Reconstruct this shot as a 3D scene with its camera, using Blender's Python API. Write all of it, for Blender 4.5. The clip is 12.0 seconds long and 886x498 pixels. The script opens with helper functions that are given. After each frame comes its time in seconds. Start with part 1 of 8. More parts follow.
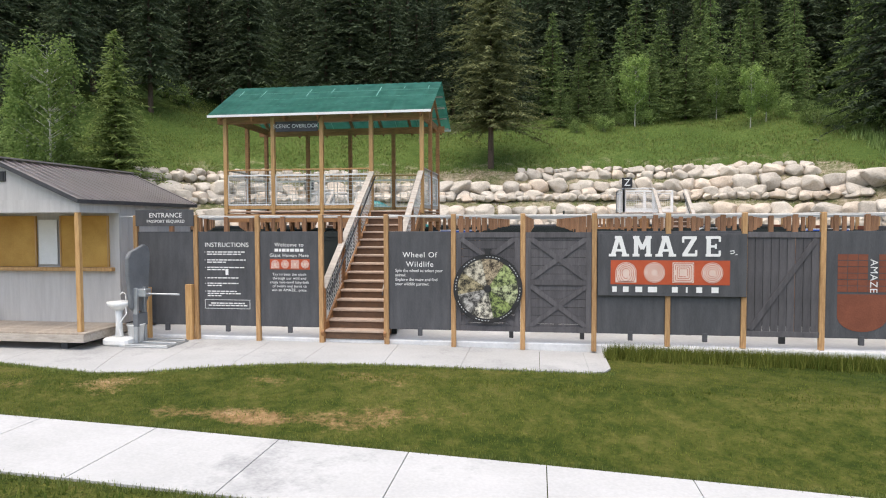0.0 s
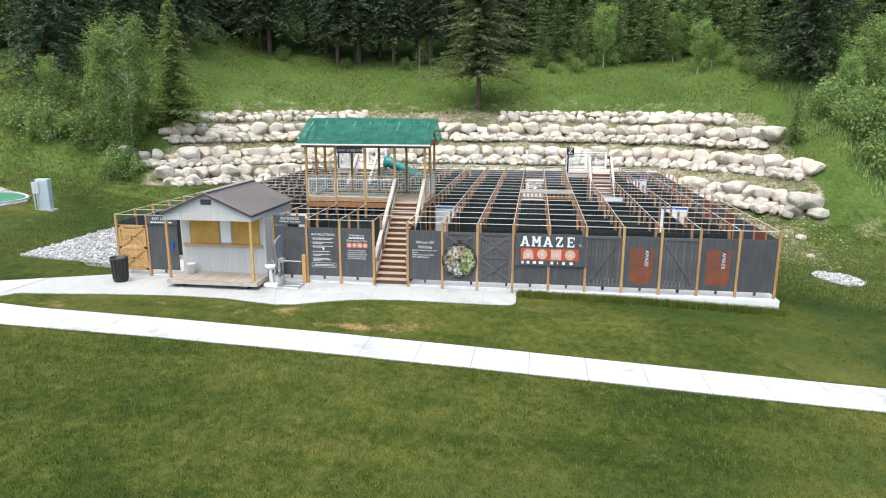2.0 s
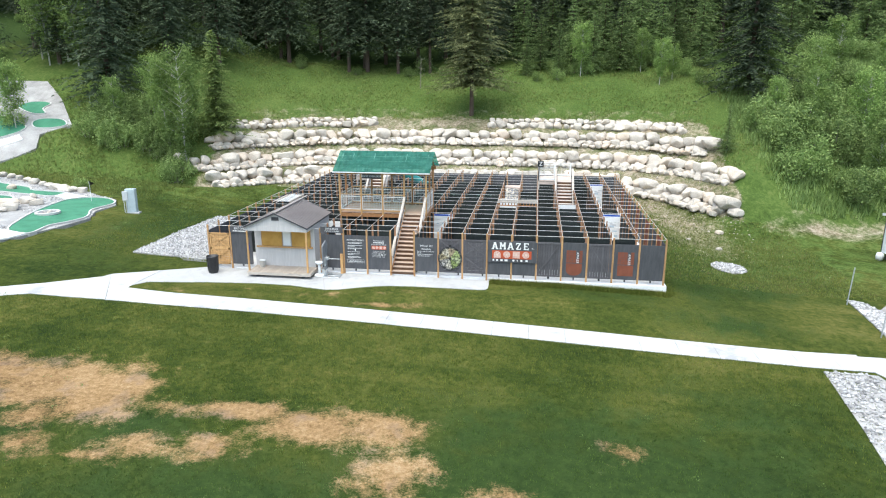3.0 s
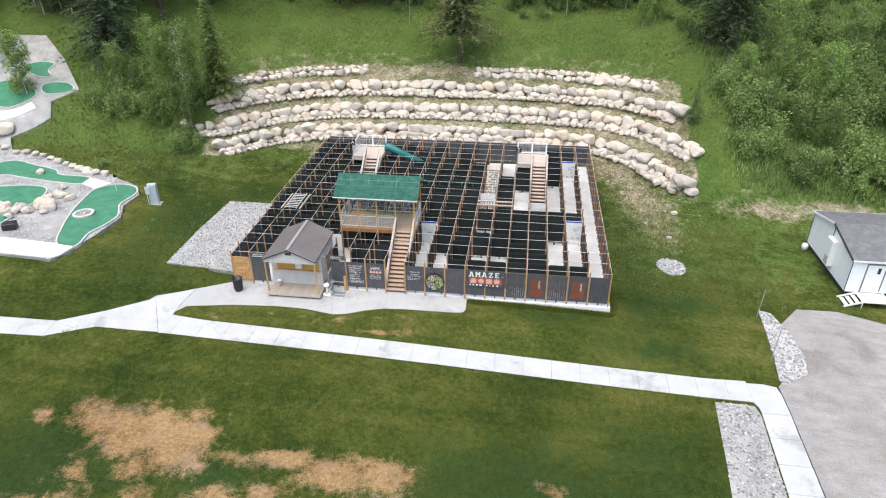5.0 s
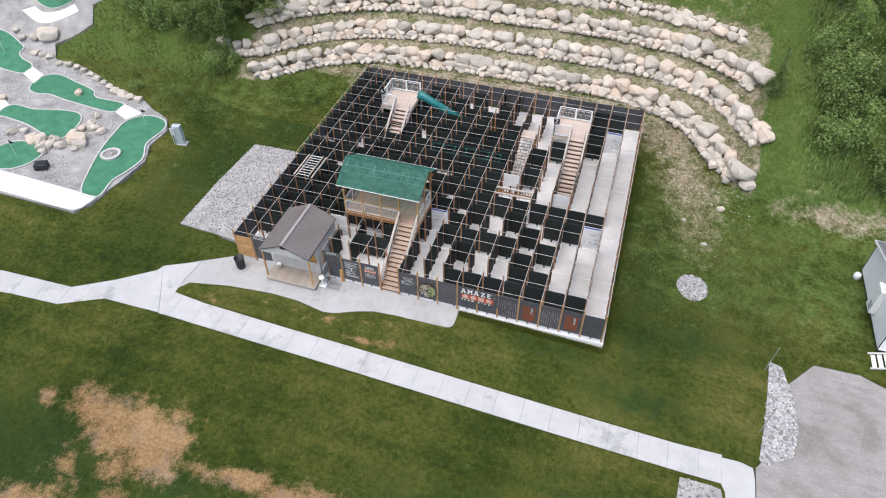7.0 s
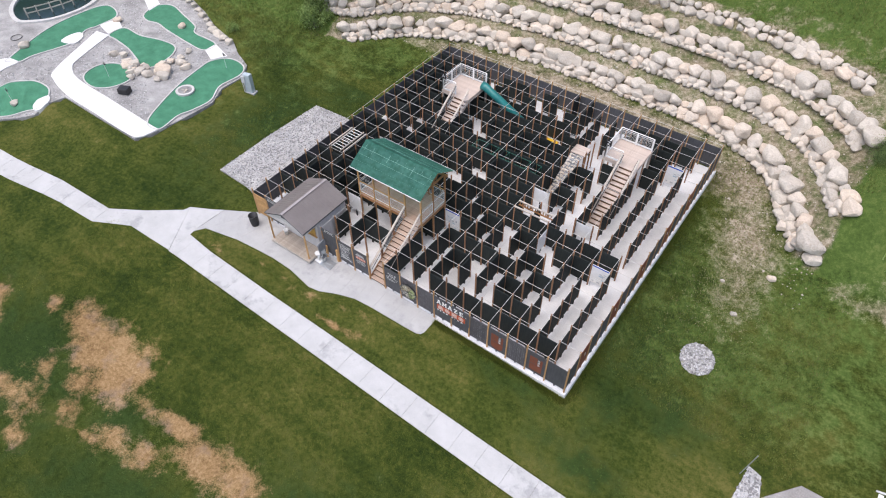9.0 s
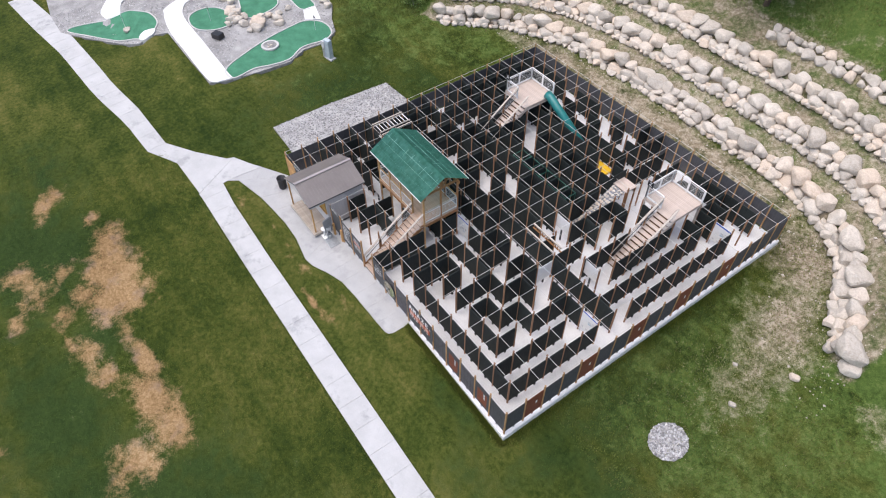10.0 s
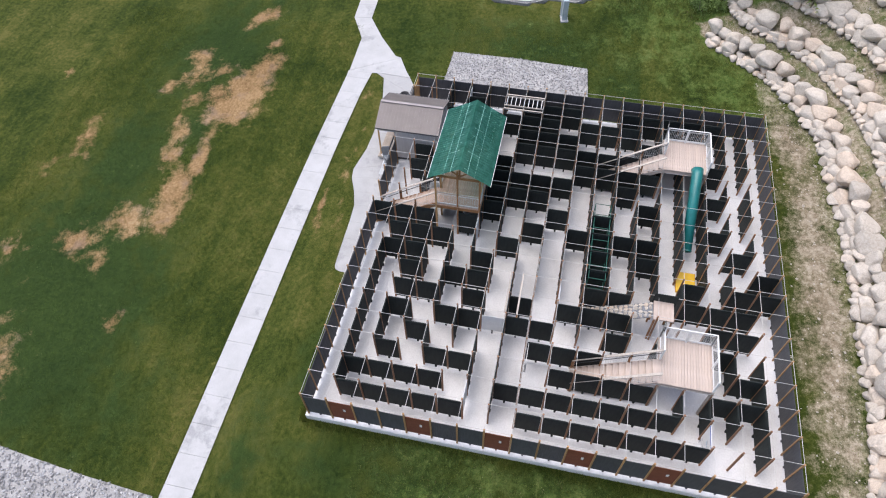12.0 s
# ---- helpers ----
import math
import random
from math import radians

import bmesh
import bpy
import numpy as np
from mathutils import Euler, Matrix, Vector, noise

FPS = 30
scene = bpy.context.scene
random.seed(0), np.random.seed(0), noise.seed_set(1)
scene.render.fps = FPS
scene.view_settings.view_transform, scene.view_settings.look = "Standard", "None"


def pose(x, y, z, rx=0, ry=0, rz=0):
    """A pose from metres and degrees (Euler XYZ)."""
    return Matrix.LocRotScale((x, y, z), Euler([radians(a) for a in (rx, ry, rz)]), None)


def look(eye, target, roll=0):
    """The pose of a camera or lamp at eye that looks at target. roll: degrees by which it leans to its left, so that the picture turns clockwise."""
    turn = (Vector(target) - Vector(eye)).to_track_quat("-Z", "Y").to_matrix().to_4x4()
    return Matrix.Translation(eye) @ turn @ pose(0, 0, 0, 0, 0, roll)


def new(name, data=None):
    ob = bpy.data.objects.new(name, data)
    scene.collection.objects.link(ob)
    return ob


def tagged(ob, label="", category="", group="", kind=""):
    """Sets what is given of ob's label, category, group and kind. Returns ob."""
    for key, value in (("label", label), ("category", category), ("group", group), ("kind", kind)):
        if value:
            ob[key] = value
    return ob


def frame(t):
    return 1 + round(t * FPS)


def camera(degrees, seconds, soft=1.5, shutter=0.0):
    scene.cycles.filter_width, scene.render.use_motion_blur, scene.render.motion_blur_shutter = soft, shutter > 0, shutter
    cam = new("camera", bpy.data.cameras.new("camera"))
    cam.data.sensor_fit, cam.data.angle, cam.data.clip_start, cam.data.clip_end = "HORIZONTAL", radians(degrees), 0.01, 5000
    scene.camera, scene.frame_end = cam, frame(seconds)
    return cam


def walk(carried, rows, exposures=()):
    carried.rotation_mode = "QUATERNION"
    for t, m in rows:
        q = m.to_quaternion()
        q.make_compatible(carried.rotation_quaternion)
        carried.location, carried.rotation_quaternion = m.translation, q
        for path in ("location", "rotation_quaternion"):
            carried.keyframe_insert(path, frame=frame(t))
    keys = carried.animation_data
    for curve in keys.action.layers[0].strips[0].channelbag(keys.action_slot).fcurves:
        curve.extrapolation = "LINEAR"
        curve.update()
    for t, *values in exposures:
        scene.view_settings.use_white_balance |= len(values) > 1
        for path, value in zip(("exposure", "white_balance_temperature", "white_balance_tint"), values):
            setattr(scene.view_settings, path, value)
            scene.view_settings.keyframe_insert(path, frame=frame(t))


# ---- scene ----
cam = camera(68.4, 12.0, soft=1.1)
EXPOSURES = [(0, 0.88, 6850, 10), (0.5, 0.9, 6800, 7), (1.5, 1.05, 6700, 6), (2.5, 1.26, 6380, 3), (3.0, 1.26, 6280, 3), (5, 0.97, 6560, 8), (7, 0.69, 6480, 11), (9.5, 0.70, 6460, 14), (12, 0.69, 6360, 14)]
PATH = [
    (0, (14.672, -12.282, 2.3), (14.383, -10.305, 2.215), -0.2),
    (0.5, (14.99, -14.524, 3.173), (14.702, -12.553, 2.988), 0.0),
    (1, (15.366, -17.134, 4.16), (15.081, -15.177, 3.864), 0.1),
    (1.5, (15.838, -20.116, 5.386), (15.56, -18.171, 5.011), 0.1),
    (2, (16.403, -23.436, 6.649), (16.131, -21.502, 6.218), 0.1),
    (2.5, (17.038, -27.038, 7.948), (16.763, -25.114, 7.477), -0.0),
    (3, (18.094, -33.429, 10.574), (17.822, -31.516, 10.056), 0.0),
    (3.2, (18.422, -35.309, 11.811), (18.155, -33.401, 11.271), -0.2),
    (3.6, (18.696, -38.036, 14.467), (18.433, -36.145, 13.869), -0.2),
    (4, (18.715, -39.194, 17.270), (18.460, -37.335, 16.580), -0.2),
    (4.4, (18.713, -38.813, 20.033), (18.469, -36.998, 19.230), -0.2),
    (4.8, (18.927, -36.920, 22.569), (18.692, -35.160, 21.649), -0.3),
    (5, (19.16, -35.541, 23.586), (18.923, -33.812, 22.609), -0.4),
    (5.5, (19.847, -32.248, 26.914), (19.604, -30.618, 25.78), -0.6),
    (6, (20.732, -29.529, 29.283), (20.431, -28.006, 28.021), -0.1),
    (6.5, (22.233, -27.905, 30.487), (21.848, -26.463, 29.156), -0.8),
    (7, (23.344, -26.233, 31.809), (22.899, -24.87, 30.414), -0.4),
    (8.8, (29.66, -20.227, 32.255), (28.897, -19.093, 30.794), -0.7),
    (9, (30.581, -19.293, 32.896), (29.783, -18.207, 31.419), -0.4),
    (9.5, (33.319, -15.825, 32.872), (32.372, -14.879, 31.386), -0.5),
    (10, (35.499, -11.341, 33.020), (34.434, -10.591, 31.503), -0.7),
    (10.5, (37.1, -5.96, 32.72), (35.945, -5.445, 31.17), -0.9),
    (11, (37.757, -0.639, 32.346), (36.553, -0.380, 30.769), -1.1),
    (11.5, (37.688, 4.342, 32.078), (36.474, 4.357, 30.489), -1.1),
    (12, (36.318, 10.387, 32.089), (35.159, 10.097, 30.485), -2.3),
]
walk(cam, [(t, look(eye, target, roll)) for t, eye, target, roll in PATH], EXPOSURES)

# ---- world and light: an overcast day ----
B = 1.308          # post spacing
NX, NY = 19, 18    # bays of the maze
world = bpy.data.worlds.new("overcast_sky")
scene.world = world
world.use_nodes = True
wn = world.node_tree.nodes
sky = wn.new("ShaderNodeTexSky")
sky.sky_type, sky.sun_disc = "NISHITA", False
sky.sun_elevation, sky.sun_rotation = radians(73), radians(200)
sky.air_density, sky.dust_density, sky.ozone_density = 1.0, 3.0, 1.0
wn["Background"].inputs["Strength"].default_value = 0.15
world.node_tree.links.new(sky.outputs[0], wn["Background"].inputs["Color"])
sun = new("sun", bpy.data.lights.new("sun", "SUN"))
sun.data.energy, sun.data.angle, sun.data.color = 1.5, radians(70), (1.0, 0.97, 0.92)
sun.matrix_world = look((-5, -15, 52), (0, 0, 0))


# ---- materials ----
def nodes_of(name):
    m = bpy.data.materials.new(name)
    m.use_nodes = True
    t = m.node_tree
    return m, t, t.nodes["Principled BSDF"]


def ramp(t, fac, stops):
    r = t.nodes.new("ShaderNodeValToRGB")
    while len(r.color_ramp.elements) < len(stops):
        r.color_ramp.elements.new(0.5)
    for e, (p, c) in zip(r.color_ramp.elements, stops):
        e.position, e.color = p, (*c, 1)
    t.links.new(fac, r.inputs[0])
    return r.outputs[0]


def noise_tex(t, scale, detail=4, rough=0.55, stretch=None, space="Object"):
    co = t.nodes.new("ShaderNodeTexCoord")
    n = t.nodes.new("ShaderNodeTexNoise")
    n.inputs["Scale"].default_value, n.inputs["Detail"].default_value, n.inputs["Roughness"].default_value = scale, detail, rough
    src = co.outputs[space]
    if stretch:
        mp = t.nodes.new("ShaderNodeMapping")
        mp.inputs["Scale"].default_value = stretch
        t.links.new(src, mp.inputs[0])
        src = mp.outputs[0]
    t.links.new(src, n.inputs["Vector"])
    return n.outputs[0]


def mix(t, fac, a, b, mode="MIX"):
    m = t.nodes.new("ShaderNodeMix")
    m.data_type, m.blend_type = "RGBA", mode
    for sock, v in ((m.inputs[0], fac), (m.inputs[6], a), (m.inputs[7], b)):
        if isinstance(v, (float, int)):
            sock.default_value = v
        elif isinstance(v, tuple):
            sock.default_value = (*v, 1)
        else:
            t.links.new(v, sock)
    return m.outputs[2]


def mathn(t, op, a, b=0.0):
    m = t.nodes.new("ShaderNodeMath")
    m.operation = op
    for sock, v in zip(m.inputs, (a, b)):
        if isinstance(v, (float, int)):
            sock.default_value = v
        else:
            t.links.new(v, sock)
    return m.outputs[0]


def bump(t, bsdf, height, strength, dist=0.02):
    b = t.nodes.new("ShaderNodeBump")
    b.inputs["Strength"].default_value, b.inputs["Distance"].default_value = strength, dist
    t.links.new(height, b.inputs["Height"])
    t.links.new(b.outputs[0], bsdf.inputs["Normal"])


def rnd(t, which="Random"):
    return t.nodes.new("ShaderNodeObjectInfo").outputs[which]


def surface(name, dark, light, scale=3.0, fine=40.0, rough=0.7, metal=0.0, bumps=0.3, stretch=None, vary=0.0, space="Object", spec=None):
    """A surface that varies between two colours at two scales, with fine relief."""
    m, t, b = nodes_of(name)
    big, small = noise_tex(t, scale, 5, 0.6, stretch, space), noise_tex(t, fine, 3, 0.6, stretch, space)
    f = mathn(t, "ADD", mathn(t, "MULTIPLY", big, 0.65), mathn(t, "MULTIPLY", small, 0.35))
    c = ramp(t, f, [(0.34, dark), (0.66, light)])
    if vary:
        v = mathn(t, "ADD", mathn(t, "MULTIPLY", rnd(t), vary), 1 - vary / 2)
        comb = t.nodes.new("ShaderNodeCombineColor")
        for k in range(3):
            t.links.new(v, comb.inputs[k])
        c = mix(t, 1.0, c, comb.outputs[0], "MULTIPLY")
    t.links.new(c, b.inputs["Base Color"])
    b.inputs["Roughness"].default_value, b.inputs["Metallic"].default_value = rough, metal
    if spec is not None:
        b.inputs["Specular IOR Level"].default_value = spec
    if bumps:
        bump(t, b, small, bumps)
    return m


def lawn_tone(t):
    """Slow changes of tone over the lawn: broad areas and faint mowing streaks."""
    broad, streak = noise_tex(t, 0.11, 4, 0.6), noise_tex(t, 1.0, 3, 0.55, (0.07, 0.75, 1))
    return mathn(t, "ADD", mathn(t, "MULTIPLY", mathn(t, "SUBTRACT", broad, 0.5), 0.62), mathn(t, "MULTIPLY", mathn(t, "SUBTRACT", streak, 0.5), 0.34))


def foliage(name, dark, light, scale=1.2, through_light=0.25, toned=False):
    m, t, b = nodes_of(name)
    geo = t.nodes.new("ShaderNodeNewGeometry")
    f = mathn(t, "ADD", mathn(t, "MULTIPLY", noise_tex(t, scale, 3), 0.6), mathn(t, "MULTIPLY", geo.outputs["Random Per Island"], 0.4))
    if toned:
        f = mathn(t, "ADD", f, lawn_tone(t))
    c = ramp(t, f, [(0.25, dark), (0.75, light)])
    v = 1.0 if toned else mathn(t, "ADD", mathn(t, "MULTIPLY", rnd(t), 0.5), 0.75)
    comb = t.nodes.new("ShaderNodeCombineColor")
    for k in range(3):
        if toned:
            comb.inputs[k].default_value = v
        else:
            t.links.new(v, comb.inputs[k])
    c = mix(t, 1.0, c, comb.outputs[0], "MULTIPLY")
    t.links.new(c, b.inputs["Base Color"])
    b.inputs["Roughness"].default_value = 0.75
    b.inputs["Specular IOR Level"].default_value = 0.2
    tr = t.nodes.new("ShaderNodeBsdfTranslucent")
    t.links.new(c, tr.inputs[0])
    ms = t.nodes.new("ShaderNodeMixShader")
    ms.inputs[0].default_value = through_light
    t.links.new(b.outputs[0], ms.inputs[1])
    t.links.new(tr.outputs[0], ms.inputs[2])
    t.links.new(ms.outputs[0], t.nodes["Material Output"].inputs[0])
    return m


LONG = (6, 6, 0.6)
M_INNERPOST = surface("brown_cedar_post", (0.18, 0.084, 0.042), (0.39, 0.21, 0.105), 6, 60, 0.65, stretch=LONG, vary=0.4)
M_POST = surface("cedar_post", (0.27, 0.135, 0.055), (0.56, 0.345, 0.155), 6, 60, 0.65, stretch=LONG, vary=0.35)
M_CEDAR = surface("stained_cedar", (0.20, 0.085, 0.03), (0.44, 0.22, 0.085), 5, 50, 0.6, stretch=(1, 1, 6), vary=0.3)
M_GOLDWOOD = surface("golden_cedar", (0.38, 0.195, 0.07), (0.62, 0.39, 0.165), 5, 50, 0.6, stretch=(6, 6, 0.6), vary=0.25)
M_DECK = surface("weathered_decking", (0.33, 0.235, 0.175), (0.55, 0.42, 0.33), 3, 40, 0.8, stretch=(1, 5, 1), vary=0.25)
M_PINKDECK = surface("reddish_cedar_decking", (0.36, 0.225, 0.155), (0.56, 0.385, 0.285), 3, 40, 0.75, stretch=(1, 5, 1), vary=0.2)
M_PALEDECK = surface("bleached_decking", (0.43, 0.345, 0.285), (0.55, 0.46, 0.395), 2, 30, 0.85, stretch=(1, 4, 1), vary=0.12)
M_PORCH = surface("grey_brown_porch_board", (0.27, 0.225, 0.18), (0.46, 0.395, 0.325), 3, 40, 0.85, stretch=(1, 5, 1), vary=0.25)
M_RAILWOOD = surface("grey_weathered_wood", (0.33, 0.285, 0.24), (0.57, 0.515, 0.445), 4, 50, 0.8, stretch=(1, 5, 5), vary=0.2)
M_PANEL = surface("charcoal_stained_plywood", (0.045, 0.0465, 0.051), (0.086, 0.0875, 0.093), 1.6, 30, 0.7, stretch=(4, 4, 0.7), vary=0.2)
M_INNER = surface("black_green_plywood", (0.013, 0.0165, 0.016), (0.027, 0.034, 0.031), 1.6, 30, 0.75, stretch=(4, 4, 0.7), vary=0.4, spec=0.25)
M_BARN = surface("grey_stained_board", (0.06, 0.0564, 0.06), (0.12, 0.114, 0.12), 3, 40, 0.75, stretch=(5, 5, 0.6), vary=0.3)
M_BROWNP = surface("russet_painted_panel", (0.16, 0.045, 0.022), (0.24, 0.075, 0.038), 3, 40, 0.7, vary=0.1)
M_ORANGE = surface("rust_orange_paint", (0.42, 0.065, 0.02), (0.50, 0.09, 0.03), 5, 60, 0.6)
M_WHITE = surface("white_paint", (0.72, 0.72, 0.70), (0.84, 0.84, 0.82), 3, 50, 0.6, bumps=0.05)
M_WIRE = surface("pale_galvanised_wire", (0.44, 0.435, 0.41), (0.66, 0.65, 0.62), 4, 50, 0.5, 0.0, bumps=0)
M_STEEL = surface("galvanised_steel", (0.38, 0.40, 0.42), (0.55, 0.57, 0.58), 6, 80, 0.4, 0.7, bumps=0.1)
M_FLOOR = surface("concrete_floor", (0.52, 0.52, 0.516), (0.745, 0.745, 0.74), 0.5, 12, 0.6, bumps=0.1)
def concrete_material(k=1.0):
    """Pale broom-finished concrete with grey damp stains."""
    m, t, b = nodes_of("pale_concrete")
    big, small = noise_tex(t, 0.7, 5, 0.65), noise_tex(t, 25, 3)
    c = ramp(t, mathn(t, "ADD", mathn(t, "MULTIPLY", big, 0.6), mathn(t, "MULTIPLY", small, 0.4)), [(0.34, tuple(k * v for v in (0.388, 0.387, 0.378))), (0.62, tuple(k * v for v in (0.486, 0.484, 0.475)))])
    stain = ramp(t, mathn(t, "ADD", mathn(t, "MULTIPLY", noise_tex(t, 0.42, 6, 0.7), 0.8), mathn(t, "MULTIPLY", noise_tex(t, 3.0, 4, 0.7), 0.2)), [(0.535, (0, 0, 0)), (0.615, (0.85, 0.85, 0.85))])
    c = mix(t, stain, c, ramp(t, small, [(0.3, (0.26, 0.262, 0.262)), (0.7, (0.36, 0.36, 0.355))]))
    t.links.new(c, b.inputs["Base Color"])
    b.inputs["Roughness"].default_value = 0.9
    bump(t, b, small, 0.15)
    return m


M_PAVE = concrete_material()
M_FORECOURT = concrete_material(0.86)
M_KERB = surface("white_concrete", (0.42, 0.41, 0.39), (0.56, 0.55, 0.53), 2, 30, 0.85, bumps=0.1)
M_GRAVEL = surface("grey_gravel", (0.19, 0.185, 0.178), (0.43, 0.42, 0.405), 0.8, 12, 0.9, bumps=0.6, vary=0.5)
M_SHEDWALL = surface("warm_grey_siding", (0.455, 0.437, 0.423), (0.575, 0.557, 0.538), 2, 40, 0.75, stretch=(6, 6, 0.5))
M_SHEDROOF = surface("brown_grey_metal_roof", (0.275, 0.243, 0.231), (0.350, 0.312, 0.298), 1, 30, 0.36, 0.05, bumps=0.05)
M_DARKTRIM = surface("dark_grey_trim", (0.035, 0.035, 0.04), (0.07, 0.07, 0.075), 4, 40, 0.6)
M_YELLOW = surface("ochre_shutter", (0.44, 0.23, 0.04), (0.60, 0.35, 0.08), 2, 40, 0.65)
M_BLACK = surface("black_plastic", (0.010, 0.010, 0.011), (0.028, 0.028, 0.03), 3, 60, 0.45, bumps=0.05)
M_GREYPL = surface("pale_grey_plastic", (0.42, 0.43, 0.44), (0.62, 0.63, 0.64), 2, 40, 0.5, bumps=0.05)
M_SLATE = surface("slate_grey_plastic", (0.12, 0.13, 0.14), (0.20, 0.21, 0.22), 2, 40, 0.5, bumps=0.05)
M_BLUE = surface("blue_plastic", (0.01, 0.06, 0.35), (0.02, 0.10, 0.50), 4, 50, 0.4, bumps=0.05)
M_TEALPL = surface("teal_moulded_plastic", (0.010, 0.125, 0.120), (0.022, 0.20, 0.185), 2, 40, 0.32, bumps=0.02)
M_YELPL = surface("yellow_moulded_plastic", (0.72, 0.42, 0.01), (0.85, 0.55, 0.03), 2, 40, 0.35, bumps=0.02)
M_BOX = surface("pale_blue_grey_steel", (0.40, 0.47, 0.50), (0.55, 0.62, 0.66), 3, 40, 0.45, 0.2, bumps=0.05)
M_TURF = surface("putting_turf", (0.028, 0.135, 0.072), (0.065, 0.235, 0.135), 1.2, 120, 0.9, bumps=0.3)
M_WHITECON = surface("white_painted_concrete", (0.62, 0.615, 0.60), (0.74, 0.735, 0.72), 1.2, 30, 0.8, bumps=0.1)
M_WATER = surface("dark_pond_water", (0.008, 0.022, 0.022), (0.016, 0.036, 0.034), 0.6, 8, 0.06, bumps=0.05)
M_TRAILER = surface("white_trailer_siding", (0.72, 0.735, 0.74), (0.84, 0.85, 0.855), 1, 30, 0.6, stretch=(6, 6, 0.4), bumps=0.1)
M_SHINGLE = surface("grey_shingle", (0.20, 0.20, 0.205), (0.36, 0.36, 0.365), 2, 30, 0.85, bumps=0.5)
M_BARK = surface("conifer_bark", (0.045, 0.032, 0.022), (0.12, 0.085, 0.06), 8, 60, 0.9, stretch=(3, 3, 0.5), bumps=0.8)
M_BIRCH = surface("pale_aspen_bark", (0.28, 0.28, 0.24), (0.58, 0.57, 0.50), 6, 40, 0.8, stretch=(1, 1, 3), bumps=0.3)
M_DEADWOOD = surface("bare_grey_twigs", (0.20, 0.17, 0.14), (0.36, 0.32, 0.27), 6, 40, 0.9)
M_NEEDLE = foliage("spruce_needles", (0.040, 0.058, 0.035), (0.098, 0.130, 0.066), 0.9, 0.25)
M_NEEDLE2 = foliage("fresh_fir_needles", (0.090, 0.142, 0.050), (0.240, 0.320, 0.115), 0.9, 0.4)
M_LEAF = foliage("aspen_leaves", (0.125, 0.205, 0.055), (0.330, 0.440, 0.140), 0.8, 0.5)
M_SHRUB = foliage("willow_leaves", (0.115, 0.182, 0.054), (0.325, 0.425, 0.150), 0.7, 0.45)
M_BLADE = foliage("grass_blades", (0.078, 0.120, 0.026), (0.262, 0.296, 0.092), 0.14, 0.4)
M_FIR = foliage("bright_fir_needles", (0.120, 0.180, 0.055), (0.330, 0.415, 0.140), 0.9, 0.45)
M_PINE = foliage("pine_needles", (0.085, 0.100, 0.045), (0.210, 0.225, 0.100), 0.9, 0.3)
M_TURFBLADE = foliage("short_lawn_grass", (0.056, 0.098, 0.013), (0.232, 0.248, 0.056), 0.4, 0.4, True)
M_LUSHBLADE = foliage("dark_lush_grass", (0.036, 0.075, 0.0135), (0.112, 0.167, 0.037), 0.4, 0.4, True)
M_WEED = foliage("lawn_weed_leaves", (0.10, 0.15, 0.04), (0.20, 0.26, 0.10), 3, 0.3)
M_RISER = surface("dark_brown_riser", (0.075, 0.040, 0.022), (0.16, 0.085, 0.045), 4, 40, 0.7)
M_DRYSTRAW = foliage("bleached_straw", (0.34, 0.30, 0.18), (0.60, 0.54, 0.36), 0.5, 0.2)
M_STRAW = foliage("dry_grass_blades", (0.16, 0.14, 0.06), (0.36, 0.32, 0.16), 0.5, 0.3)


def rock_material():
    m, t, b = nodes_of("pale_granite_boulder")
    big, small = noise_tex(t, 1.3, 5, 0.6), noise_tex(t, 14, 4, 0.65)
    f = mathn(t, "ADD", mathn(t, "MULTIPLY", big, 0.55), mathn(t, "MULTIPLY", small, 0.45))
    pale = ramp(t, f, [(0.3, (0.345, 0.30, 0.245)), (0.5, (0.56, 0.505, 0.43)), (0.7, (0.725, 0.67, 0.585))])
    warm = ramp(t, f, [(0.3, (0.31, 0.235, 0.175)), (0.7, (0.62, 0.52, 0.41))])
    pick = ramp(t, rnd(t), [(0.60, (0, 0, 0)), (0.95, (0.8, 0.8, 0.8))])
    c = mix(t, pick, pale, warm)
    v = mathn(t, "ADD", mathn(t, "MULTIPLY", rnd(t), 0.42), 0.74)
    comb = t.nodes.new("ShaderNodeCombineColor")
    for k in range(3):
        t.links.new(v, comb.inputs[k])
    t.links.new(mix(t, 1.0, c, comb.outputs[0], "MULTIPLY"), b.inputs["Base Color"])
    b.inputs["Roughness"].default_value = 0.9
    bump(t, b, small, 0.7, 0.05)
    return m


M_ROCK = rock_material()


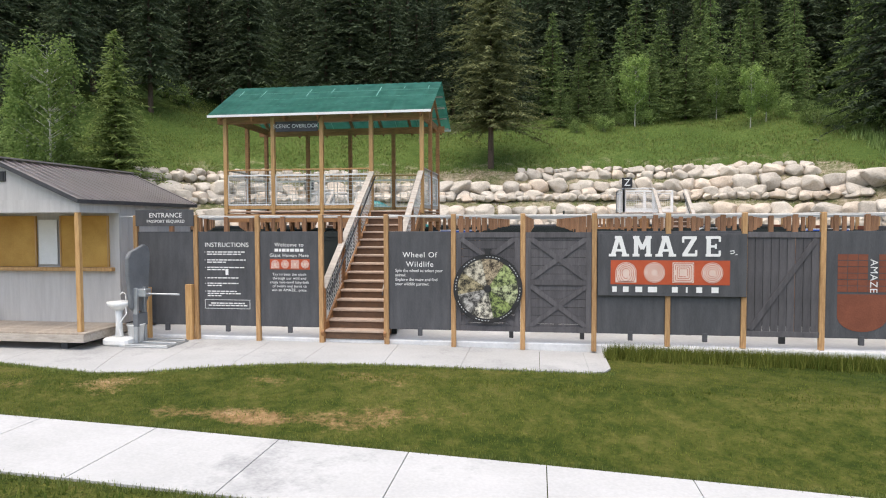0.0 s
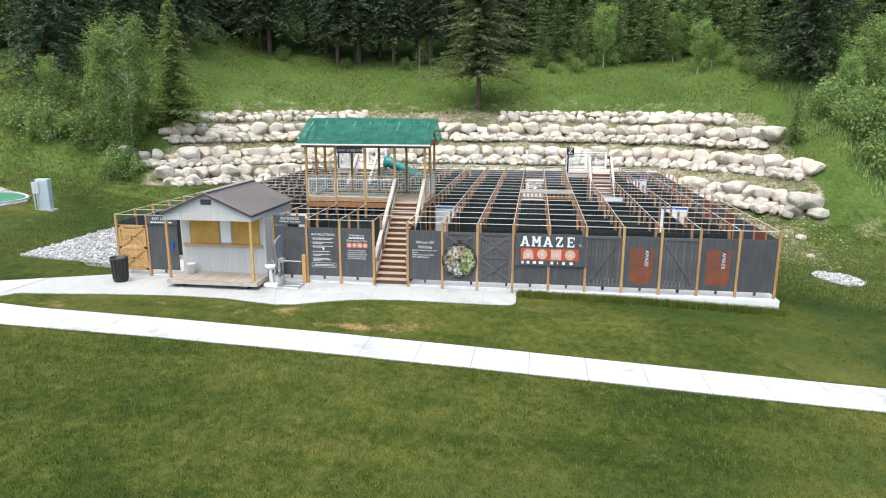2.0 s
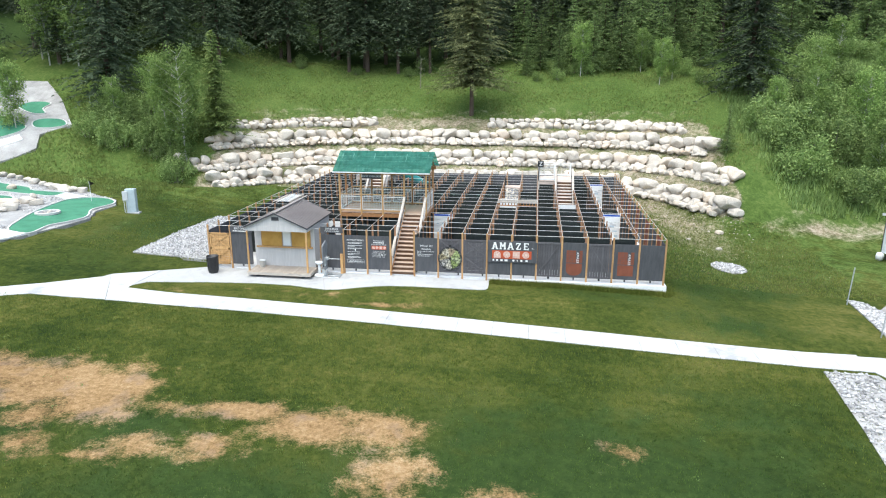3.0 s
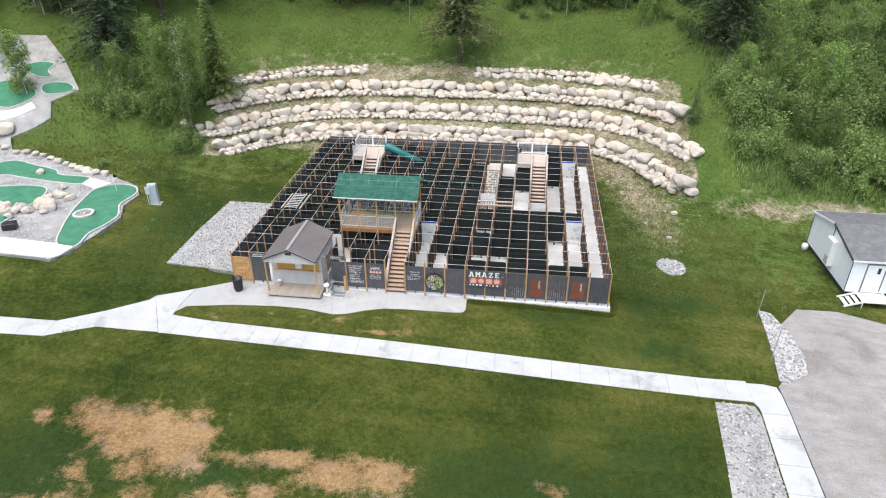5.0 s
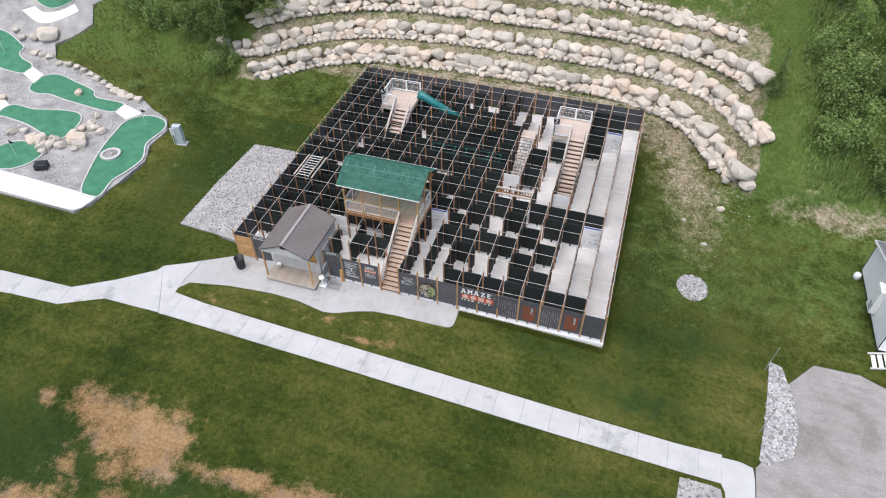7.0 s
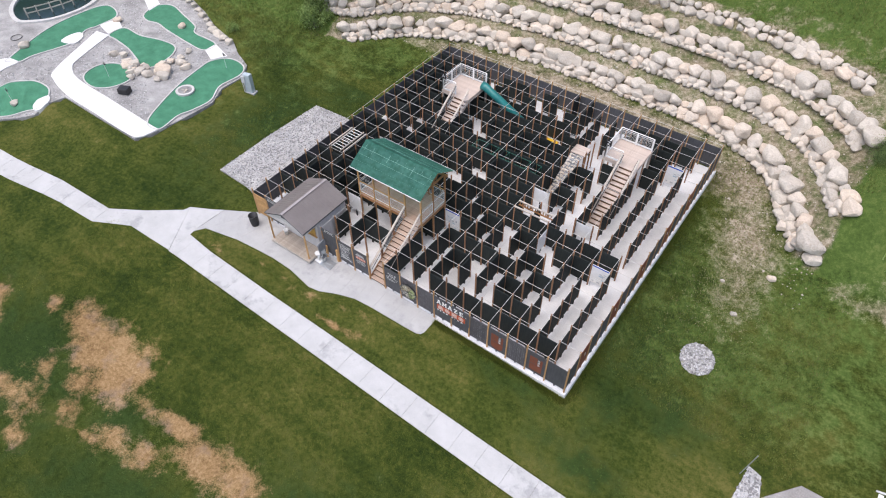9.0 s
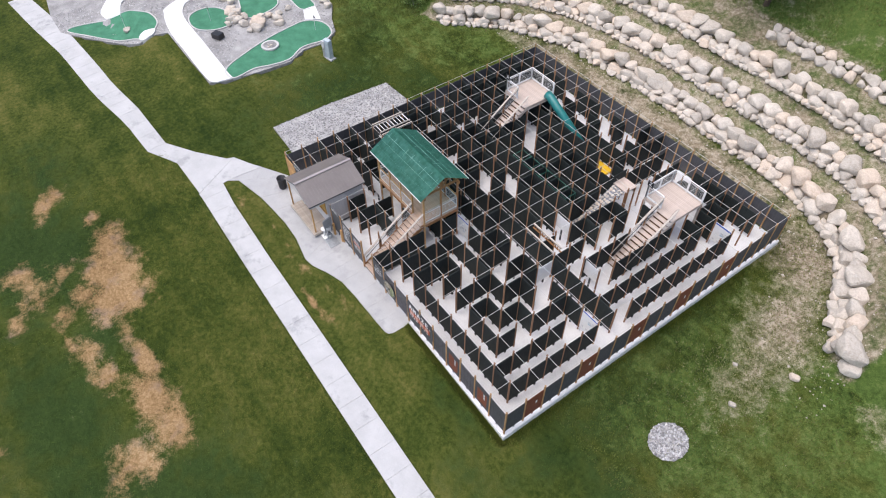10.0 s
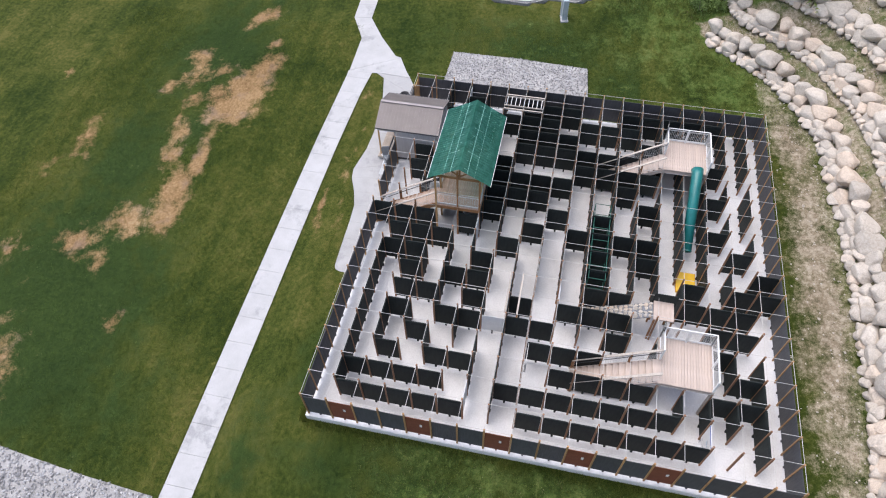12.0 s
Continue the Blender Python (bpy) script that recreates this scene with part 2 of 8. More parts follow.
def ground_material():
    """Mown lawn, with dark lush turf, painted forest-floor shade, worn dirt, wild meadow and bare stony soil from the
    mesh's own attributes.
    """
    m, t, b = nodes_of("lawn_and_meadow")
    def attr(n):
        a = t.nodes.new("ShaderNodeAttribute")
        a.attribute_name = n
        return a.outputs["Fac"]
    big, mid, fine = noise_tex(t, 0.16, 5, 0.6), noise_tex(t, 0.9, 5, 0.65), noise_tex(t, 14, 3, 0.7)
    f = mathn(t, "ADD", mathn(t, "ADD", mathn(t, "MULTIPLY", big, 0.45), mathn(t, "MULTIPLY", mid, 0.3)), mathn(t, "MULTIPLY", fine, 0.25))
    tuft = noise_tex(t, 3.6, 5, 0.72)
    g = mathn(t, "ADD", mathn(t, "MULTIPLY", f, 0.62), mathn(t, "MULTIPLY", tuft, 0.38))
    tone = mathn(t, "ADD", g, mathn(t, "MULTIPLY", lawn_tone(t), 0.6))
    lawn = ramp(t, tone, [(0.36, (0.017, 0.032, 0.006)), (0.47, (0.042, 0.060, 0.010)), (0.54, (0.074, 0.086, 0.017)), (0.65, (0.135, 0.126, 0.036))])
    meadow = ramp(t, mathn(t, "ADD", mathn(t, "MULTIPLY", f, 0.55), mathn(t, "MULTIPLY", tuft, 0.45)), [(0.34, (0.034, 0.064, 0.014)), (0.5, (0.077, 0.122, 0.027)), (0.66, (0.155, 0.182, 0.058))])
    soil = ramp(t, mathn(t, "ADD", mathn(t, "MULTIPLY", f, 0.5), mathn(t, "MULTIPLY", tuft, 0.5)), [(0.34, (0.108, 0.086, 0.052)), (0.48, (0.256, 0.209, 0.144)), (0.62, (0.458, 0.402, 0.308))])
    crumb = noise_tex(t, 5.5, 6, 0.78)
    dirt = ramp(t, mathn(t, "ADD", mathn(t, "MULTIPLY", f, 0.55), mathn(t, "MULTIPLY", crumb, 0.45)), [(0.36, (0.075, 0.050, 0.024)), (0.45, (0.195, 0.119, 0.053)), (0.54, (0.330, 0.213, 0.102)), (0.64, (0.455, 0.332, 0.197))])
    edge = mathn(t, "ADD", mathn(t, "MULTIPLY", mid, 1.5), mathn(t, "MULTIPLY", fine, 0.7))
    def mask(a, lo, hi):
        return ramp(t, mathn(t, "ADD", attr(a), mathn(t, "SUBTRACT", edge, 1.1)), [(lo, (0, 0, 0)), (hi, (1, 1, 1))])
    # one dark green serves lush turf and the shade painted on the forest floor
    lush_and_shade = ramp(t, g, [(0.36, (0.015, 0.032, 0.008)), (0.64, (0.047, 0.077, 0.018))])
    lawn = mix(t, mask("lush_and_shade", 0.4, 0.8), lawn, lush_and_shade)
    bare = ramp(t, f, [(0.34, (0.12, 0.085, 0.066)), (0.66, (0.29, 0.215, 0.165))])
    dirt = mix(t, ramp(t, noise_tex(t, 0.55, 4, 0.6), [(0.54, (0, 0, 0)), (0.66, (0.6, 0.6, 0.6))]), dirt, bare)
    c = mix(t, mask("meadow", 0.35, 0.65), lawn, meadow)
    c = mix(t, mask("soil", 0.34, 0.84), c, soil)
    c = mix(t, mask("worn", 0.40, 0.72), c, dirt)
    t.links.new(c, b.inputs["Base Color"])
    b.inputs["Roughness"].default_value = 0.95
    b.inputs["Specular IOR Level"].default_value = 0.1
    bump(t, b, mathn(t, "ADD", fine, tuft), 0.9, 0.08)
    return m


def print_material(dark, light):
    """A mottled print with hard-edged blotches."""
    m, t, b = nodes_of("mottled_print")
    f = mathn(t, "ADD", mathn(t, "MULTIPLY", noise_tex(t, 9.5, 5, 0.75), 0.8), mathn(t, "MULTIPLY", noise_tex(t, 30, 2), 0.2))
    t.links.new(ramp(t, f, [(0.42, dark), (0.47, tuple(0.35 * a + 0.25 * c for a, c in zip(dark, light))), (0.52, tuple(0.6 * c for c in light)), (0.58, light)]), b.inputs["Base Color"])
    b.inputs["Roughness"].default_value = 0.45
    return m


def lot_material():
    """Dusty compacted gravel with damp brown patches, tyre-worn streaks and coarse grit."""
    m, t, b = nodes_of("dusty_gravel_lot")
    big, mid, grit = noise_tex(t, 0.28, 5, 0.6), noise_tex(t, 1.6, 5, 0.7, (0.5, 1.3, 1)), noise_tex(t, 16, 3, 0.75)
    f = mathn(t, "ADD", mathn(t, "MULTIPLY", mid, 0.45), mathn(t, "MULTIPLY", grit, 0.55))
    c = ramp(t, f, [(0.34, (0.185, 0.172, 0.16)), (0.5, (0.285, 0.27, 0.255)), (0.66, (0.40, 0.385, 0.37))])
    damp = ramp(t, mathn(t, "ADD", mathn(t, "MULTIPLY", big, 0.75), mathn(t, "MULTIPLY", mid, 0.25)), [(0.52, (0, 0, 0)), (0.64, (0.75, 0.75, 0.75))])
    c = mix(t, damp, c, ramp(t, grit, [(0.3, (0.10, 0.088, 0.075)), (0.7, (0.22, 0.20, 0.175))]))
    t.links.new(c, b.inputs["Base Color"])
    b.inputs["Roughness"].default_value = 0.95
    bump(t, b, mathn(t, "ADD", grit, mid), 0.6, 0.05)
    return m


def tarp_material():
    """Green translucent roof sheet, its battens showing through."""
    m, t, b = nodes_of("green_translucent_roof_sheet")
    c = ramp(t, noise_tex(t, 2.5, 4), [(0.35, (0.060, 0.255, 0.200)), (0.65, (0.120, 0.385, 0.315))])
    down, along = noise_tex(t, 1.6, 4, 0.6, (4.5, 0.8, 0.8)), noise_tex(t, 1.6, 4, 0.6, (0.8, 5.5, 5.5))
    streak = mathn(t, "MAXIMUM", down, along)
    c = mix(t, ramp(t, streak, [(0.56, (0, 0, 0)), (0.68, (0.5, 0.5, 0.5))]), c, (0.16, 0.40, 0.34))
    t.links.new(c, b.inputs["Base Color"])
    b.inputs["Roughness"].default_value = 0.35
    tr = t.nodes.new("ShaderNodeBsdfTranslucent")
    t.links.new(c, tr.inputs[0])
    clear = t.nodes.new("ShaderNodeBsdfTransparent")
    clear.inputs[0].default_value = (0.25, 0.62, 0.5, 1)
    m1, m2 = t.nodes.new("ShaderNodeMixShader"), t.nodes.new("ShaderNodeMixShader")
    m1.inputs[0].default_value, m2.inputs[0].default_value = 0.35, 0.40
    t.links.new(b.outputs[0], m1.inputs[1])
    t.links.new(tr.outputs[0], m1.inputs[2])
    t.links.new(m1.outputs[0], m2.inputs[1])
    t.links.new(clear.outputs[0], m2.inputs[2])
    t.links.new(m2.outputs[0], t.nodes["Material Output"].inputs[0])
    return m


M_TARP = tarp_material()
M_SHEEN = surface("pale_green_strip", (0.12, 0.34, 0.28), (0.25, 0.49, 0.42), 3, 30, 0.4, bumps=0.05)


# ---- mesh tools ----
def bx(bm, x0, y0, z0, x1, y1, z1, m=None, chamfer=0.0):
    """A box between two corners, with chamfered edges where asked."""
    r = bmesh.ops.create_cube(bm, size=1)
    vs = r["verts"]
    bmesh.ops.scale(bm, verts=vs, vec=(abs(x1 - x0), abs(y1 - y0), abs(z1 - z0)))
    bmesh.ops.translate(bm, verts=vs, vec=((x0 + x1) / 2, (y0 + y1) / 2, (z0 + z1) / 2))
    if m is not None:
        bmesh.ops.transform(bm, verts=vs, matrix=m)
    if chamfer:
        es = {e for v in vs for e in v.link_edges}
        bmesh.ops.bevel(bm, geom=list(es), offset=chamfer, segments=1, affect="EDGES")
    return vs


def rod(bm, p, q, r, n=8, r2=None):
    """A round bar from p to q."""
    p, q = Vector(p), Vector(q)
    d = q - p
    m = Matrix.Translation((p + q) / 2) @ d.to_track_quat("Z", "Y").to_matrix().to_4x4()
    bmesh.ops.create_cone(bm, cap_ends=True, segments=n, radius1=r, radius2=r if r2 is None else r2, depth=d.length, matrix=m)


def beam(bm, p, q, w, h, chamfer=0.0):
    """A squared timber from p to q: w across, h upright."""
    p, q = Vector(p), Vector(q)
    d = q - p
    x = d.normalized()
    y = Vector((0, 0, 1)).cross(x)
    y = y.normalized() if y.length > 1e-4 else Vector((0, 1, 0))
    z = x.cross(y)
    m = Matrix(((x.x, y.x, z.x, (p.x + q.x) / 2), (x.y, y.y, z.y, (p.y + q.y) / 2), (x.z, y.z, z.z, (p.z + q.z) / 2), (0, 0, 0, 1)))
    return bx(bm, -d.length / 2, -w / 2, -h / 2, d.length / 2, w / 2, h / 2, m, chamfer)


def mesh_of(bm, name, mat, smooth=False):
    me = bpy.data.meshes.new(name)
    if smooth:
        for f_ in bm.faces:
            f_.smooth = True
    bm.to_mesh(me)
    bm.free()
    me.materials.append(mat)
    return me


def part(name, bm, mat, parent=None, label="", smooth=False, m=None):
    """Links a bmesh as one mesh object under a thing or a part."""
    ob = new(name, mesh_of(bm, name, mat, smooth))
    if parent is not None:
        ob.parent = parent
    if m is not None:
        ob.matrix_basis = m
    return tagged(ob, label)


def piece(name, me, parent, m):
    ob = new(name, me)
    ob.parent = parent
    ob.matrix_basis = m
    return ob


def thing(name, x=0, y=0, z=0, rz=0, label="", category="", group="", kind=""):
    ob = new(name)
    ob.matrix_basis = pose(x, y, z, 0, 0, rz)
    return tagged(ob, label, category, group, kind)


def quick(name, parent, mat, *boxes, chamfer=0.0, label=""):
    bm = bmesh.new()
    for q in boxes:
        bx(bm, *q, chamfer=chamfer)
    return part(name, bm, mat, parent, label)


def text_mesh(words, size, mat, name, parent, m, label="", align="CENTER", depth=0.002, gap=1.0, line=1.0):
    cu = bpy.data.curves.new(name, "FONT")
    cu.body, cu.size, cu.align_x, cu.align_y, cu.extrude = words, size, align, "CENTER", depth
    cu.space_character, cu.space_line = gap, line
    tmp = bpy.data.objects.new("lettering_tmp", cu)
    scene.collection.objects.link(tmp)
    me = bpy.data.meshes.new_from_object(tmp.evaluated_get(bpy.context.evaluated_depsgraph_get()))
    bpy.data.objects.remove(tmp)
    bpy.data.curves.remove(cu)
    me.materials.clear()
    me.materials.append(mat)
    if " " in words or "\n" in words:
        # each word is a part of its own
        bm = bmesh.new()
        bm.from_mesh(me)
        spans, seen = [], set()
        for v in bm.verts:
            if v in seen:
                continue
            isle, todo = [], [v]
            while todo:
                q = todo.pop()
                if q not in seen:
                    seen.add(q)
                    isle.append(q)
                    todo += [e.other_vert(q) for e in q.link_edges]
            mid = sum(q.co.y for q in isle) / len(isle)
            row = round(words.count("\n") / 2 - mid / (size * line))
            spans.append((row, min(q.co.x for q in isle), max(q.co.x for q in isle), isle))
        spans.sort(key=lambda a: a[:2])
        which, k, reach, last = {}, 0, None, None
        for row, lo, hi, isle in spans:
            if reach is not None and (row != last or lo - reach > 0.22 * size):
                k, reach = k + 1, None
            reach, last = hi if reach is None else max(reach, hi), row
            which.update({q.index: k for q in isle})
        bm.free()
        for q in range(k + 1):
            bm = bmesh.new()
            bm.from_mesh(me)
            bmesh.ops.delete(bm, geom=[v for v in bm.verts if which[v.index] != q], context="VERTS")
            part(name, bm, mat, parent, label, m=m)
        return None
    ob = new(name, me)
    ob.parent = parent
    ob.matrix_basis = m
    return tagged(ob, label)


# ---- the ground ----


A_LINE = [(-60, 13), (-22, 18), (-10.3, 20.5), (-5.8, 25.9), (-0.8, 28.2), (8.2, 28.9), (15.4, 28.7), (23, 28.3), (28.5, 26.3), (32.9, 18.5), (39, 17.7), (60, 19)]


def line_side(x, y, pts=A_LINE):
    """Distance from the foot of the rock terraces, positive uphill."""
    best, sign = 1e9, 1
    for (ax, ay), (bx_, by_) in zip(pts, pts[1:]):
        dx, dy = bx_ - ax, by_ - ay
        u = max(0.0, min(1.0, ((x - ax) * dx + (y - ay) * dy) / (dx * dx + dy * dy)))
        d = math.hypot(x - ax - u * dx, y - ay - u * dy)
        if d < best - 1e-6:
            best, sign = d, 1 if dx * (y - ay) - dy * (x - ax) > 0 else -1
    return best * sign


def ground_z(x, y):
    """Height of the ground: lawn falling to the east, terraces and hill behind."""
    z = float(np.interp(x, [-80, -30, -14, -10.7, -5.5, 0, 12, 20, 24.8, 30, 36, 45, 80], [2.6, 2.2, 1.35, 0.85, 0.2, -0.07, -0.1, -0.25, -0.45, -1.05, -1.3, -1.5, -1.8]))
    if z > 0:
        z *= float(np.interp(y, [-10, 0], [0.3, 1.0]))
    front = float(np.interp(x, [-80, -30, -14, -8, -4, 0, 5, 10, 15, 20, 25, 30, 36, 45, 80], [0.85, 0.74, 0.5, 0.27, 0.08, -0.05, -0.17, -0.35, -0.58, -0.84, -1.1, -1.33, -1.45, -1.6, -1.9]))
    u = float(np.interp(y, [-4.6, -2.5], [1, 0]))
    z = z * (1 - u) + front * u - float(np.interp(y, [-30, -14, -7], [0.75, 0.45, 0]))
    s = line_side(x, y)
    stepped = float(np.interp(s, [-4, -0.3, 0.1, 0.95, 2.1, 3.0, 4.3, 5.25, 6.6, 7.45, 8.9, 17, 40, 80, 160, 400], [0, 0.55, 0.7, 1.7, 2.05, 3.1, 3.8, 4.8, 5.25, 5.9, 6.35, 10.2, 18.5, 40, 85, 190]))
    sloping = float(np.interp(s, [-4, 0, 4, 8.8, 17, 40, 80, 160, 400], [0, 0.5, 2.9, 5.6, 9.8, 18.5, 40, 85, 190]))
    k = float(np.interp(x, [-19, -12, 33.5, 41], [0, 1, 1, 0]))
    z *= 1 - k * float(np.interp(s, [-2.5, 1.5], [0, 1]))
    return z + stepped * k + sloping * (1 - k)


PATCHES = [  # worn spots of the lawn: centre, half lengths, turn in degrees, weight
    (-1.8, -13.1, 1.7, 0.9, -20, 1), (0.6, -13.5, 2, 1.5, 0, 1), (2.9, -14.0, 1.7, 1.7, 0, 1), (2.0, -15.5, 1.5, 0.7, 10, 0.85),
    (-8.1, -15.5, 1.5, 0.7, -45, 0.95), (-5.0, -13.1, 0.9, 0.4, -35, 0.8),
    (-2.0, -18.6, 1.3, 0.9, 20, 0.72), (0.2, -18.3, 1.1, 1.2, 0, 0.75), (1.3, -19.8, 0.8, 0.6, 0, 0.72), (2.4, -17.1, 1.1, 0.55, 20, 0.75), (5.8, -16.8, 1.1, 0.8, 20, 0.78), (8.3, -16.3, 1.2, 0.7, 15, 0.82),
    (5.9, -14.5, 1.7, 0.5, -4, 0.62), (4.2, -17.6, 2.4, 0.4, 12, 0.6), (-1.0, -16.4, 0.7, 1.6, 25, 0.62), (8.5, -14.1, 1.6, 0.55, 8, 1), (11.1, -14.6, 1.9, 1, 0, 1), (13.4, -14.4, 1.5, 0.95, 0, 0.95), (14.2, -16.8, 1.2, 1.5, 25, 0.82), (16.3, -19.0, 1, 1.4, 10, 0.78), (17.6, -17.0, 0.8, 0.6, 0, 0.72),
    (7.4, -23.3, 2.4, 0.8, 10, 0.66), (10.6, -24.8, 1, 0.5, 0, 0.62), (17.5, -23.4, 1.4, 0.8, 0, 0.62), (0.8, -28.9, 0.8, 0.4, 0, 0.6),
    (0.0, -4.0, 0.7, 0.25, 0, 0.66), (5.4, -3.3, 2.6, 0.16, 0, 0.55), (8.0, -3.55, 1.8, 0.16, 4, 0.55), (9.2, -3.0, 2.2, 0.2, 8, 0.55), (12.0, -2.5, 2.4, 0.2, 3, 0.5), (11.0, -4.1, 1.3, 0.2, -2, 0.68), (12.6, -3.7, 1.0, 0.22, 0, 0.5),
    (21.3, -13.9, 0.8, 0.4, 0, 0.8), (25.9, -19.4, 4, 1.2, 10, 0.66),
]
LUSH = [(12.5, 24.6, 14, 0.7, 0, 0.8), (25.9, 14, 0.8, 9, 0, 0.75), (-3.5, -17.5, 7.5, 4.0, 0, 0.95), (9.5, -19.5, 6, 3.5, 0, 0.9), (19.5, -14.5, 4, 2.4, 0, 0.75), (-11, -15, 5, 3, 0, 0.7), (27.5, -3, 4, 1.6, 0, 0.75), (30, 3, 3, 2.2, 0, 0.8), (-7, 7, 3.5, 8, 0, 0.8), (-4, 16, 4, 4, 0, 0.8), (-13, 15, 5, 2.5, 0, 0.7), (27.5, 7.0, 3.2, 6.5, 0, 0.85), (31.5, 8.5, 3, 5, 0, 0.7), (27, 1.5, 2.5, 2, 0, 0.7), (21, -19, 5, 3.5, 0, 0.62), (-2.5, -20.5, 6, 2.2, 5, 0.62), (12.5, -19.5, 3, 1.6, 0, 0.6), (5.2, -15.9, 2.2, 1.6, 0, 0.9), (-4.0, -15.5, 2.8, 1.6, 0, 0.85), (9.2, -18.4, 3, 1.6, 10, 0.7), (16.3, -15.1, 1.8, 1.2, 0, 0.85), (-7.6, -18.9, 3, 1.5, 0, 0.7), (19.3, -13.9, 2.2, 1, 0, 0.8), (22, -1.2, 4, 0.8, 0, 0.7), (-5, 6, 4, 8, 0, 0.6), (21, -18.5, 8, 5.5, 0, 1.25), (26, -11, 5, 3, 0, 0.66)]


def patch_weight(x, y, patches):
    w = 0.0
    for cx, cy, a, b_, deg, k in patches:
        c, s = math.cos(radians(deg)), math.sin(radians(deg))
        u, v = ((x - cx) * c + (y - cy) * s) / a, (-(x - cx) * s + (y - cy) * c) / b_
        w = max(w, k * max(0.0, 1.08 - 0.5 * math.hypot(u, v)))
    return min(w, 1.0)


SOIL = [(30.2, 14.8, 1.5, 4.2, 12, 0.6), (29.2, 18.8, 2.0, 4.2, 14, 0.84), (27.5, 24.0, 3.0, 2.4, -40, 0.95), (12, 26.6, 15, 1.25, 0, 0.9), (0, 26.0, 5, 1.1, 14, 0.85), (27.0, 22.5, 1.4, 3.5, 10, 0.5), (40.0, 17.4, 3.0, 1.0, 0, 0.85), (45.5, 18.4, 3.5, 0.8, 4, 0.8), (29.8, 13.2, 1.4, 1.8, 0, 0.5)]


def inside(x, y, ring):
    hit = False
    for (ax, ay), (cx, cy) in zip(ring, ring[1:] + ring[:1]):
        if (ay > y) != (cy > y) and x < (cx - ax) * (y - ay) / (cy - ay) + ax:
            hit = not hit
    return hit


GRAVEL_PAD = [(-5.7, 1.4), (-3.4, 1.35), (-0.16, 1.2), (-0.16, 6.0), (-0.16, 11.9), (-2.4, 12.1), (-5.5, 11.8), (-5.75, 6.5)]
LOT = [(34.1, -4.9), (35.2, -3.4), (36.3, -1.0), (36.0, 1.2), (37.6, 3.2), (40.2, 3.3), (43, 2.2), (52, 2.6), (70, 3), (72, -40), (34.1, -40), (34.1, -20)]
BED = [(-12.45, 0.5), (-13.0, -0.65), (-17, -0.8), (-21.6, -0.85), (-22.2, -2.2), (-22.4, -3.4), (-24.9, -5.3), (-27, -7), (-29.4, -8.5), (-33, -8.5), (-40, -7.5), (-46, 2), (-44, 16), (-42, 24), (-37, 29), (-32, 29.5), (-28.6, 26.8), (-25.4, 23.5),
       (-27.4, 21.7), (-26.6, 20.0), (-27.7, 18.7), (-29.3, 17.4), (-28, 15.7), (-25.4, 15.7), (-22.8, 15.0), (-20.5, 14.1), (-17.2, 13.4), (-15.4, 12.3), (-13.5, 11.6), (-12.6, 10.2), (-12.7, 8), (-11.9, 6.2), (-12.1, 3.2)]


def on_lot(x, y):
    """Where gravel, not turf, covers the ground."""
    return any(inside(x, y, r) for r in (GRAVEL_PAD, LOT, BED))


def build_ground():
    def axis(lo, hi, step, far):
        near = list(np.arange(lo, hi + 1e-6, step))
        out, d = [], step
        x = hi
        while x < far:
            d *= 1.25
            x += d
            out.append(x)
        back, d, x = [], step, lo
        while x > -far:
            d *= 1.25
            x -= d
            back.append(x)
        return back[::-1] + near + out
    xs, ys = axis(-40, 56, 0.45, 700), axis(-32, 62, 0.45, 700)
    verts, worn, meadow, soil, lush_and_shade = [], [], [], [], []
    for y in ys:
        for x in xs:
            z = ground_z(x, y)
            if 0.3 < x < NX * B - 0.3 and 0.3 < y < NY * B - 0.3:
                z = min(z, -0.4)
            if on_lot(x, y):
                z -= 0.3
            s = line_side(x, y)
            if s > -2:
                z += 0.18 * noise.noise(Vector((x * 0.35, y * 0.35, 0))) * min(1, (s + 2) / 4)
            verts.append((x, y, z))
            worn.append(patch_weight(x, y, PATCHES) if -30 < y < 0 else 0.0)
            lush_and_shade.append(patch_weight(x, y, LUSH) if y < 16 else 0.0)
            wild = float(np.interp(s, [-3, 1], [0, 1]))
            if x > 24.9 and y > 1:
                wild = max(wild, 0.55 * min(1, (y - 1) / 6) * float(np.interp(x, [25, 28], [0.6, 1])))
            if x < -0.3 and y > -1:
                wild = max(wild, 0.5 * min(1, (y + 1) / 4) * float(np.interp(s, [-9, -3], [0.45, 1])))
            # shade beneath the forest crowns is put into the ground colour here
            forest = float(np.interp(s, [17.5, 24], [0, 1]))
            lush_and_shade[-1] = max(lush_and_shade[-1], forest)
            meadow.append(wild * (1 - forest))
            terrace = 0.68 if -0.5 < s < 8 and -12 < x < 34 else 0.0
            soil.append(max(patch_weight(x, y, SOIL) if y > -3 and x > -9 else 0.0, terrace, 0.34 if 8 <= s < 10.2 and -12 < x < 33 else 0.0))
    n = len(xs)
    faces = [(j * n + i, j * n + i + 1, (j + 1) * n + i + 1, (j + 1) * n + i) for j in range(len(ys) - 1) for i in range(n - 1)]
    me = bpy.data.meshes.new("ground")
    me.from_pydata(verts, [], faces)
    me.polygons.foreach_set("use_smooth", [True] * len(faces))
    for key, vals in (("worn", worn), ("meadow", meadow), ("soil", soil), ("lush_and_shade", lush_and_shade)):
        me.attributes.new(key, "FLOAT", "POINT").data.foreach_set("value", vals)
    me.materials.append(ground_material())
    return tagged(new("ground", me), "mown green lawn rising into a wild grassy hillside", "lawn", kind="structure")


build_ground()


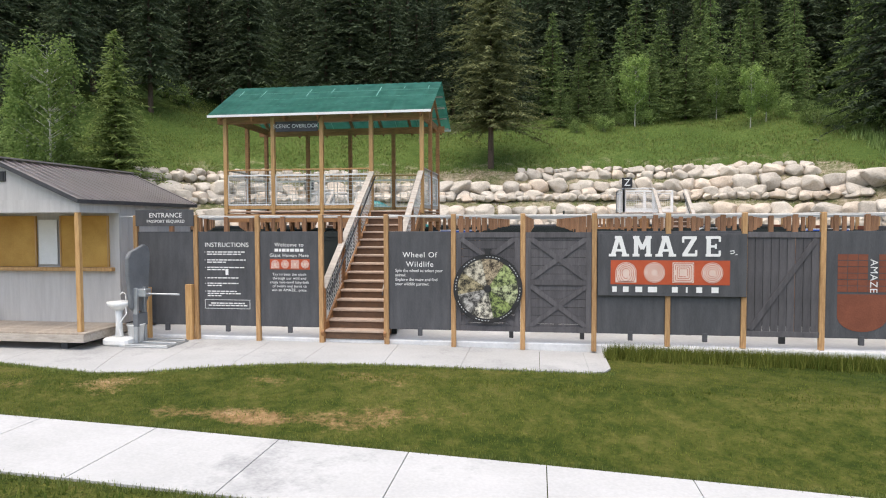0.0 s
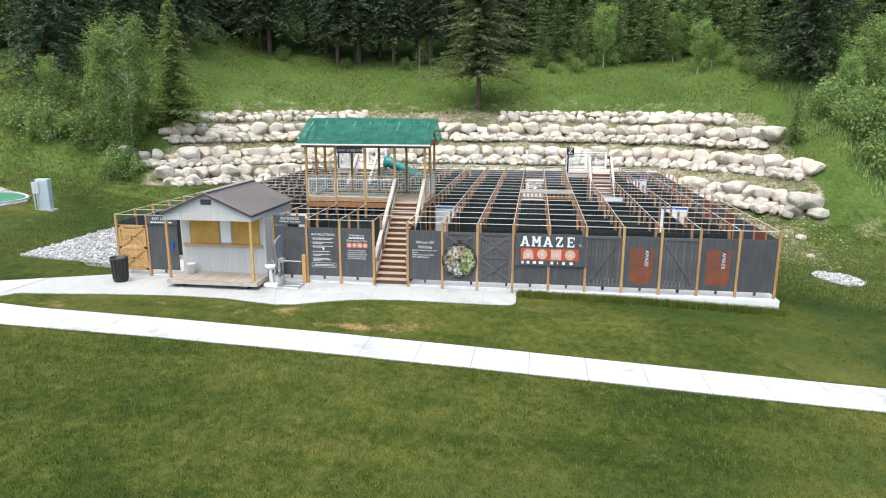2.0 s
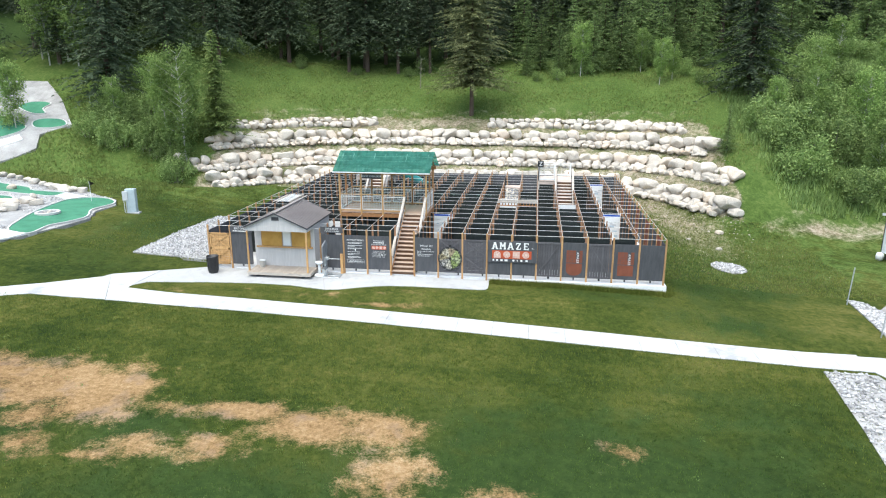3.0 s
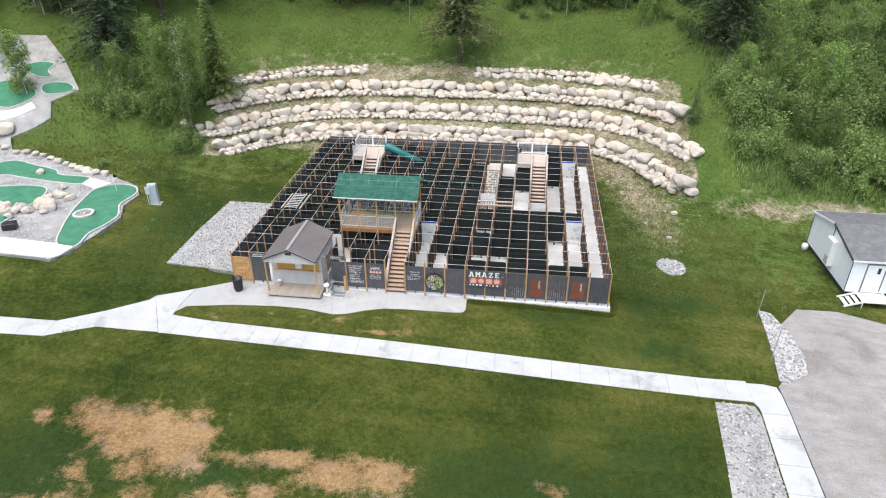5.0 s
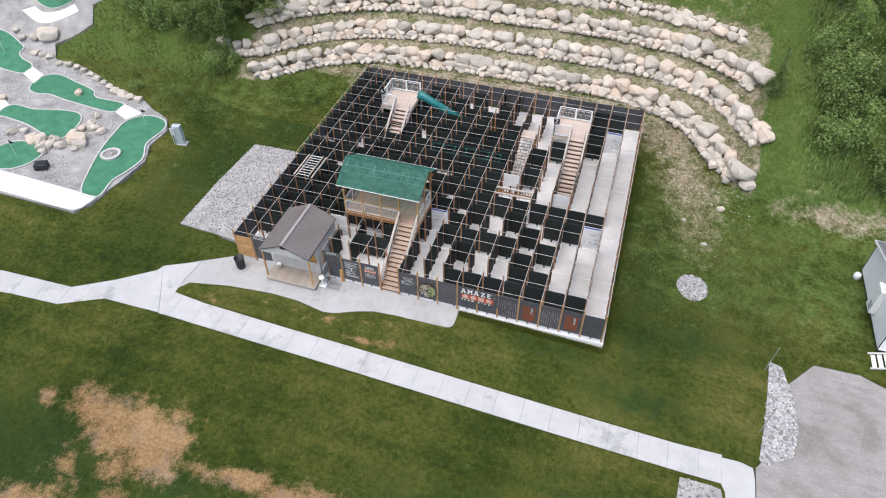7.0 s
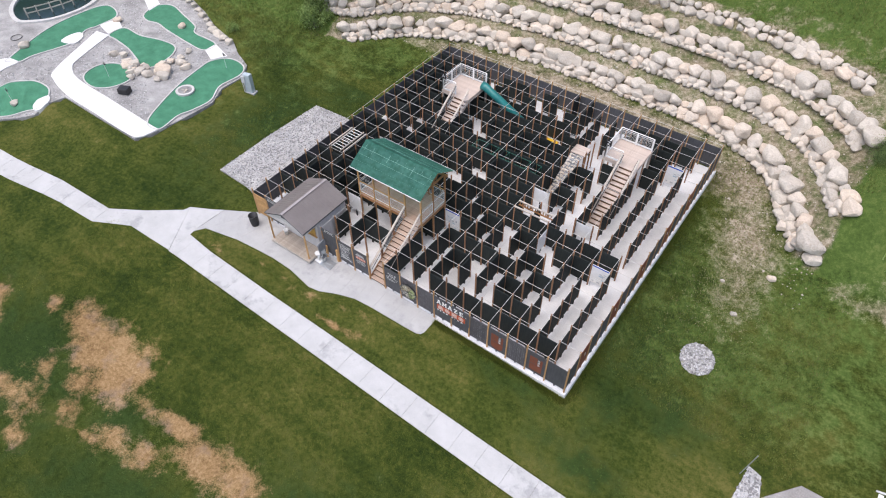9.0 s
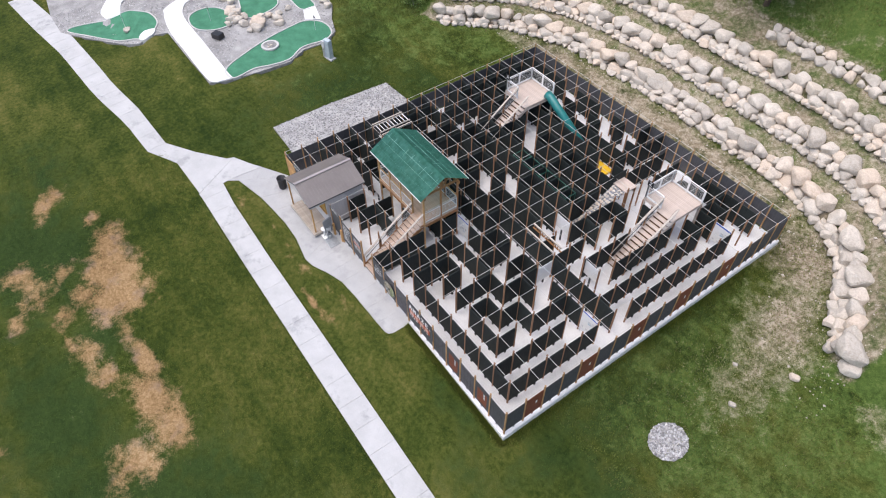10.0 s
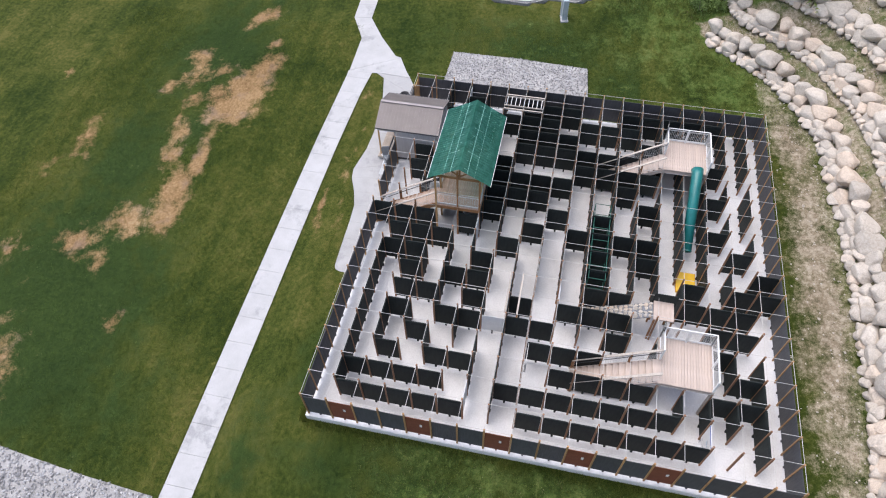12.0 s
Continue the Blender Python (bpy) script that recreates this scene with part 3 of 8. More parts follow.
def sheet(name, left, right, thick, mat, parent=None, lift=0.03, steps=1):
    """A slab between two edges given as equal lists of plan points; it follows the ground."""
    bm = bmesh.new()
    rows = []
    for (ax, ay), (cx, cy) in zip(left, right):
        row = []
        for k in range(steps + 1):
            u = k / steps
            x, y = ax + (cx - ax) * u, ay + (cy - ay) * u
            z = ground_z(x, y) + lift
            row.append((bm.verts.new((x, y, z)), bm.verts.new((x, y, z - thick))))
        rows.append(row)
    for r0, r1 in zip(rows, rows[1:]):
        for k in range(steps):
            bm.faces.new((r0[k][0], r0[k + 1][0], r1[k + 1][0], r1[k][0]))
            bm.faces.new((r0[k][1], r1[k][1], r1[k + 1][1], r0[k + 1][1]))
        for k, flip in ((0, False), (steps, True)):
            q = (r0[k][0], r1[k][0], r1[k][1], r0[k][1])
            bm.faces.new(q[::-1] if flip else q)
    for r, flip in ((rows[0], False), (rows[-1], True)):
        for k in range(steps):
            q = (r[k][0], r[k][1], r[k + 1][1], r[k + 1][0])
            bm.faces.new(q[::-1] if flip else q)
    bmesh.ops.recalc_face_normals(bm, faces=bm.faces)
    return part(name, bm, mat, parent)


def along(pts, step):
    """Points every so many metres along a line."""
    out, carry = [pts[0]], 0.0
    for (ax, ay), (cx, cy) in zip(pts, pts[1:]):
        d = math.hypot(cx - ax, cy - ay)
        u = step - carry
        while u < d:
            out.append((ax + (cx - ax) * u / d, ay + (cy - ay) * u / d))
            u += step
        carry = d - (u - step)
    out.append(pts[-1])
    return out


def edge_at(pts, x):
    return float(np.interp(x, [p[0] for p in pts], [p[1] for p in pts]))


PATH_UP = [(-2.3, -4.35), (0, -4.55), (5.8, -4.68), (15, -4.72), (23, -4.75), (30, -4.75), (33.9, -4.6)]
PATH_LOW = [(-6.4, -6.3), (-1.5, -6.2), (5, -6.3), (15, -6.36), (23, -6.4), (30, -6.4), (32.2, -6.4)]


def build_paths():
    walkway = thing("pavement", label="pale concrete footpath crossing the lawn in jointed slabs", category="footpath", kind="structure")
    edges = [-2.3] + [9.87 + 1.635 * k for k in range(-7, 14)] + [32.34]
    for a, c in zip(edges, edges[1:]):
        xs = [a + 0.006, (a + c) / 2, c - 0.006]
        sheet("slab", [(x, edge_at(PATH_UP, x)) for x in xs], [(x, edge_at(PATH_LOW, x)) for x in xs], 0.12, M_PAVE, walkway, 0.03, 3)
    # the turn at the east end, down to the lot
    sheet("slab", [(32.34, -4.83), (33.3, -4.8), (33.95, -4.95), (34.05, -5.6), (34.05, -7.2)], [(32.34, -6.42), (32.36, -6.5), (32.42, -6.62), (32.52, -6.8), (32.55, -7.2)], 0.12, M_PAVE, walkway, 0.03, 4)
    for a, c in ((-7.22, -8.9), (-8.92, -10.6), (-10.62, -12.3), (-12.32, -14), (-14.02, -16), (-16.02, -18), (-18.02, -20)):
        sheet("slab", [(32.55 + 0.03 * (a + 7), a), (32.55 + 0.03 * (c + 7), c)], [(34.05, a), (34.03, c)], 0.12, M_PAVE, walkway, 0.03, 3)
    # west arm along the lawn
    north, south = [(-40, -9.6), (-30, -8.0), (-22, -7.3), (-18.5, -7.1), (-14.4, -6.5), (-8.83, -6.2)], [(-40, -11.4), (-32, -10.4), (-26, -9.45), (-19, -8.9), (-17, -8.65), (-13, -7.95), (-8.73, -7.66)]
    for k in range(17):
        x0 = -8.85 - 1.75 * k
        x1 = x0 - 1.73
        sheet("slab", [(x0, edge_at(north, x0)), (x1, edge_at(north, x1))], [(x0 + 0.1, edge_at(south, x0)), (x1 + 0.1, edge_at(south, x1))], 0.12, M_PAVE, walkway, 0.03, 2)
    # the fork between the two arms
    sheet("slab", [(-8.83, -6.2), (-6.6, -4.72), (-4.55, -3.05), (-4.4, -2.6)], [(-8.73, -7.66), (-6.2, -6.3), (-4.3, -6.23), (-2.32, -6.15)], 0.12, M_PAVE, walkway, 0.03, 5)
    sheet("slab", [(-4.4, -2.58), (-2.9, -1.75), (-2.25, -1.3)], [(-2.3, -6.13), (-2.3, -4.36), (-2.42, -4.05)], 0.12, M_PAVE, walkway, 0.03, 5)
    apron = thing("pavement", label="pale concrete forecourt in front of the maze", category="forecourt", kind="structure")
    back = [(-2.23, -1.3), (-0.1, 0.045), (1.3, 0.045), (2.6, 0.045), (3.9, 0.045), (5.2, 0.045), (6.6, 0.045), (8.0, 0.045), (9.4, 0.045), (10.6, 0.045), (12.0, 0.045), (13.4, 0.045), (14.7, 0.045), (15.5, 0.045), (15.76, 0.045), (15.87, 0.045)]
    front = [(-2.4, -4.03), (-1.9, -3.3), (0.6, -2.72), (2.4, -2.55), (3.9, -2.45), (5.6, -2.5), (7.6, -2.85), (8.4, -2.72), (9.6, -2.2), (10.7, -1.85), (12.1, -1.75), (13.4, -1.72), (14.7, -1.68), (15.5, -1.64), (15.76, -1.52), (15.87, -1.25)]
    for k in range(len(back) - 1):
        mid = lambda a, c, u: (a[0] + (c[0] - a[0]) * u, a[1] + (c[1] - a[1]) * u)
        sheet("slab", [mid(back[k], back[k + 1], 0.003), mid(back[k], back[k + 1], 0.997)], [mid(front[k], front[k + 1], 0.003), mid(front[k], front[k + 1], 0.997)], 0.14, M_FORECOURT, apron, 0.022, 3)


build_paths()

# the maze stands on one raised slab
bm = bmesh.new()
bx(bm, -0.13, 0.05, -1.0, NX * B + 0.14, NY * B + 0.14, 0.0, chamfer=0.02)
bx(bm, 15.9, -0.15, -1.0, NX * B + 0.14, 0.06, -0.002)
tagged(part("floor", bm, M_FLOOR), "grey concrete slab under the maze, stained in places", "floor", kind="structure")
for name, box in (("trim_east", (NX * B + 0.142, -0.164, NX * B + 0.154, NY * B + 0.14)), ("trim_front", (15.9, -0.164, NX * B + 0.14, -0.152))):
    bm = bmesh.new()
    bx(bm, box[0], box[1], -0.9, box[2], box[3], -0.012)
    tagged(part(name, bm, M_WHITE), "white painted edge of the concrete slab", "slab edge", kind="structure")


def stone_mesh(seed):
    """A blocky, water-worn boulder about one metre across."""
    rs = random.Random(seed)
    bm = bmesh.new()
    p = rs.uniform(2.9, 4.8)
    for _ in range(rs.choice((16, 20, 26, 32))):
        d = Vector((rs.gauss(0, 1), rs.gauss(0, 1), rs.gauss(0, 1)))
        k = (abs(d.x) ** p + abs(d.y) ** p + abs(d.z) ** p) ** (1 / p)
        bm.verts.new(d / k * 0.5 * rs.uniform(0.9, 1.0))
    bmesh.ops.convex_hull(bm, input=bm.verts[:])
    bmesh.ops.delete(bm, geom=[v for v in bm.verts if not v.link_faces], context="VERTS")
    bmesh.ops.dissolve_limit(bm, angle_limit=radians(16), verts=bm.verts[:], edges=bm.edges[:])
    bmesh.ops.bevel(bm, geom=bm.edges[:], offset=rs.uniform(0.03, 0.05), segments=1, affect="EDGES")
    bmesh.ops.triangulate(bm, faces=bm.faces[:])
    bmesh.ops.smooth_vert(bm, verts=bm.verts[:], factor=0.2, use_axis_x=True, use_axis_y=True, use_axis_z=True)
    bm.transform(Matrix.Diagonal((1.1, 1.1, 0.94, 1)))
    bmesh.ops.recalc_face_normals(bm, faces=bm.faces[:])
    return mesh_of(bm, "rock", M_ROCK, False)


STONES = [stone_mesh(k) for k in range(16)]


def offset_line(pts, d):
    """The line rounded off, moved uphill by d and sampled finely."""
    fine = along(pts, 0.2)
    for _ in range(60):
        fine = [fine[0]] + [((a[0] + 2 * b_[0] + c[0]) / 4, (a[1] + 2 * b_[1] + c[1]) / 4) for a, b_, c in zip(fine, fine[1:], fine[2:])] + [fine[-1]]
    out = []
    for a, c in zip(fine, fine[4:]):
        l = math.hypot(c[0] - a[0], c[1] - a[1])
        out.append(((a[0] + c[0]) / 2 - (c[1] - a[1]) / l * d, (a[1] + c[1]) / 2 + (c[0] - a[0]) / l * d))
    return out


def build_rock_row(label, shift, keep, size, courses, seed, first=2):
    """Boulders laid side by side: a lower course of mixed stones, larger ones above, chinks filled with small ones."""
    row = thing("rock_wall", label=label, category="rock wall", group="rock terraces")
    rs = random.Random(seed)
    line = [p for p in offset_line(A_LINE[first:10], shift) if keep(*p)]
    for scale, back, up in courses:
        last, want = None, 0.0
        for p in line:
            if last is not None and math.hypot(p[0] - last[0], p[1] - last[1]) < want:
                continue
            w = size * scale * rs.choice((0.66, 0.8, 0.9, 0.95, 1.0, 1.15, 1.35)) * (1.12 if p[0] > 26 else 1.0)
            h = min(w, size * scale * 1.1) * rs.uniform(0.72, 0.92)
            last, want = p, w * 0.77
            ang = math.degrees(math.atan2(p[1] - 14, p[0] - 10))
            nx, ny = math.cos(radians(ang)), math.sin(radians(ang))
            b_ = back + rs.uniform(-0.12, 0.12)
            sx, sy = p[0] + nx * b_, p[1] + ny * b_
            z = ground_z(p[0] - nx * 0.15, p[1] - ny * 0.15) + up + h * 0.3
            m = pose(sx, sy, z, rs.uniform(-9, 9), rs.uniform(-9, 9), ang + 90 + rs.uniform(-20, 20)) @ Matrix.Diagonal((w * 1.12, max(w, 0.7 * size) * rs.uniform(0.85, 1.05), h * 1.2, 1))
            piece("rock", rs.choice(STONES), row, m)


build_rock_row("lowest terrace of large pale boulders", -0.2, lambda x, y: y > 18.6, 1.02, ((0.58, -0.46, -0.05), (0.95, 0.0, 0.05), (1.12, 0.48, 0.6)), 1)
build_rock_row("second terrace of stacked pale boulders", 2.15, lambda x, y: x > -13.5 and (x < 0 or y > 21.4), 1.02, ((0.55, -0.40, -0.05), (0.9, 0.0, 0.02), (1.14, 0.46, 0.55)), 2, 1)
build_rock_row("third terrace of stacked pale boulders", 4.4, lambda x, y: y > (24.9 if x < 0 else 27.0), 1.04, ((0.55, -0.40, -0.05), (0.92, 0.0, 0.02), (1.14, 0.46, 0.57)), 3)
build_rock_row("short upper terrace of smaller pale boulders", 6.8, lambda x, y: -12.4 < x < 1.7, 0.86, ((1.0, 0.0, 0.0), (0.75, 0.4, 0.48)), 4)
build_rock_row("upper terrace of smaller pale boulders", 6.7, lambda x, y: 13.3 < x and y > 31.6, 0.90, ((1.0, 0.0, 0.0), (0.75, 0.44, 0.5)), 5)


def scatter_stones(name, label, count, where, seed):
    """Loose small stones lying on bare soil, joined into one."""
    rs = random.Random(seed)
    verts, faces = [], []
    for _ in range(count):
        q = where(rs)
        if q is None:
            continue
        x, y = q
        r = rs.uniform(0.03, 0.075) * (1.8 if rs.random() < 0.06 else 1)
        z, k, a = ground_z(x, y) + r * 0.2, len(verts), rs.uniform(0, 6.28)
        for q_ in range(4):
            verts.append((x + r * rs.uniform(0.7, 1.2) * math.cos(a + q_ * 1.571), y + r * rs.uniform(0.7, 1.2) * math.sin(a + q_ * 1.571), z + rs.uniform(-0.2, 0.2) * r))
        verts += [(x, y, z + r * 0.75), (x, y, z - r)]
        for q_ in range(4):
            faces += [(k + q_, k + (q_ + 1) % 4, k + 4), (k + (q_ + 1) % 4, k + q_, k + 5)]
    me = bpy.data.meshes.new(name)
    me.from_pydata(verts, [], faces)
    me.materials.append(M_ROCK)
    return tagged(new(name, me), label, "stones", kind="stuff")


def on_bank(rs):
    x, y = rs.uniform(-12, 34), rs.uniform(13, 34)
    s_ = line_side(x, y)
    return (x, y) if -4.2 < s_ < 6 and not (x < NX * B + 0.3 and y < NY * B + 0.3) and (s_ > -2.6 or rs.random() < 0.4) else None


scatter_stones("loose_stones", "small pale stones strewn over the bare bank", 3400, on_bank, 17)


# ---- the maze ----
def post_mesh(h=2.44, w=0.089, name="post", mat=None):
    bm = bmesh.new()
    bx(bm, -w / 2, -w / 2, 0, w / 2, w / 2, h, chamfer=0.008)
    return mesh_of(bm, name, mat or M_POST)


def panel_mesh(mat, w=B - 0.094, z0=0.22, z1=2.11, t=0.022):
    """A plywood sheet with a short tab hanging below it at mid-width."""
    bm = bmesh.new()
    bx(bm, -w / 2, -t / 2, z0, w / 2, t / 2, z1, chamfer=0.005)
    bx(bm, -0.04, -t / 2 - 0.02, 0.1, 0.04, t / 2 + 0.02, z0 + 0.04)
    return mesh_of(bm, "panel", mat)


def rounded_panel_mesh(mat, w=B - 0.11, z0=0.2, z1=2.05, t=0.05, r=0.13):
    """A moulded dark panel with rounded upper corners and a shallow rib near its top."""
    bm = bmesh.new()
    rim = [(-w / 2, z0), (w / 2, z0)]
    for k in range(5):
        a = k / 4 * math.pi / 2
        rim.append((w / 2 - r + r * math.cos(a), z1 - r + r * math.sin(a)))
    for k in range(5):
        a = math.pi / 2 + k / 4 * math.pi / 2
        rim.append((-w / 2 + r + r * math.cos(a), z1 - r + r * math.sin(a)))
    front = [bm.verts.new((x, -t / 2, z)) for x, z in rim]
    rear = [bm.verts.new((x, t / 2, z)) for x, z in rim]
    bm.faces.new(front)
    bm.faces.new(rear[::-1])
    for k in range(len(rim)):
        q = (k + 1) % len(rim)
        bm.faces.new((front[q], front[k], rear[k], rear[q]))
    for z in (1.86, 1.93):
        bx(bm, -w / 2 + 0.06, -t / 2 - 0.012, z, w / 2 - 0.06, t / 2 + 0.012, z + 0.025)
    bx(bm, -0.05, -0.05, 0.0, 0.05, 0.05, z0 + 0.03)
    return mesh_of(bm, "panel", mat)


POST = post_mesh()
POST_FRONT = post_mesh(2.56)
POST_IN = post_mesh(name="inner_post", mat=M_INNERPOST)
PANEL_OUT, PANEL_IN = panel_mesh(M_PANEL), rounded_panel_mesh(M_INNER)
PANEL_RUSSET, PANEL_BARN = panel_mesh(M_BROWNP), panel_mesh(M_BARN)


def wire(parent, p, q, r=0.012):
    bm = bmesh.new()
    rod(bm, p, q, r, 5)
    return part("wire", bm, M_WIRE, parent)


def maze_walls():
    """Which grid edges carry a panel: east-west runs by (bay, line), north-south runs by (line, bay)."""
    ew, ns = set(), set()
    # the western half is crossed by nearly every east-west run
    for j in range(3, 18):
        ew |= {(i, j) for i in range(11)}
    ew |= {(i, 2) for i in (0, 1, 6, 7)} | {(11, j) for j in range(9, 15)}
    ew -= {(i, j) for i in (9, 10) for j in range(3, 9)}
    ew -= {(4, 3), (2, 8), (4, 7), (4, 8), (7, 8), (8, 9), (2, 10), (2, 11), (0, 10), (6, 12), (5, 13), (4, 16), (6, 16), (8, 16), (4, 17), (7, 17), (9, 17), (8, 3), (5, 3), (6, 3), (10, 14)}
    # north-south runs west of the lookout's east side
    west = {1: (3, 6, 7, 8, 11, 12, 13, 14, 15), 2: (2, 4, 5, 6, 7, 9, 10, 11, 13, 14), 3: (3, 4, 6, 7, 8, 12, 13, 14), 4: (3, 4, 6, 7, 8, 9, 10, 11, 12, 15),
            5: (1, 5, 9, 10, 11, 12), 6: (1, 2, 5, 6, 7, 8, 11, 15), 7: (5, 6, 7, 12), 8: (5, 8, 10, 15)}
    # runs of the eastern half
    rows = {1: range(11, 18), 2: (14, 15), 3: (11, 14), 4: (10, 11, 12, 13, 15), 5: (10, 14), 6: (9, 11, 13, 15, 16), 7: range(10, 18), 8: (9, 10, 11), 10: (13, 14), 12: (13,), 13: (14,), 14: (16,), 15: (16,), 16: (16, 14), 17: (13, 16, 17)}
    cols = {18: (*range(1, 6), *range(8, 15)), 17: (*range(1, 5), *range(7, 14)), 16: (2, 4, 5, 9, 10, 11, 12, 15, 16), 15: (3, 8, 9, 10, 16), 14: (2, 4, 5, 7, 8, 11, 15, 16), 13: (2, 3, 5, 7, 9, 10, 11, 15),
            12: (2, 4, 5, 10, 11), 11: (1, 2, 5, 10), 10: (1, 2, 3, 6, 10, 12), 9: (0, 1, 2, 4, 7, 9, 10, 11, 12)}
    for j, some in rows.items():
        ew |= {(i, j) for i in some}
    for i, some in (*west.items(), *cols.items()):
        ns |= {(i, j) for j in some}
    # open lanes along the ramp, beside the eastern stair and at the end of the slide
    ns |= {(9, 16), (10, 17), (11, 14), (11, 16), (11, 17), (12, 14), (12, 15), (12, 16), (13, 16)}
    ew |= {(14, 17), (15, 17)}
    ns -= {(14, 16)}
    ew -= {(9, 16), (10, 17), (12, 15), (13, 15), (13, 16), (13, 17), (14, 10), (14, 11)}
    return ew, ns


def build_maze():
    ew, ns = maze_walls()
    turn = pose(0, 0, 0, 0, 0, 90)
    # partitions along each north-south line
    for i in range(1, NX):
        line = thing("maze_partition", i * B, 0, 0, label="row of dark plywood panels between brown cedar posts", category="maze wall", group="maze partitions")
        for j in range(1, NY):
            if (i in (3, 4) and j in (1, 2)) or (i == 4 and j == 1):
                continue
            piece("post", POST_IN, line, pose(random.uniform(-0.01, 0.01), j * B, 0, random.uniform(-0.5, 0.5), random.uniform(-0.5, 0.5), 0))
        for j in range(NY):
            if (i, j) in ns:
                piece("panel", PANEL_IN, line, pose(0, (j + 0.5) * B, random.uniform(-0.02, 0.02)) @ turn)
        wire(line, (0, 0, 2.425), (0, NY * B, 2.425))
    # cross partitions along each east-west line
    for j in range(1, NY):
        line = thing("maze_partition", 0, j * B, 0, label="cross run of dark green-black plywood panels", category="maze wall", group="maze partitions")
        for i in range(NX):
            if (i, j) in ew:
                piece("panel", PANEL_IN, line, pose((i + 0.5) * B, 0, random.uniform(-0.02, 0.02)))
        wire(line, (0, 0, 2.40), (NX * B, 0, 2.40))
    # outer fences
    for name, label, count, at in (
        ("fence", "long back fence of dark plywood panels and cedar posts", NX, lambda k: pose(k * B, NY * B, 0)),
        ("fence", "west fence of dark plywood panels and cedar posts", NY, lambda k: pose(0, k * B, 0, 0, 0, 90)),
        ("fence", "east fence of dark and russet panels between cedar posts", NY, lambda k: pose(NX * B, k * B, 0, 0, 0, 90)),
    ):
        fence = thing(name, label=label, category="fence", group="outer fences")
        east, west = "east" in label, "west" in label
        for k in range(0 if not east else 1, count + (0 if west else 1)):
            if k == 0 and west:
                continue
            piece("post", POST, fence, at(k))
        for k in range(count):
            kind = PANEL_OUT
            if east and k in (1, 4, 7, 10, 13):
                kind = PANEL_RUSSET
            if east and k in (5, 9):
                kind = PANEL_BARN
            piece("panel", kind, fence, at(k) @ pose(B / 2, 0, 0))
        a, c = at(0).translation, at(count).translation
        wire(fence, (a.x, a.y, 2.41), (c.x, c.y, 2.41))


build_maze()


def build_front():
    fence = thing("fence", label="front fence of charcoal panels between honey-coloured cedar posts", category="fence", group="outer fences")
    for k in range(NX + 1):
        if k in (2, 3, 4):
            continue
        piece("post", POST_FRONT if k < 13 else POST, fence, pose(k * B, 0, -0.12 if k < 13 else 0, 0, 0, random.uniform(-1, 1)))
    wire(fence, (0, 0, 2.41), (8 * B, 0, 2.41))
    wire(fence, (9 * B, 0, 2.41), (NX * B, 0, 2.41))
    return fence


FRONT = build_front()


# ---- stairs and platforms ----
def staircase(name, x0, x1, y0, z0, y1, z1, steps, label, pale=False):
    """A straight wooden stair climbing along +y, with boarded rails."""
    st = thing(name, label=label, category="staircase", group="wooden stairs")
    rise, run = (z1 - z0) / steps, (y1 - y0) / (steps)
    for side, x in (("west", x0 + 0.03), ("east", x1 - 0.03)):
        bm = bmesh.new()
        beam(bm, (x, y0 - 0.02, z0 + 0.02), (x, y1, z1 - 0.12), 0.05, 0.28)
        part("stringer", bm, M_PALEDECK if pale else M_CEDAR, st)
    bm = bmesh.new()
    bx(bm, x0 + 0.05, 0, -0.04, x1 - 0.05, run + 0.035, 0.0, chamfer=0.005)
    tread = mesh_of(bm, "tread", M_PALEDECK if pale else M_DECK)
    # risers are dark brown on every stair, pale treads included
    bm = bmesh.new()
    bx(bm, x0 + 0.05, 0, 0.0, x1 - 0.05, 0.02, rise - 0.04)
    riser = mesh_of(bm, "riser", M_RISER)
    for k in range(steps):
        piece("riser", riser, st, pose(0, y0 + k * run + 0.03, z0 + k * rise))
        piece("tread", tread, st, pose(0, y0 + k * run, z0 + (k + 1) * rise))
    slope = (z1 - z0) / (y1 - y0)
    for x in (x0 + 0.02, x1 - 0.02):
        bm = bmesh.new()
        beam(bm, (x, y0 + 0.02, z0 + 0.98), (x, y1, z1 + 0.98), 0.14, 0.04, 0.006)
        part("handrail", bm, M_RAILWOOD, st, "sun-bleached board handrail")
        bm = bmesh.new()
        for k in range(9):
            d = 0.88 - 0.085 * k
            rod(bm, (x, y0 + 0.1, z0 + d), (x, y1, z1 + d), 0.005, 4)
        n = int((y1 - y0) / 0.12)
        for k in range(n):
            y = y0 + 0.1 + (y1 - y0 - 0.1) * k / n
            z = z0 + (z1 - z0) * (y - y0) / (y1 - y0)
            rod(bm, (x, y, z + 0.2), (x, y, z + 0.9), 0.005, 4)
        part("wire_mesh", bm, M_WIRE, st, "galvanised welded wire mesh")
        inner = x + 0.1 if x < (x0 + x1) / 2 else x - 0.1
        bm = bmesh.new()
        rod(bm, (inner, y0 + 0.15, z0 + 0.86), (inner, y1 - 0.05, z1 + 0.84), 0.02, 8)
        part("pipe_rail", bm, M_BLACK, st, "black pipe handrail")
        for u in (0.0, 0.34, 0.67):
            y = y0 + (y1 - y0) * u + 0.05
            z = z0 + slope * (y - y0)
            bm = bmesh.new()
            bx(bm, x - 0.044, y - 0.044, max(0.0, z - 0.3), x + 0.044, y + 0.044, z + 0.98, chamfer=0.006)
            part("newel", bm, M_CEDAR, st)
    return st


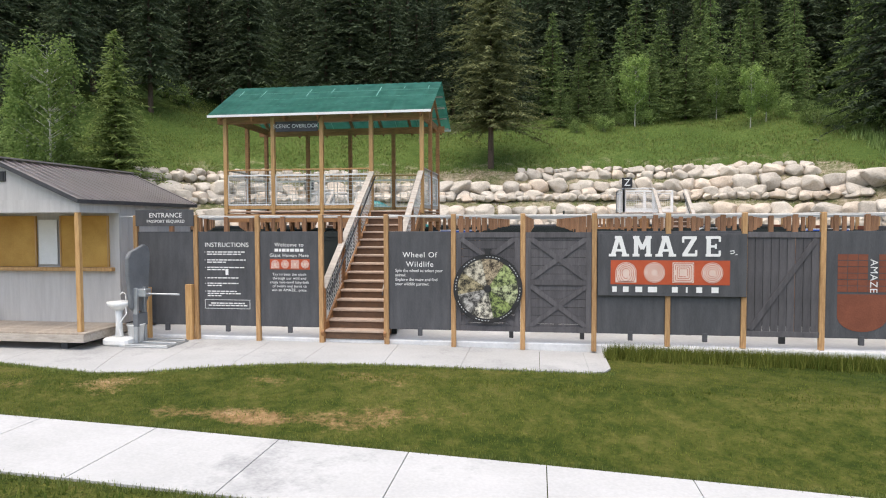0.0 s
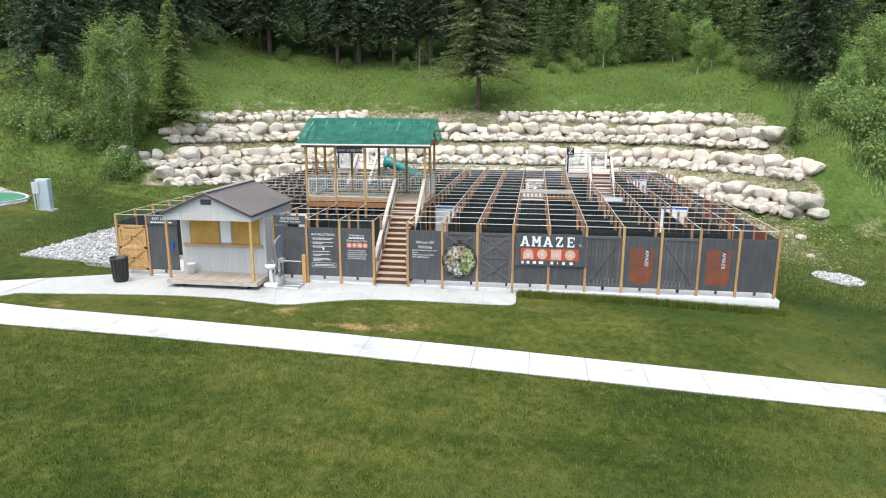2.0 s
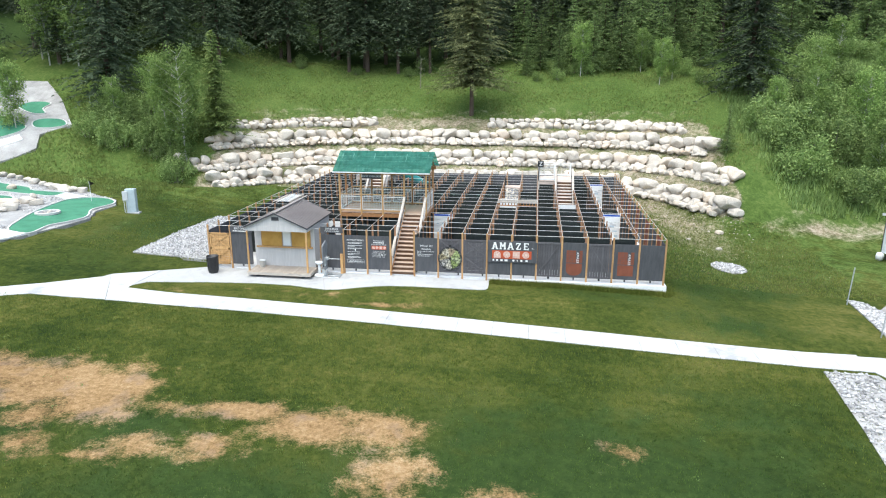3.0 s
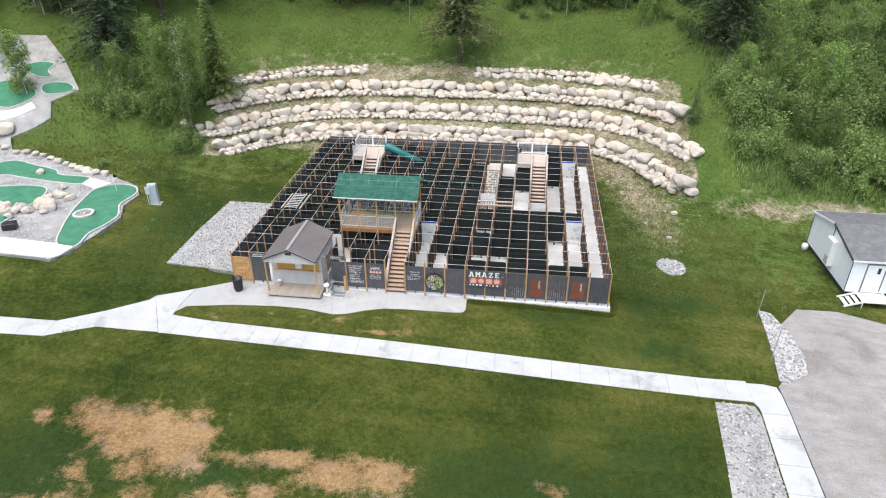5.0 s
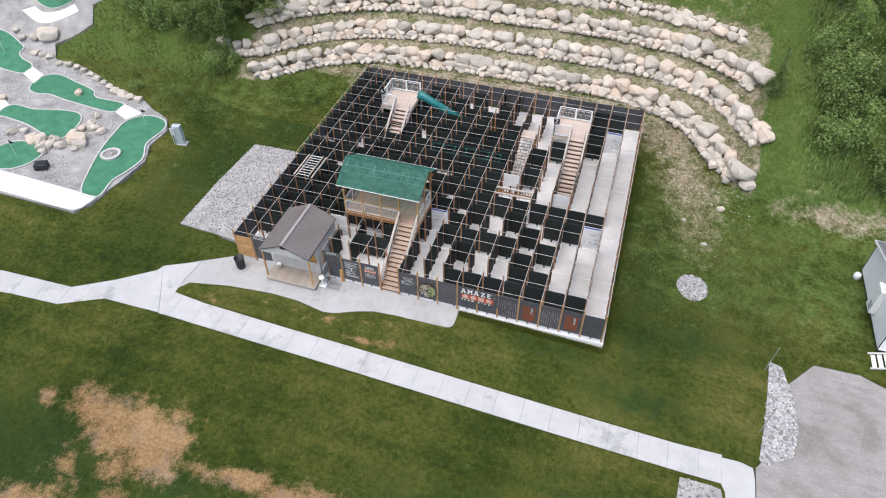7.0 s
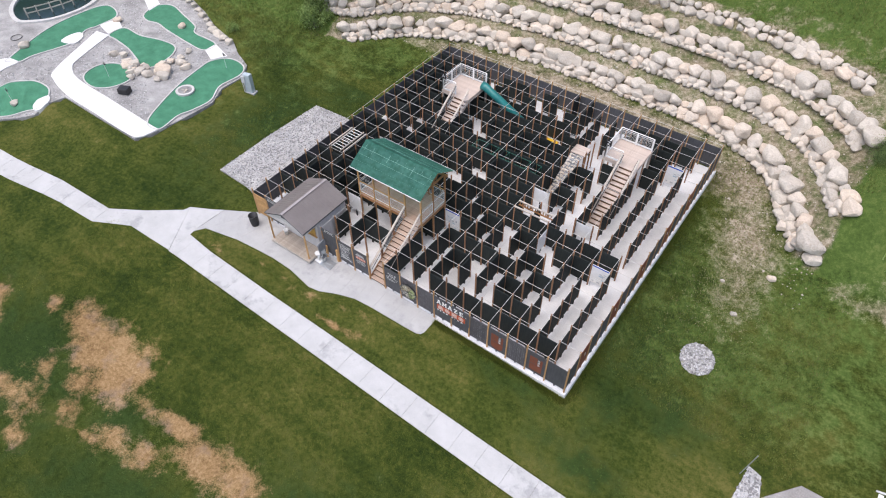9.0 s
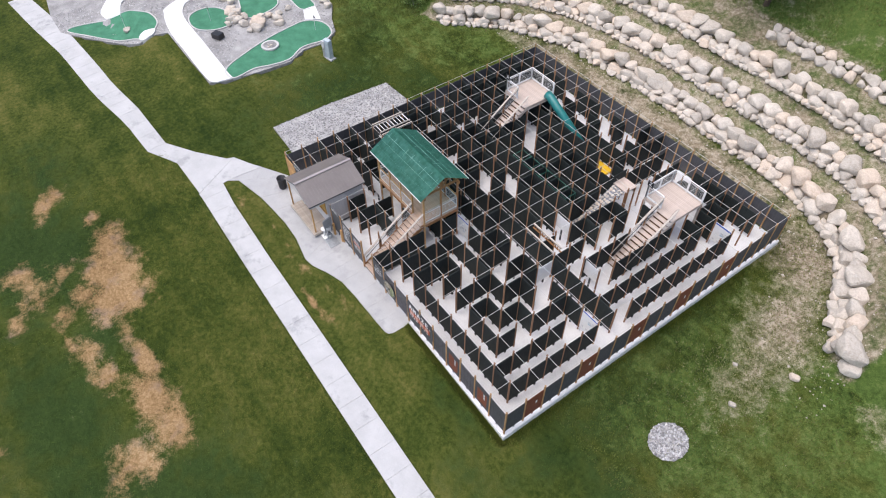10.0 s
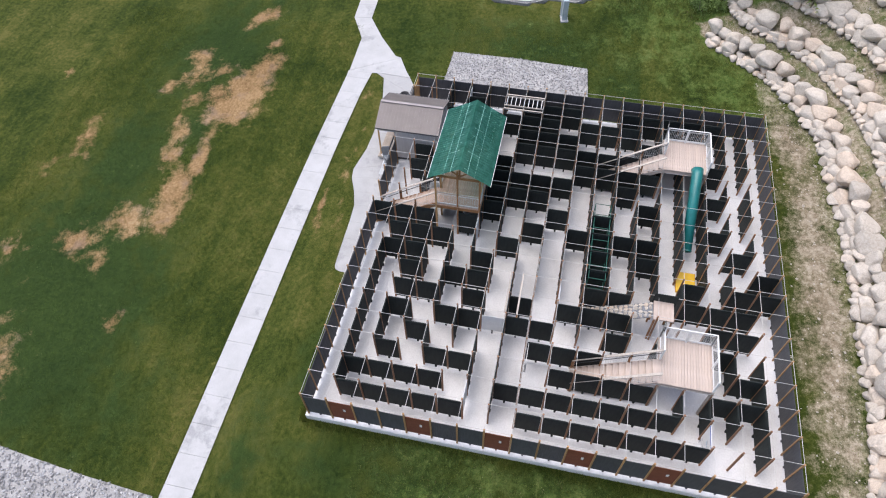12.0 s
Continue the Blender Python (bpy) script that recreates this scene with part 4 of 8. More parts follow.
def rail_run(parent, p, q, z0, z1, posts=2, mesh=True, mat=None):
    """A guard rail between two plan points: top board, low board, posts and welded mesh."""
    mat = mat or M_RAILWOOD
    bm = bmesh.new()
    beam(bm, (*p, z1), (*q, z1), 0.06, 0.04, 0.006)
    part("top_rail", bm, mat, parent)
    bm = bmesh.new()
    beam(bm, (*p, z0 + 0.1), (*q, z0 + 0.1), 0.04, 0.08)
    part("bottom_rail", bm, mat, parent)
    for k in range(posts):
        u = k / (posts - 1)
        x, y = p[0] + (q[0] - p[0]) * u, p[1] + (q[1] - p[1]) * u
        bm = bmesh.new()
        bx(bm, x - 0.044, y - 0.044, z0 - 0.05, x + 0.044, y + 0.044, z1 - 0.02, chamfer=0.006)
        part("rail_post", bm, mat, parent)
    if mesh:
        d = math.hypot(q[0] - p[0], q[1] - p[1])
        bm = bmesh.new()
        n = max(2, int(d / 0.1))
        for k in range(1, n):
            u = k / n
            x, y = p[0] + (q[0] - p[0]) * u, p[1] + (q[1] - p[1]) * u
            rod(bm, (x, y, z0 + 0.12), (x, y, z1 - 0.02), 0.0055, 4)
        for k in range(1, 9):
            z = z0 + 0.12 + (z1 - z0 - 0.14) * k / 9
            rod(bm, (*p, z), (*q, z), 0.0055, 4)
        part("wire_mesh", bm, M_WIRE, parent, "galvanised welded wire mesh")
        for k in range(posts - 1):
            u, v = k / (posts - 1), (k + 1) / (posts - 1)
            pt = lambda w_: (p[0] + (q[0] - p[0]) * w_, p[1] + (q[1] - p[1]) * w_)
            g0, g1 = 0.06 / d, 0.06 / d
            bm = bmesh.new()
            for za in (z0 + 0.17, z1 - 0.14):
                beam(bm, (*pt(u + g0), za), (*pt(v - g1), za), 0.025, 0.03)
            for w_ in (u + g0, v - g1):
                beam(bm, (*pt(w_), z0 + 0.155), (*pt(w_), z1 - 0.125), 0.025, 0.03)
            part("mesh_frame", bm, M_WHITE, parent, "white frame of the mesh panel")


def deck_boards(parent, x0, x1, y0, y1, z, mat=None):
    """Boards laid side by side."""
    w = 0.14
    n = int(round((y1 - y0) / w))
    w = (y1 - y0) / n
    bm = bmesh.new()
    bx(bm, x0, 0.004, -0.035, x1, w - 0.004, 0, chamfer=0.004)
    board = mesh_of(bm, "deck_board", mat or M_DECK)
    for k in range(n):
        piece("deck_board", board, parent, pose(random.uniform(-0.01, 0.01), y0 + k * w, z))


def joists(parent, x0, x1, y0, y1, z, mat=None):
    for a, c in (((x0, y0 + 0.03), (x1, y0 + 0.03)), ((x0, y1 - 0.03), (x1, y1 - 0.03)), ((x0 + 0.03, y0), (x0 + 0.03, y1)), ((x1 - 0.03, y0), (x1 - 0.03, y1))):
        bm = bmesh.new()
        beam(bm, (*a, z - 0.15), (*c, z - 0.15), 0.045, 0.22)
        part("rim_joist", bm, mat or M_CEDAR, parent)


DECK_Z = 2.58


def build_lookout():
    x0, x1, y0, y1 = 5 * B, 9 * B, 3 * B - 0.03, 5 * B + 0.05
    tower = thing("lookout", label="roofed cedar lookout deck with a green sheet roof", category="lookout tower")
    deck_boards(tower, x0 - 0.05, x1 + 0.05, y0, y1, DECK_Z, M_PINKDECK)
    joists(tower, x0 - 0.05, x1 + 0.05, y0, y1, DECK_Z - 0.03)
    xs = [x0, x0 + B, x0 + 2 * B, x0 + 3 * B, x1]
    for x in xs:
        for y in (y0 + 0.05, y1 - 0.05):
            bm = bmesh.new()
            bx(bm, x - 0.05, y - 0.05, 0, x + 0.05, y + 0.05, 5.0, chamfer=0.006)
            part("post", bm, M_GOLDWOOD if y < 5 else M_CEDAR, tower)
    for x in (x0, x1):
        bm = bmesh.new()
        bx(bm, x - 0.05, (y0 + y1) / 2 - 0.05, 0, x + 0.05, (y0 + y1) / 2 + 0.05, 5.6, chamfer=0.006)
        part("post", bm, M_CEDAR, tower)
    # rails: open at the stair head
    g = DECK_Z + 1.07
    rail_run(tower, (x0, y0 + 0.05), (x0 + 3 * B, y0 + 0.05), DECK_Z, g, 4, True, M_GOLDWOOD)
    rail_run(tower, (x0, y1 - 0.05), (x1, y1 - 0.05), DECK_Z, g, 5, True, M_GOLDWOOD)
    rail_run(tower, (x0, y0 + 0.05), (x0, y1 - 0.05), DECK_Z, g, 3, True, M_RAILWOOD)
    rail_run(tower, (x1, y0 + 0.05), (x1, y1 - 0.05), DECK_Z, g, 3, True, M_RAILWOOD)
    # roof: plates, rafters, battens and two green sheets
    ye0, ye1, yr = 3.62, 7.12, 5.37
    ze, zr = 5.02, 6.05
    for y in (y0 + 0.05, y1 - 0.05):
        bm = bmesh.new()
        beam(bm, (x0 - 0.2, y, 4.95), (x1 + 0.2, y, 4.95), 0.09, 0.18)
        part("wall_plate", bm, M_CEDAR, tower)
    for x in [x0 - 0.02 + k * (x1 - x0 + 0.04) / 6 for k in range(7)]:
        for ya in (ye0, ye1):
            bm = bmesh.new()
            beam(bm, (x, ya, ze - 0.09), (x, yr, zr - 0.09), 0.045, 0.13)
            part("rafter", bm, M_CEDAR, tower)
    for x in (x0 + 0.03, x1 - 0.03):
        bm = bmesh.new()
        beam(bm, (x, y0 + 0.05, 5.0), (x, y1 - 0.05, 5.0), 0.06, 0.16)
        part("tie_beam", bm, M_CEDAR, tower)
        bm = bmesh.new()
        beam(bm, (x, yr, 5.08), (x, yr, 5.9), 0.09, 0.09)
        for s in (-1, 1):
            beam(bm, (x, yr + s * 0.05, 5.2), (x, yr + s * 0.6, 5.62), 0.06, 0.07)
        part("king_post_brace", bm, M_CEDAR, tower)
    for s, ya in ((-1, ye0), (1, ye1)):
        for k in range(5):
            u = 0.04 + 0.23 * k
            y, z = ya + (yr - ya) * u, ze + (zr - ze) * u - 0.018
            bm = bmesh.new()
            beam(bm, (x0 - 0.25, y, z), (x1 + 0.25, y, z), 0.07, 0.035)
            part("batten", bm, M_RAILWOOD, tower)
        # corrugated sheet, a shade wider than the frame
        bm = bmesh.new()
        n = 120
        rows = []
        for k in range(n + 1):
            x = x0 - 0.3 + (x1 - x0 + 0.6) * k / n
            lift = 0.005 * math.sin(k * math.pi * 0.5)
            rows.append((bm.verts.new((x, ya + s * 0.06, ze + 0.02 + lift)), bm.verts.new((x, yr, zr + 0.03 + lift))))
        for (a, c), (d, e) in zip(rows, rows[1:]):
            bm.faces.new((a, d, e, c))
        bmesh.ops.solidify(bm, geom=bm.faces[:], thickness=0.004)
        part("roof_sheet", bm, M_TARP, tower, "green translucent corrugated roof sheet")
        # thin pale lines added on the sheet to paint the light it reflects
        for u in (0.27, 0.5, 0.73):
            y, z = ya + (yr - ya) * u, ze + (zr - ze) * u + 0.036
            bm = bmesh.new()
            beam(bm, (x0 - 0.28, y, z), (x1 + 0.28, y, z), 0.03, 0.008)
            part("sheen_line", bm, M_SHEEN, tower, "pale green line added as sheen on the roof sheet")
        for k in range(9):
            x = x0 + (x1 - x0) * k / 8
            bm = bmesh.new()
            beam(bm, (x, ya + (yr - ya) * 0.06, ze + (zr - ze) * 0.06 + 0.034), (x, ya + (yr - ya) * 0.86, ze + (zr - ze) * 0.86 + 0.034), 0.02, 0.006)
            part("sheen_line", bm, M_SHEEN, tower, "pale green line added as sheen on the roof sheet")
        bm = bmesh.new()
        beam(bm, (x0 - 0.3, ya + s * 0.07, ze - 0.01), (x1 + 0.3, ya + s * 0.07, ze - 0.01), 0.025, 0.06)
        part("eave_trim", bm, M_WHITE, tower, "white eave trim")
    board = quick("sign_board", tower, M_DARKTRIM, (x0 + B + 0.1, y0 - 0.03, 4.62, x0 + 2 * B - 0.08, y0 - 0.005, 4.88), chamfer=0.004, label="dark hanging name board")
    text_mesh("SCENIC OVERLOOK", 0.135, M_WHITE, "lettering", board, pose(x0 + 1.5 * B, y0 - 0.033, 4.755, 90))
    return tower


build_lookout()
staircase("staircase", 8 * B, 9 * B, 0.0, 0.0, 3 * B - 0.03, DECK_Z, 15, "brown wooden staircase climbing from the forecourt to the lookout")


def build_platform(letter, x0, x1, y0, y1, z, stair_x0, label):
    """A small raised platform with mesh guards, a stair and a letter sign."""
    pf = thing("platform", label=label, category="platform", group="raised platforms")
    deck_boards(pf, x0, x1, y0, y1, z, M_PALEDECK)
    joists(pf, x0, x1, y0, y1, z - 0.03, M_PALEDECK)
    for x in (x0 + 0.05, x1 - 0.05):
        for y in (y0 + 0.05, y1 - 0.05):
            bm = bmesh.new()
            bx(bm, x - 0.07, y - 0.07, 0, x + 0.07, y + 0.07, z - 0.02, chamfer=0.006)
            part("leg", bm, M_RAILWOOD, pf)
    g = z + 1.05
    rail_run(pf, (x0 + 0.05, y1 - 0.05), (x1 - 0.05, y1 - 0.05), z, g, 3, True, M_WHITE)
    rail_run(pf, (x0 + 0.05, y0 + 0.05), (x0 + 0.05, y1 - 0.05), z, g, 3, True, M_WHITE)
    if stair_x0 > x0 + 0.3:
        rail_run(pf, (x0 + 0.05, y0 + 0.05), (stair_x0, y0 + 0.05), z, g, 2, True, M_WHITE)
    board = quick("sign_board", pf, M_BLACK, (x0 - 0.05, y0 - 0.03, g + 0.02, x0 + 0.40, y0 - 0.01, g + 0.47), chamfer=0.004, label="black letter board")
    text_mesh(letter, 0.42, M_WHITE, "lettering", board, pose(x0 + 0.175, y0 - 0.033, g + 0.24, 90))
    return pf


build_platform("A", 3 * B, 5 * B, 13 * B, 15 * B, 2.72, 4 * B, "raised timber platform with mesh guards and a letter A")
build_platform("Z", 14 * B, 16 * B, 13 * B, 15 * B, 2.65, 15 * B, "raised timber platform with mesh guards and a letter Z")
staircase("staircase", 4 * B, 5 * B, 10 * B, 0.0, 13 * B, 2.72, 14, "weathered wooden stair up to a raised platform", True)
staircase("staircase", 15 * B, 16 * B, 9.9 * B, 0.0, 13 * B, 2.65, 14, "weathered wooden stair up to a raised platform", True)


# ---- ticket shed ----
def build_shed():
    shed = thing("shed", label="small grey ticket shed with a brown metal gable roof and porch", category="shed")
    x0, x1, yf, yb = 2.85, 6.20, -0.12, 2.7
    xc = (x0 + x1) / 2
    z0, ze, zr = 0.22, 2.73, 3.51
    re, rf, rb = 0.10, -1.37, 2.84
    bm = bmesh.new()
    bx(bm, x0, yf, z0, x1, yf + 0.1, ze)
    part("front_wall", bm, M_SHEDWALL, shed)
    bm = bmesh.new()
    bx(bm, x0, yb - 0.1, z0, x1, yb, ze)
    part("back_wall", bm, M_SHEDWALL, shed)
    for x in (x0, x1 - 0.1):
        bm = bmesh.new()
        bx(bm, x, yf + 0.1, z0, x + 0.1, yb - 0.1, ze)
        part("side_wall", bm, M_SHEDWALL, shed)
        bm = bmesh.new()
        for k in range(13):
            y = yf + 0.12 + k * 0.215
            xo = x - 0.006 if x < xc else x + 0.1
            bx(bm, xo, y, z0 + 0.02, xo + 0.006, y + 0.018, ze - 0.02)
        part("siding_batten", bm, M_SHEDWALL, shed)
    # gables
    for y in (rf + 0.12, yb - 0.05):
        bm = bmesh.new()
        vs = [bm.verts.new(p) for p in ((x0 - 0.05, y, ze), (x1 + 0.05, y, ze), (xc, y, zr - 0.1))]
        ws = [bm.verts.new((v.co.x, v.co.y + 0.06, v.co.z)) for v in vs]
        bm.faces.new(vs)
        bm.faces.new(ws[::-1])
        for a in range(3):
            bm.faces.new((vs[a], ws[a], ws[(a + 1) % 3], vs[(a + 1) % 3]))
        bmesh.ops.recalc_face_normals(bm, faces=bm.faces)
        part("gable", bm, M_SHEDWALL, shed)
    quick("porch_beam", shed, M_SHEDWALL, (x0 - 0.05, rf + 0.10, ze - 0.24, x1 + 0.05, rf + 0.20, ze - 0.002))
    for x in (x0 - 0.05, x1 - 0.05):
        quick("eave_beam", shed, M_SHEDWALL, (x, rf + 0.201, ze - 0.24, x + 0.1, yf - 0.001, ze - 0.003))
    quick("porch_soffit", shed, M_SHEDWALL, (x0 + 0.051, rf + 0.201, ze - 0.06, x1 - 0.051, yf - 0.001, ze - 0.03))
    bm = bmesh.new()
    bx(bm, xc - 0.2, rf + 0.1, 3.08, xc + 0.2, rf + 0.118, 3.27)
    for k in range(4):
        bx(bm, xc - 0.17, rf + 0.085, 3.095 + 0.042 * k, xc + 0.17, rf + 0.1, 3.119 + 0.042 * k)
    part("vent", bm, M_DARKTRIM, shed, "dark louvred gable vent")
    # roof: two ribbed metal slopes, ridge cap and fascia
    for s in (-1, 1):
        xe = x0 - re if s < 0 else x1 + re
        ze2 = zr - (zr - ze) * (abs(xe - xc) / (xc - x0)) + 0.04
        bm = bmesh.new()
        a, c, d, e = (xe, rf, ze2), (xc, rf, zr), (xc, rb, zr), (xe, rb, ze2)
        bm.faces.new([bm.verts.new(p) for p in (a, c, d, e)])
        bmesh.ops.solidify(bm, geom=bm.faces[:], thickness=0.03)
        bmesh.ops.recalc_face_normals(bm, faces=bm.faces)
        slope = part("roof_slope", bm, M_SHEDROOF, shed)
        n = 19
        for k in range(n + 1):
            y = rf + (rb - rf) * k / n
            bm = bmesh.new()
            beam(bm, (xe, y, ze2 + 0.022), (xc, y, zr + 0.022), 0.03, 0.012)
            part("rib", bm, M_SHEDROOF, slope)
        for y in (rf, rb):
            bm = bmesh.new()
            beam(bm, (xe, y, ze2 - 0.03), (xc, y, zr - 0.03), 0.03, 0.075)
            part("barge_board", bm, M_DARKTRIM, shed)
        bm = bmesh.new()
        beam(bm, (xe, rf, ze2 - 0.03), (xe, rb, ze2 - 0.03), 0.03, 0.075)
        part("fascia", bm, M_DARKTRIM, shed)
    bm = bmesh.new()
    beam(bm, (xc, rf - 0.01, zr + 0.03), (xc, rb + 0.01, zr + 0.03), 0.2, 0.03)
    part("ridge_cap", bm, M_SHEDROOF, shed)
    # porch
    px0, px1, py0 = x0 - 0.02, x1 + 0.18, rf - 0.03
    n = 26
    w = (px1 - px0) / n
    bm = bmesh.new()
    bx(bm, 0.004, py0, 0.21, w - 0.004, yf, 0.25, chamfer=0.004)
    board = mesh_of(bm, "porch_board", M_PORCH)
    for k in range(n):
        piece("porch_board", board, shed, pose(px0 + k * w, random.uniform(-0.008, 0.008), 0))
    quick("porch_rim", shed, M_RAILWOOD, (px0, py0 - 0.03, 0.08, px1, py0, 0.22), (px0, py0, 0.08, px0 + 0.03, yf, 0.208), (px1 - 0.03, py0, 0.08, px1, yf, 0.208))
    for x in (px0 + 0.5, px1 - 0.5):
        quick("skid", shed, M_DARKTRIM, (x - 0.07, py0 + 0.1, -0.1, x + 0.07, yb, 0.08))
    for x in (x0 - 0.02, x1 - 0.07):
        bm = bmesh.new()
        bx(bm, x, rf + 0.1, 0.25, x + 0.09, rf + 0.19, ze - 0.24, chamfer=0.008)
        part("porch_post", bm, M_GOLDWOOD, shed)
    # shutters and counter
    for a, c in ((3.2, 4.40), (4.94, 6.03)):
        sh = quick("shutter", shed, M_YELLOW, (a, yf - 0.035, 1.39, c, yf - 0.004, 2.44), chamfer=0.004, label="ochre hinged wooden shutter")
        bm = bmesh.new()
        bx(bm, a, yf - 0.05, 1.39, a + 0.03, yf - 0.036, 2.44)
        bx(bm, c - 0.03, yf - 0.05, 1.39, c, yf - 0.036, 2.44)
        part("shutter_frame", bm, M_GOLDWOOD, sh)
    quick("counter", shed, M_GOLDWOOD, (2.92, yf - 0.12, 1.31, 6.14, yf - 0.004, 1.385), chamfer=0.005, label="pale wooden serving shelf")
    quick("notice", shed, M_WHITE, (4.46, yf - 0.045, 1.44, 4.88, yf - 0.037, 2.36), label="white paper notice")
    for x in (x0, x1):
        quick("corner_trim", shed, M_SHEDWALL, (x - 0.05 if x < xc else x - 0.06, yf - 0.012, z0, x + 0.06 if x < xc else x + 0.05, yf - 0.0015, ze - 0.002))
    quick("floor_frame", shed, M_DARKTRIM, (x0, yf + 0.01, 0.06, x1, yb, 0.22))
    return shed


build_shed()


# ---- the front of the maze: signs, doors, wheel ----
def bars(parent, mat, x, y, z, widths, h=0.022, step=0.045, align="LEFT", total=0.8, name="text_line"):
    """Lines of writing too small to read, as thin bars broken into words."""
    rs = random.Random(int(1000 * (x + z)))
    for k, w in enumerate(widths):
        bm = bmesh.new()
        x0 = x if align == "LEFT" else x + (total - w) / 2
        u = 0.0
        while u < w - 0.01:
            l = min(rs.uniform(0.04, 0.11), w - u)
            bx(bm, x0 + u, y - 0.003, z - k * step, x0 + u + l, y, z - k * step + h)
            u += l + 0.018
        part(name, bm, mat, parent)


def sign_panel(k, name, label, mesh=None):
    ob = new(name, mesh or PANEL_OUT)
    ob.matrix_basis = pose((k + 0.5) * B, 0, 0)
    ob.parent = FRONT
    return tagged(ob, label)


FY = -0.0125      # face of a front panel, in the panel's own frame
p = sign_panel(6, "panel", "charcoal panel with white printed instructions")
text_mesh("INSTRUCTIONS", 0.125, M_WHITE, "lettering", p, pose(0, FY, 1.84, 90), gap=1.08)
for z, ws in ((1.69, (0.8, 0.72)), (1.53, (0.82, 0.4)), (1.38, (0.8, 0.45)), (1.17, (0.66,)), (1.06, (0.66, 0.3)), (0.90, (0.62, 0.72, 0.3))):
    bars(p, M_WHITE, -0.42, FY, z, ws)
    bm = bmesh.new()
    bx(bm, -0.47, FY - 0.003, z + 0.003, -0.455, FY, z + 0.018)
    part("bullet", bm, M_WHITE, p)
bars(p, M_WHITE, -0.42, FY, 0.66, (0.72, 0.82), align="CENTER", total=0.86)
bm = bmesh.new()
for q in ((-0.48, 0.56, 0.48, 0.568), (-0.48, 0.735, 0.48, 0.743), (-0.48, 0.568, -0.472, 0.735), (0.472, 0.568, 0.48, 0.735)):
    bx(bm, q[0], FY - 0.003, q[1], q[2], FY, q[3])
part("border", bm, M_WHITE, p)
bm = bmesh.new()
bx(bm, -0.03, FY - 0.004, 1.24, 0.03, FY, 1.36, chamfer=0.0)
part("sticker", bm, M_WHITE, p)


def emblem(parent, kind, x, z, r, y, mat, line_mat):
    """One of four labyrinth emblems: arch, round, square, rosette."""
    bm = bmesh.new()
    if kind == "square":
        bx(bm, x - r, y - 0.004, z - r, x + r, y, z + r)
    else:
        bmesh.ops.create_cone(bm, cap_ends=True, segments=32, radius1=r, radius2=r, depth=0.004, matrix=pose(x, y - 0.002, z, 90))
        if kind == "arch":
            bx(bm, x - r, y - 0.0035, z - r, x + r, y, z)
    ob = part("emblem", bm, mat, parent, "pale labyrinth emblem")
    bm = bmesh.new()
    yy = y - 0.006
    for k in range(1, 5):
        q = r * (0.2 + 0.18 * k)
        n = 28
        for a in range(n):
            if (a + 5 * k) % n in (0, 1) and k % 2:
                continue
            a0, a1 = a / n * 6.2832, (a + 1) / n * 6.2832
            if kind == "square":
                f_ = lambda t_: (max(-1, min(1, 1.42 * math.cos(t_))) * q, max(-1, min(1, 1.42 * math.sin(t_))) * q)
            else:
                f_ = lambda t_: (math.cos(t_) * q, math.sin(t_) * q if not (kind == "arch" and math.sin(t_) < 0) else max(-r * 0.9, 1.6 * math.sin(t_) * q))
            (ax, az), (cx, cz) = f_(a0), f_(a1)
            if math.hypot(cx - ax, cz - az) > 1e-4:
                beam(bm, (x + ax, yy, z + az), (x + cx, yy, z + cz), 0.002, r * 0.045)
    part("maze_line", bm, line_mat, ob)


KINDS = ("arch", "round", "square", "rosette")
M_PALEPINK = surface("pale_cream_print", (0.66, 0.50, 0.42), (0.76, 0.62, 0.54), 6, 60, 0.6, bumps=0)

p = sign_panel(7, "panel", "charcoal panel with a white printed welcome text")
text_mesh("Welcome to", 0.105, M_WHITE, "lettering", p, pose(0, FY, 1.845, 90), gap=1.12)
bars(p, M_WHITE, -0.36, FY, 1.71, (0.6,), 0.06, 0.1, "CENTER", 0.72)
text_mesh("Giant Human Maze", 0.095, M_WHITE, "lettering", p, pose(0, FY, 1.635, 90), gap=1.1)
band = quick("band", p, M_ORANGE, (-0.40, FY - 0.003, 1.36, 0.42, FY, 1.565), label="rust orange band")
for k, kind in enumerate(KINDS):
    emblem(band, kind, -0.29 + 0.205 * k, 1.463, 0.083, FY - 0.004, M_PALEPINK, M_ORANGE)
text_mesh("Try to beat the clock\nthrough our wild and\ncrazy two-level labyrinth\nof twists and turns to\nwin an AMAZE.. prize.", 0.074, M_WHITE, "lettering", p, pose(0, FY, 1.105, 90), gap=1.08, line=1.05)

p = sign_panel(9, "panel", "charcoal panel with white wheel game text")
text_mesh("Wheel Of\nWildlife", 0.145, M_WHITE, "lettering", p, pose(0.0, FY, 1.565, 90), gap=1.15, line=1.25)
text_mesh("Spin the wheel to select your\nanimal.\nExplore the maze and find\nyour wildlife partner.", 0.078, M_WHITE, "lettering", p, pose(-0.48, FY, 1.225, 90), align="LEFT", line=1.1)
for k in (12, 13, 18):
    sign_panel(k, "panel", "")


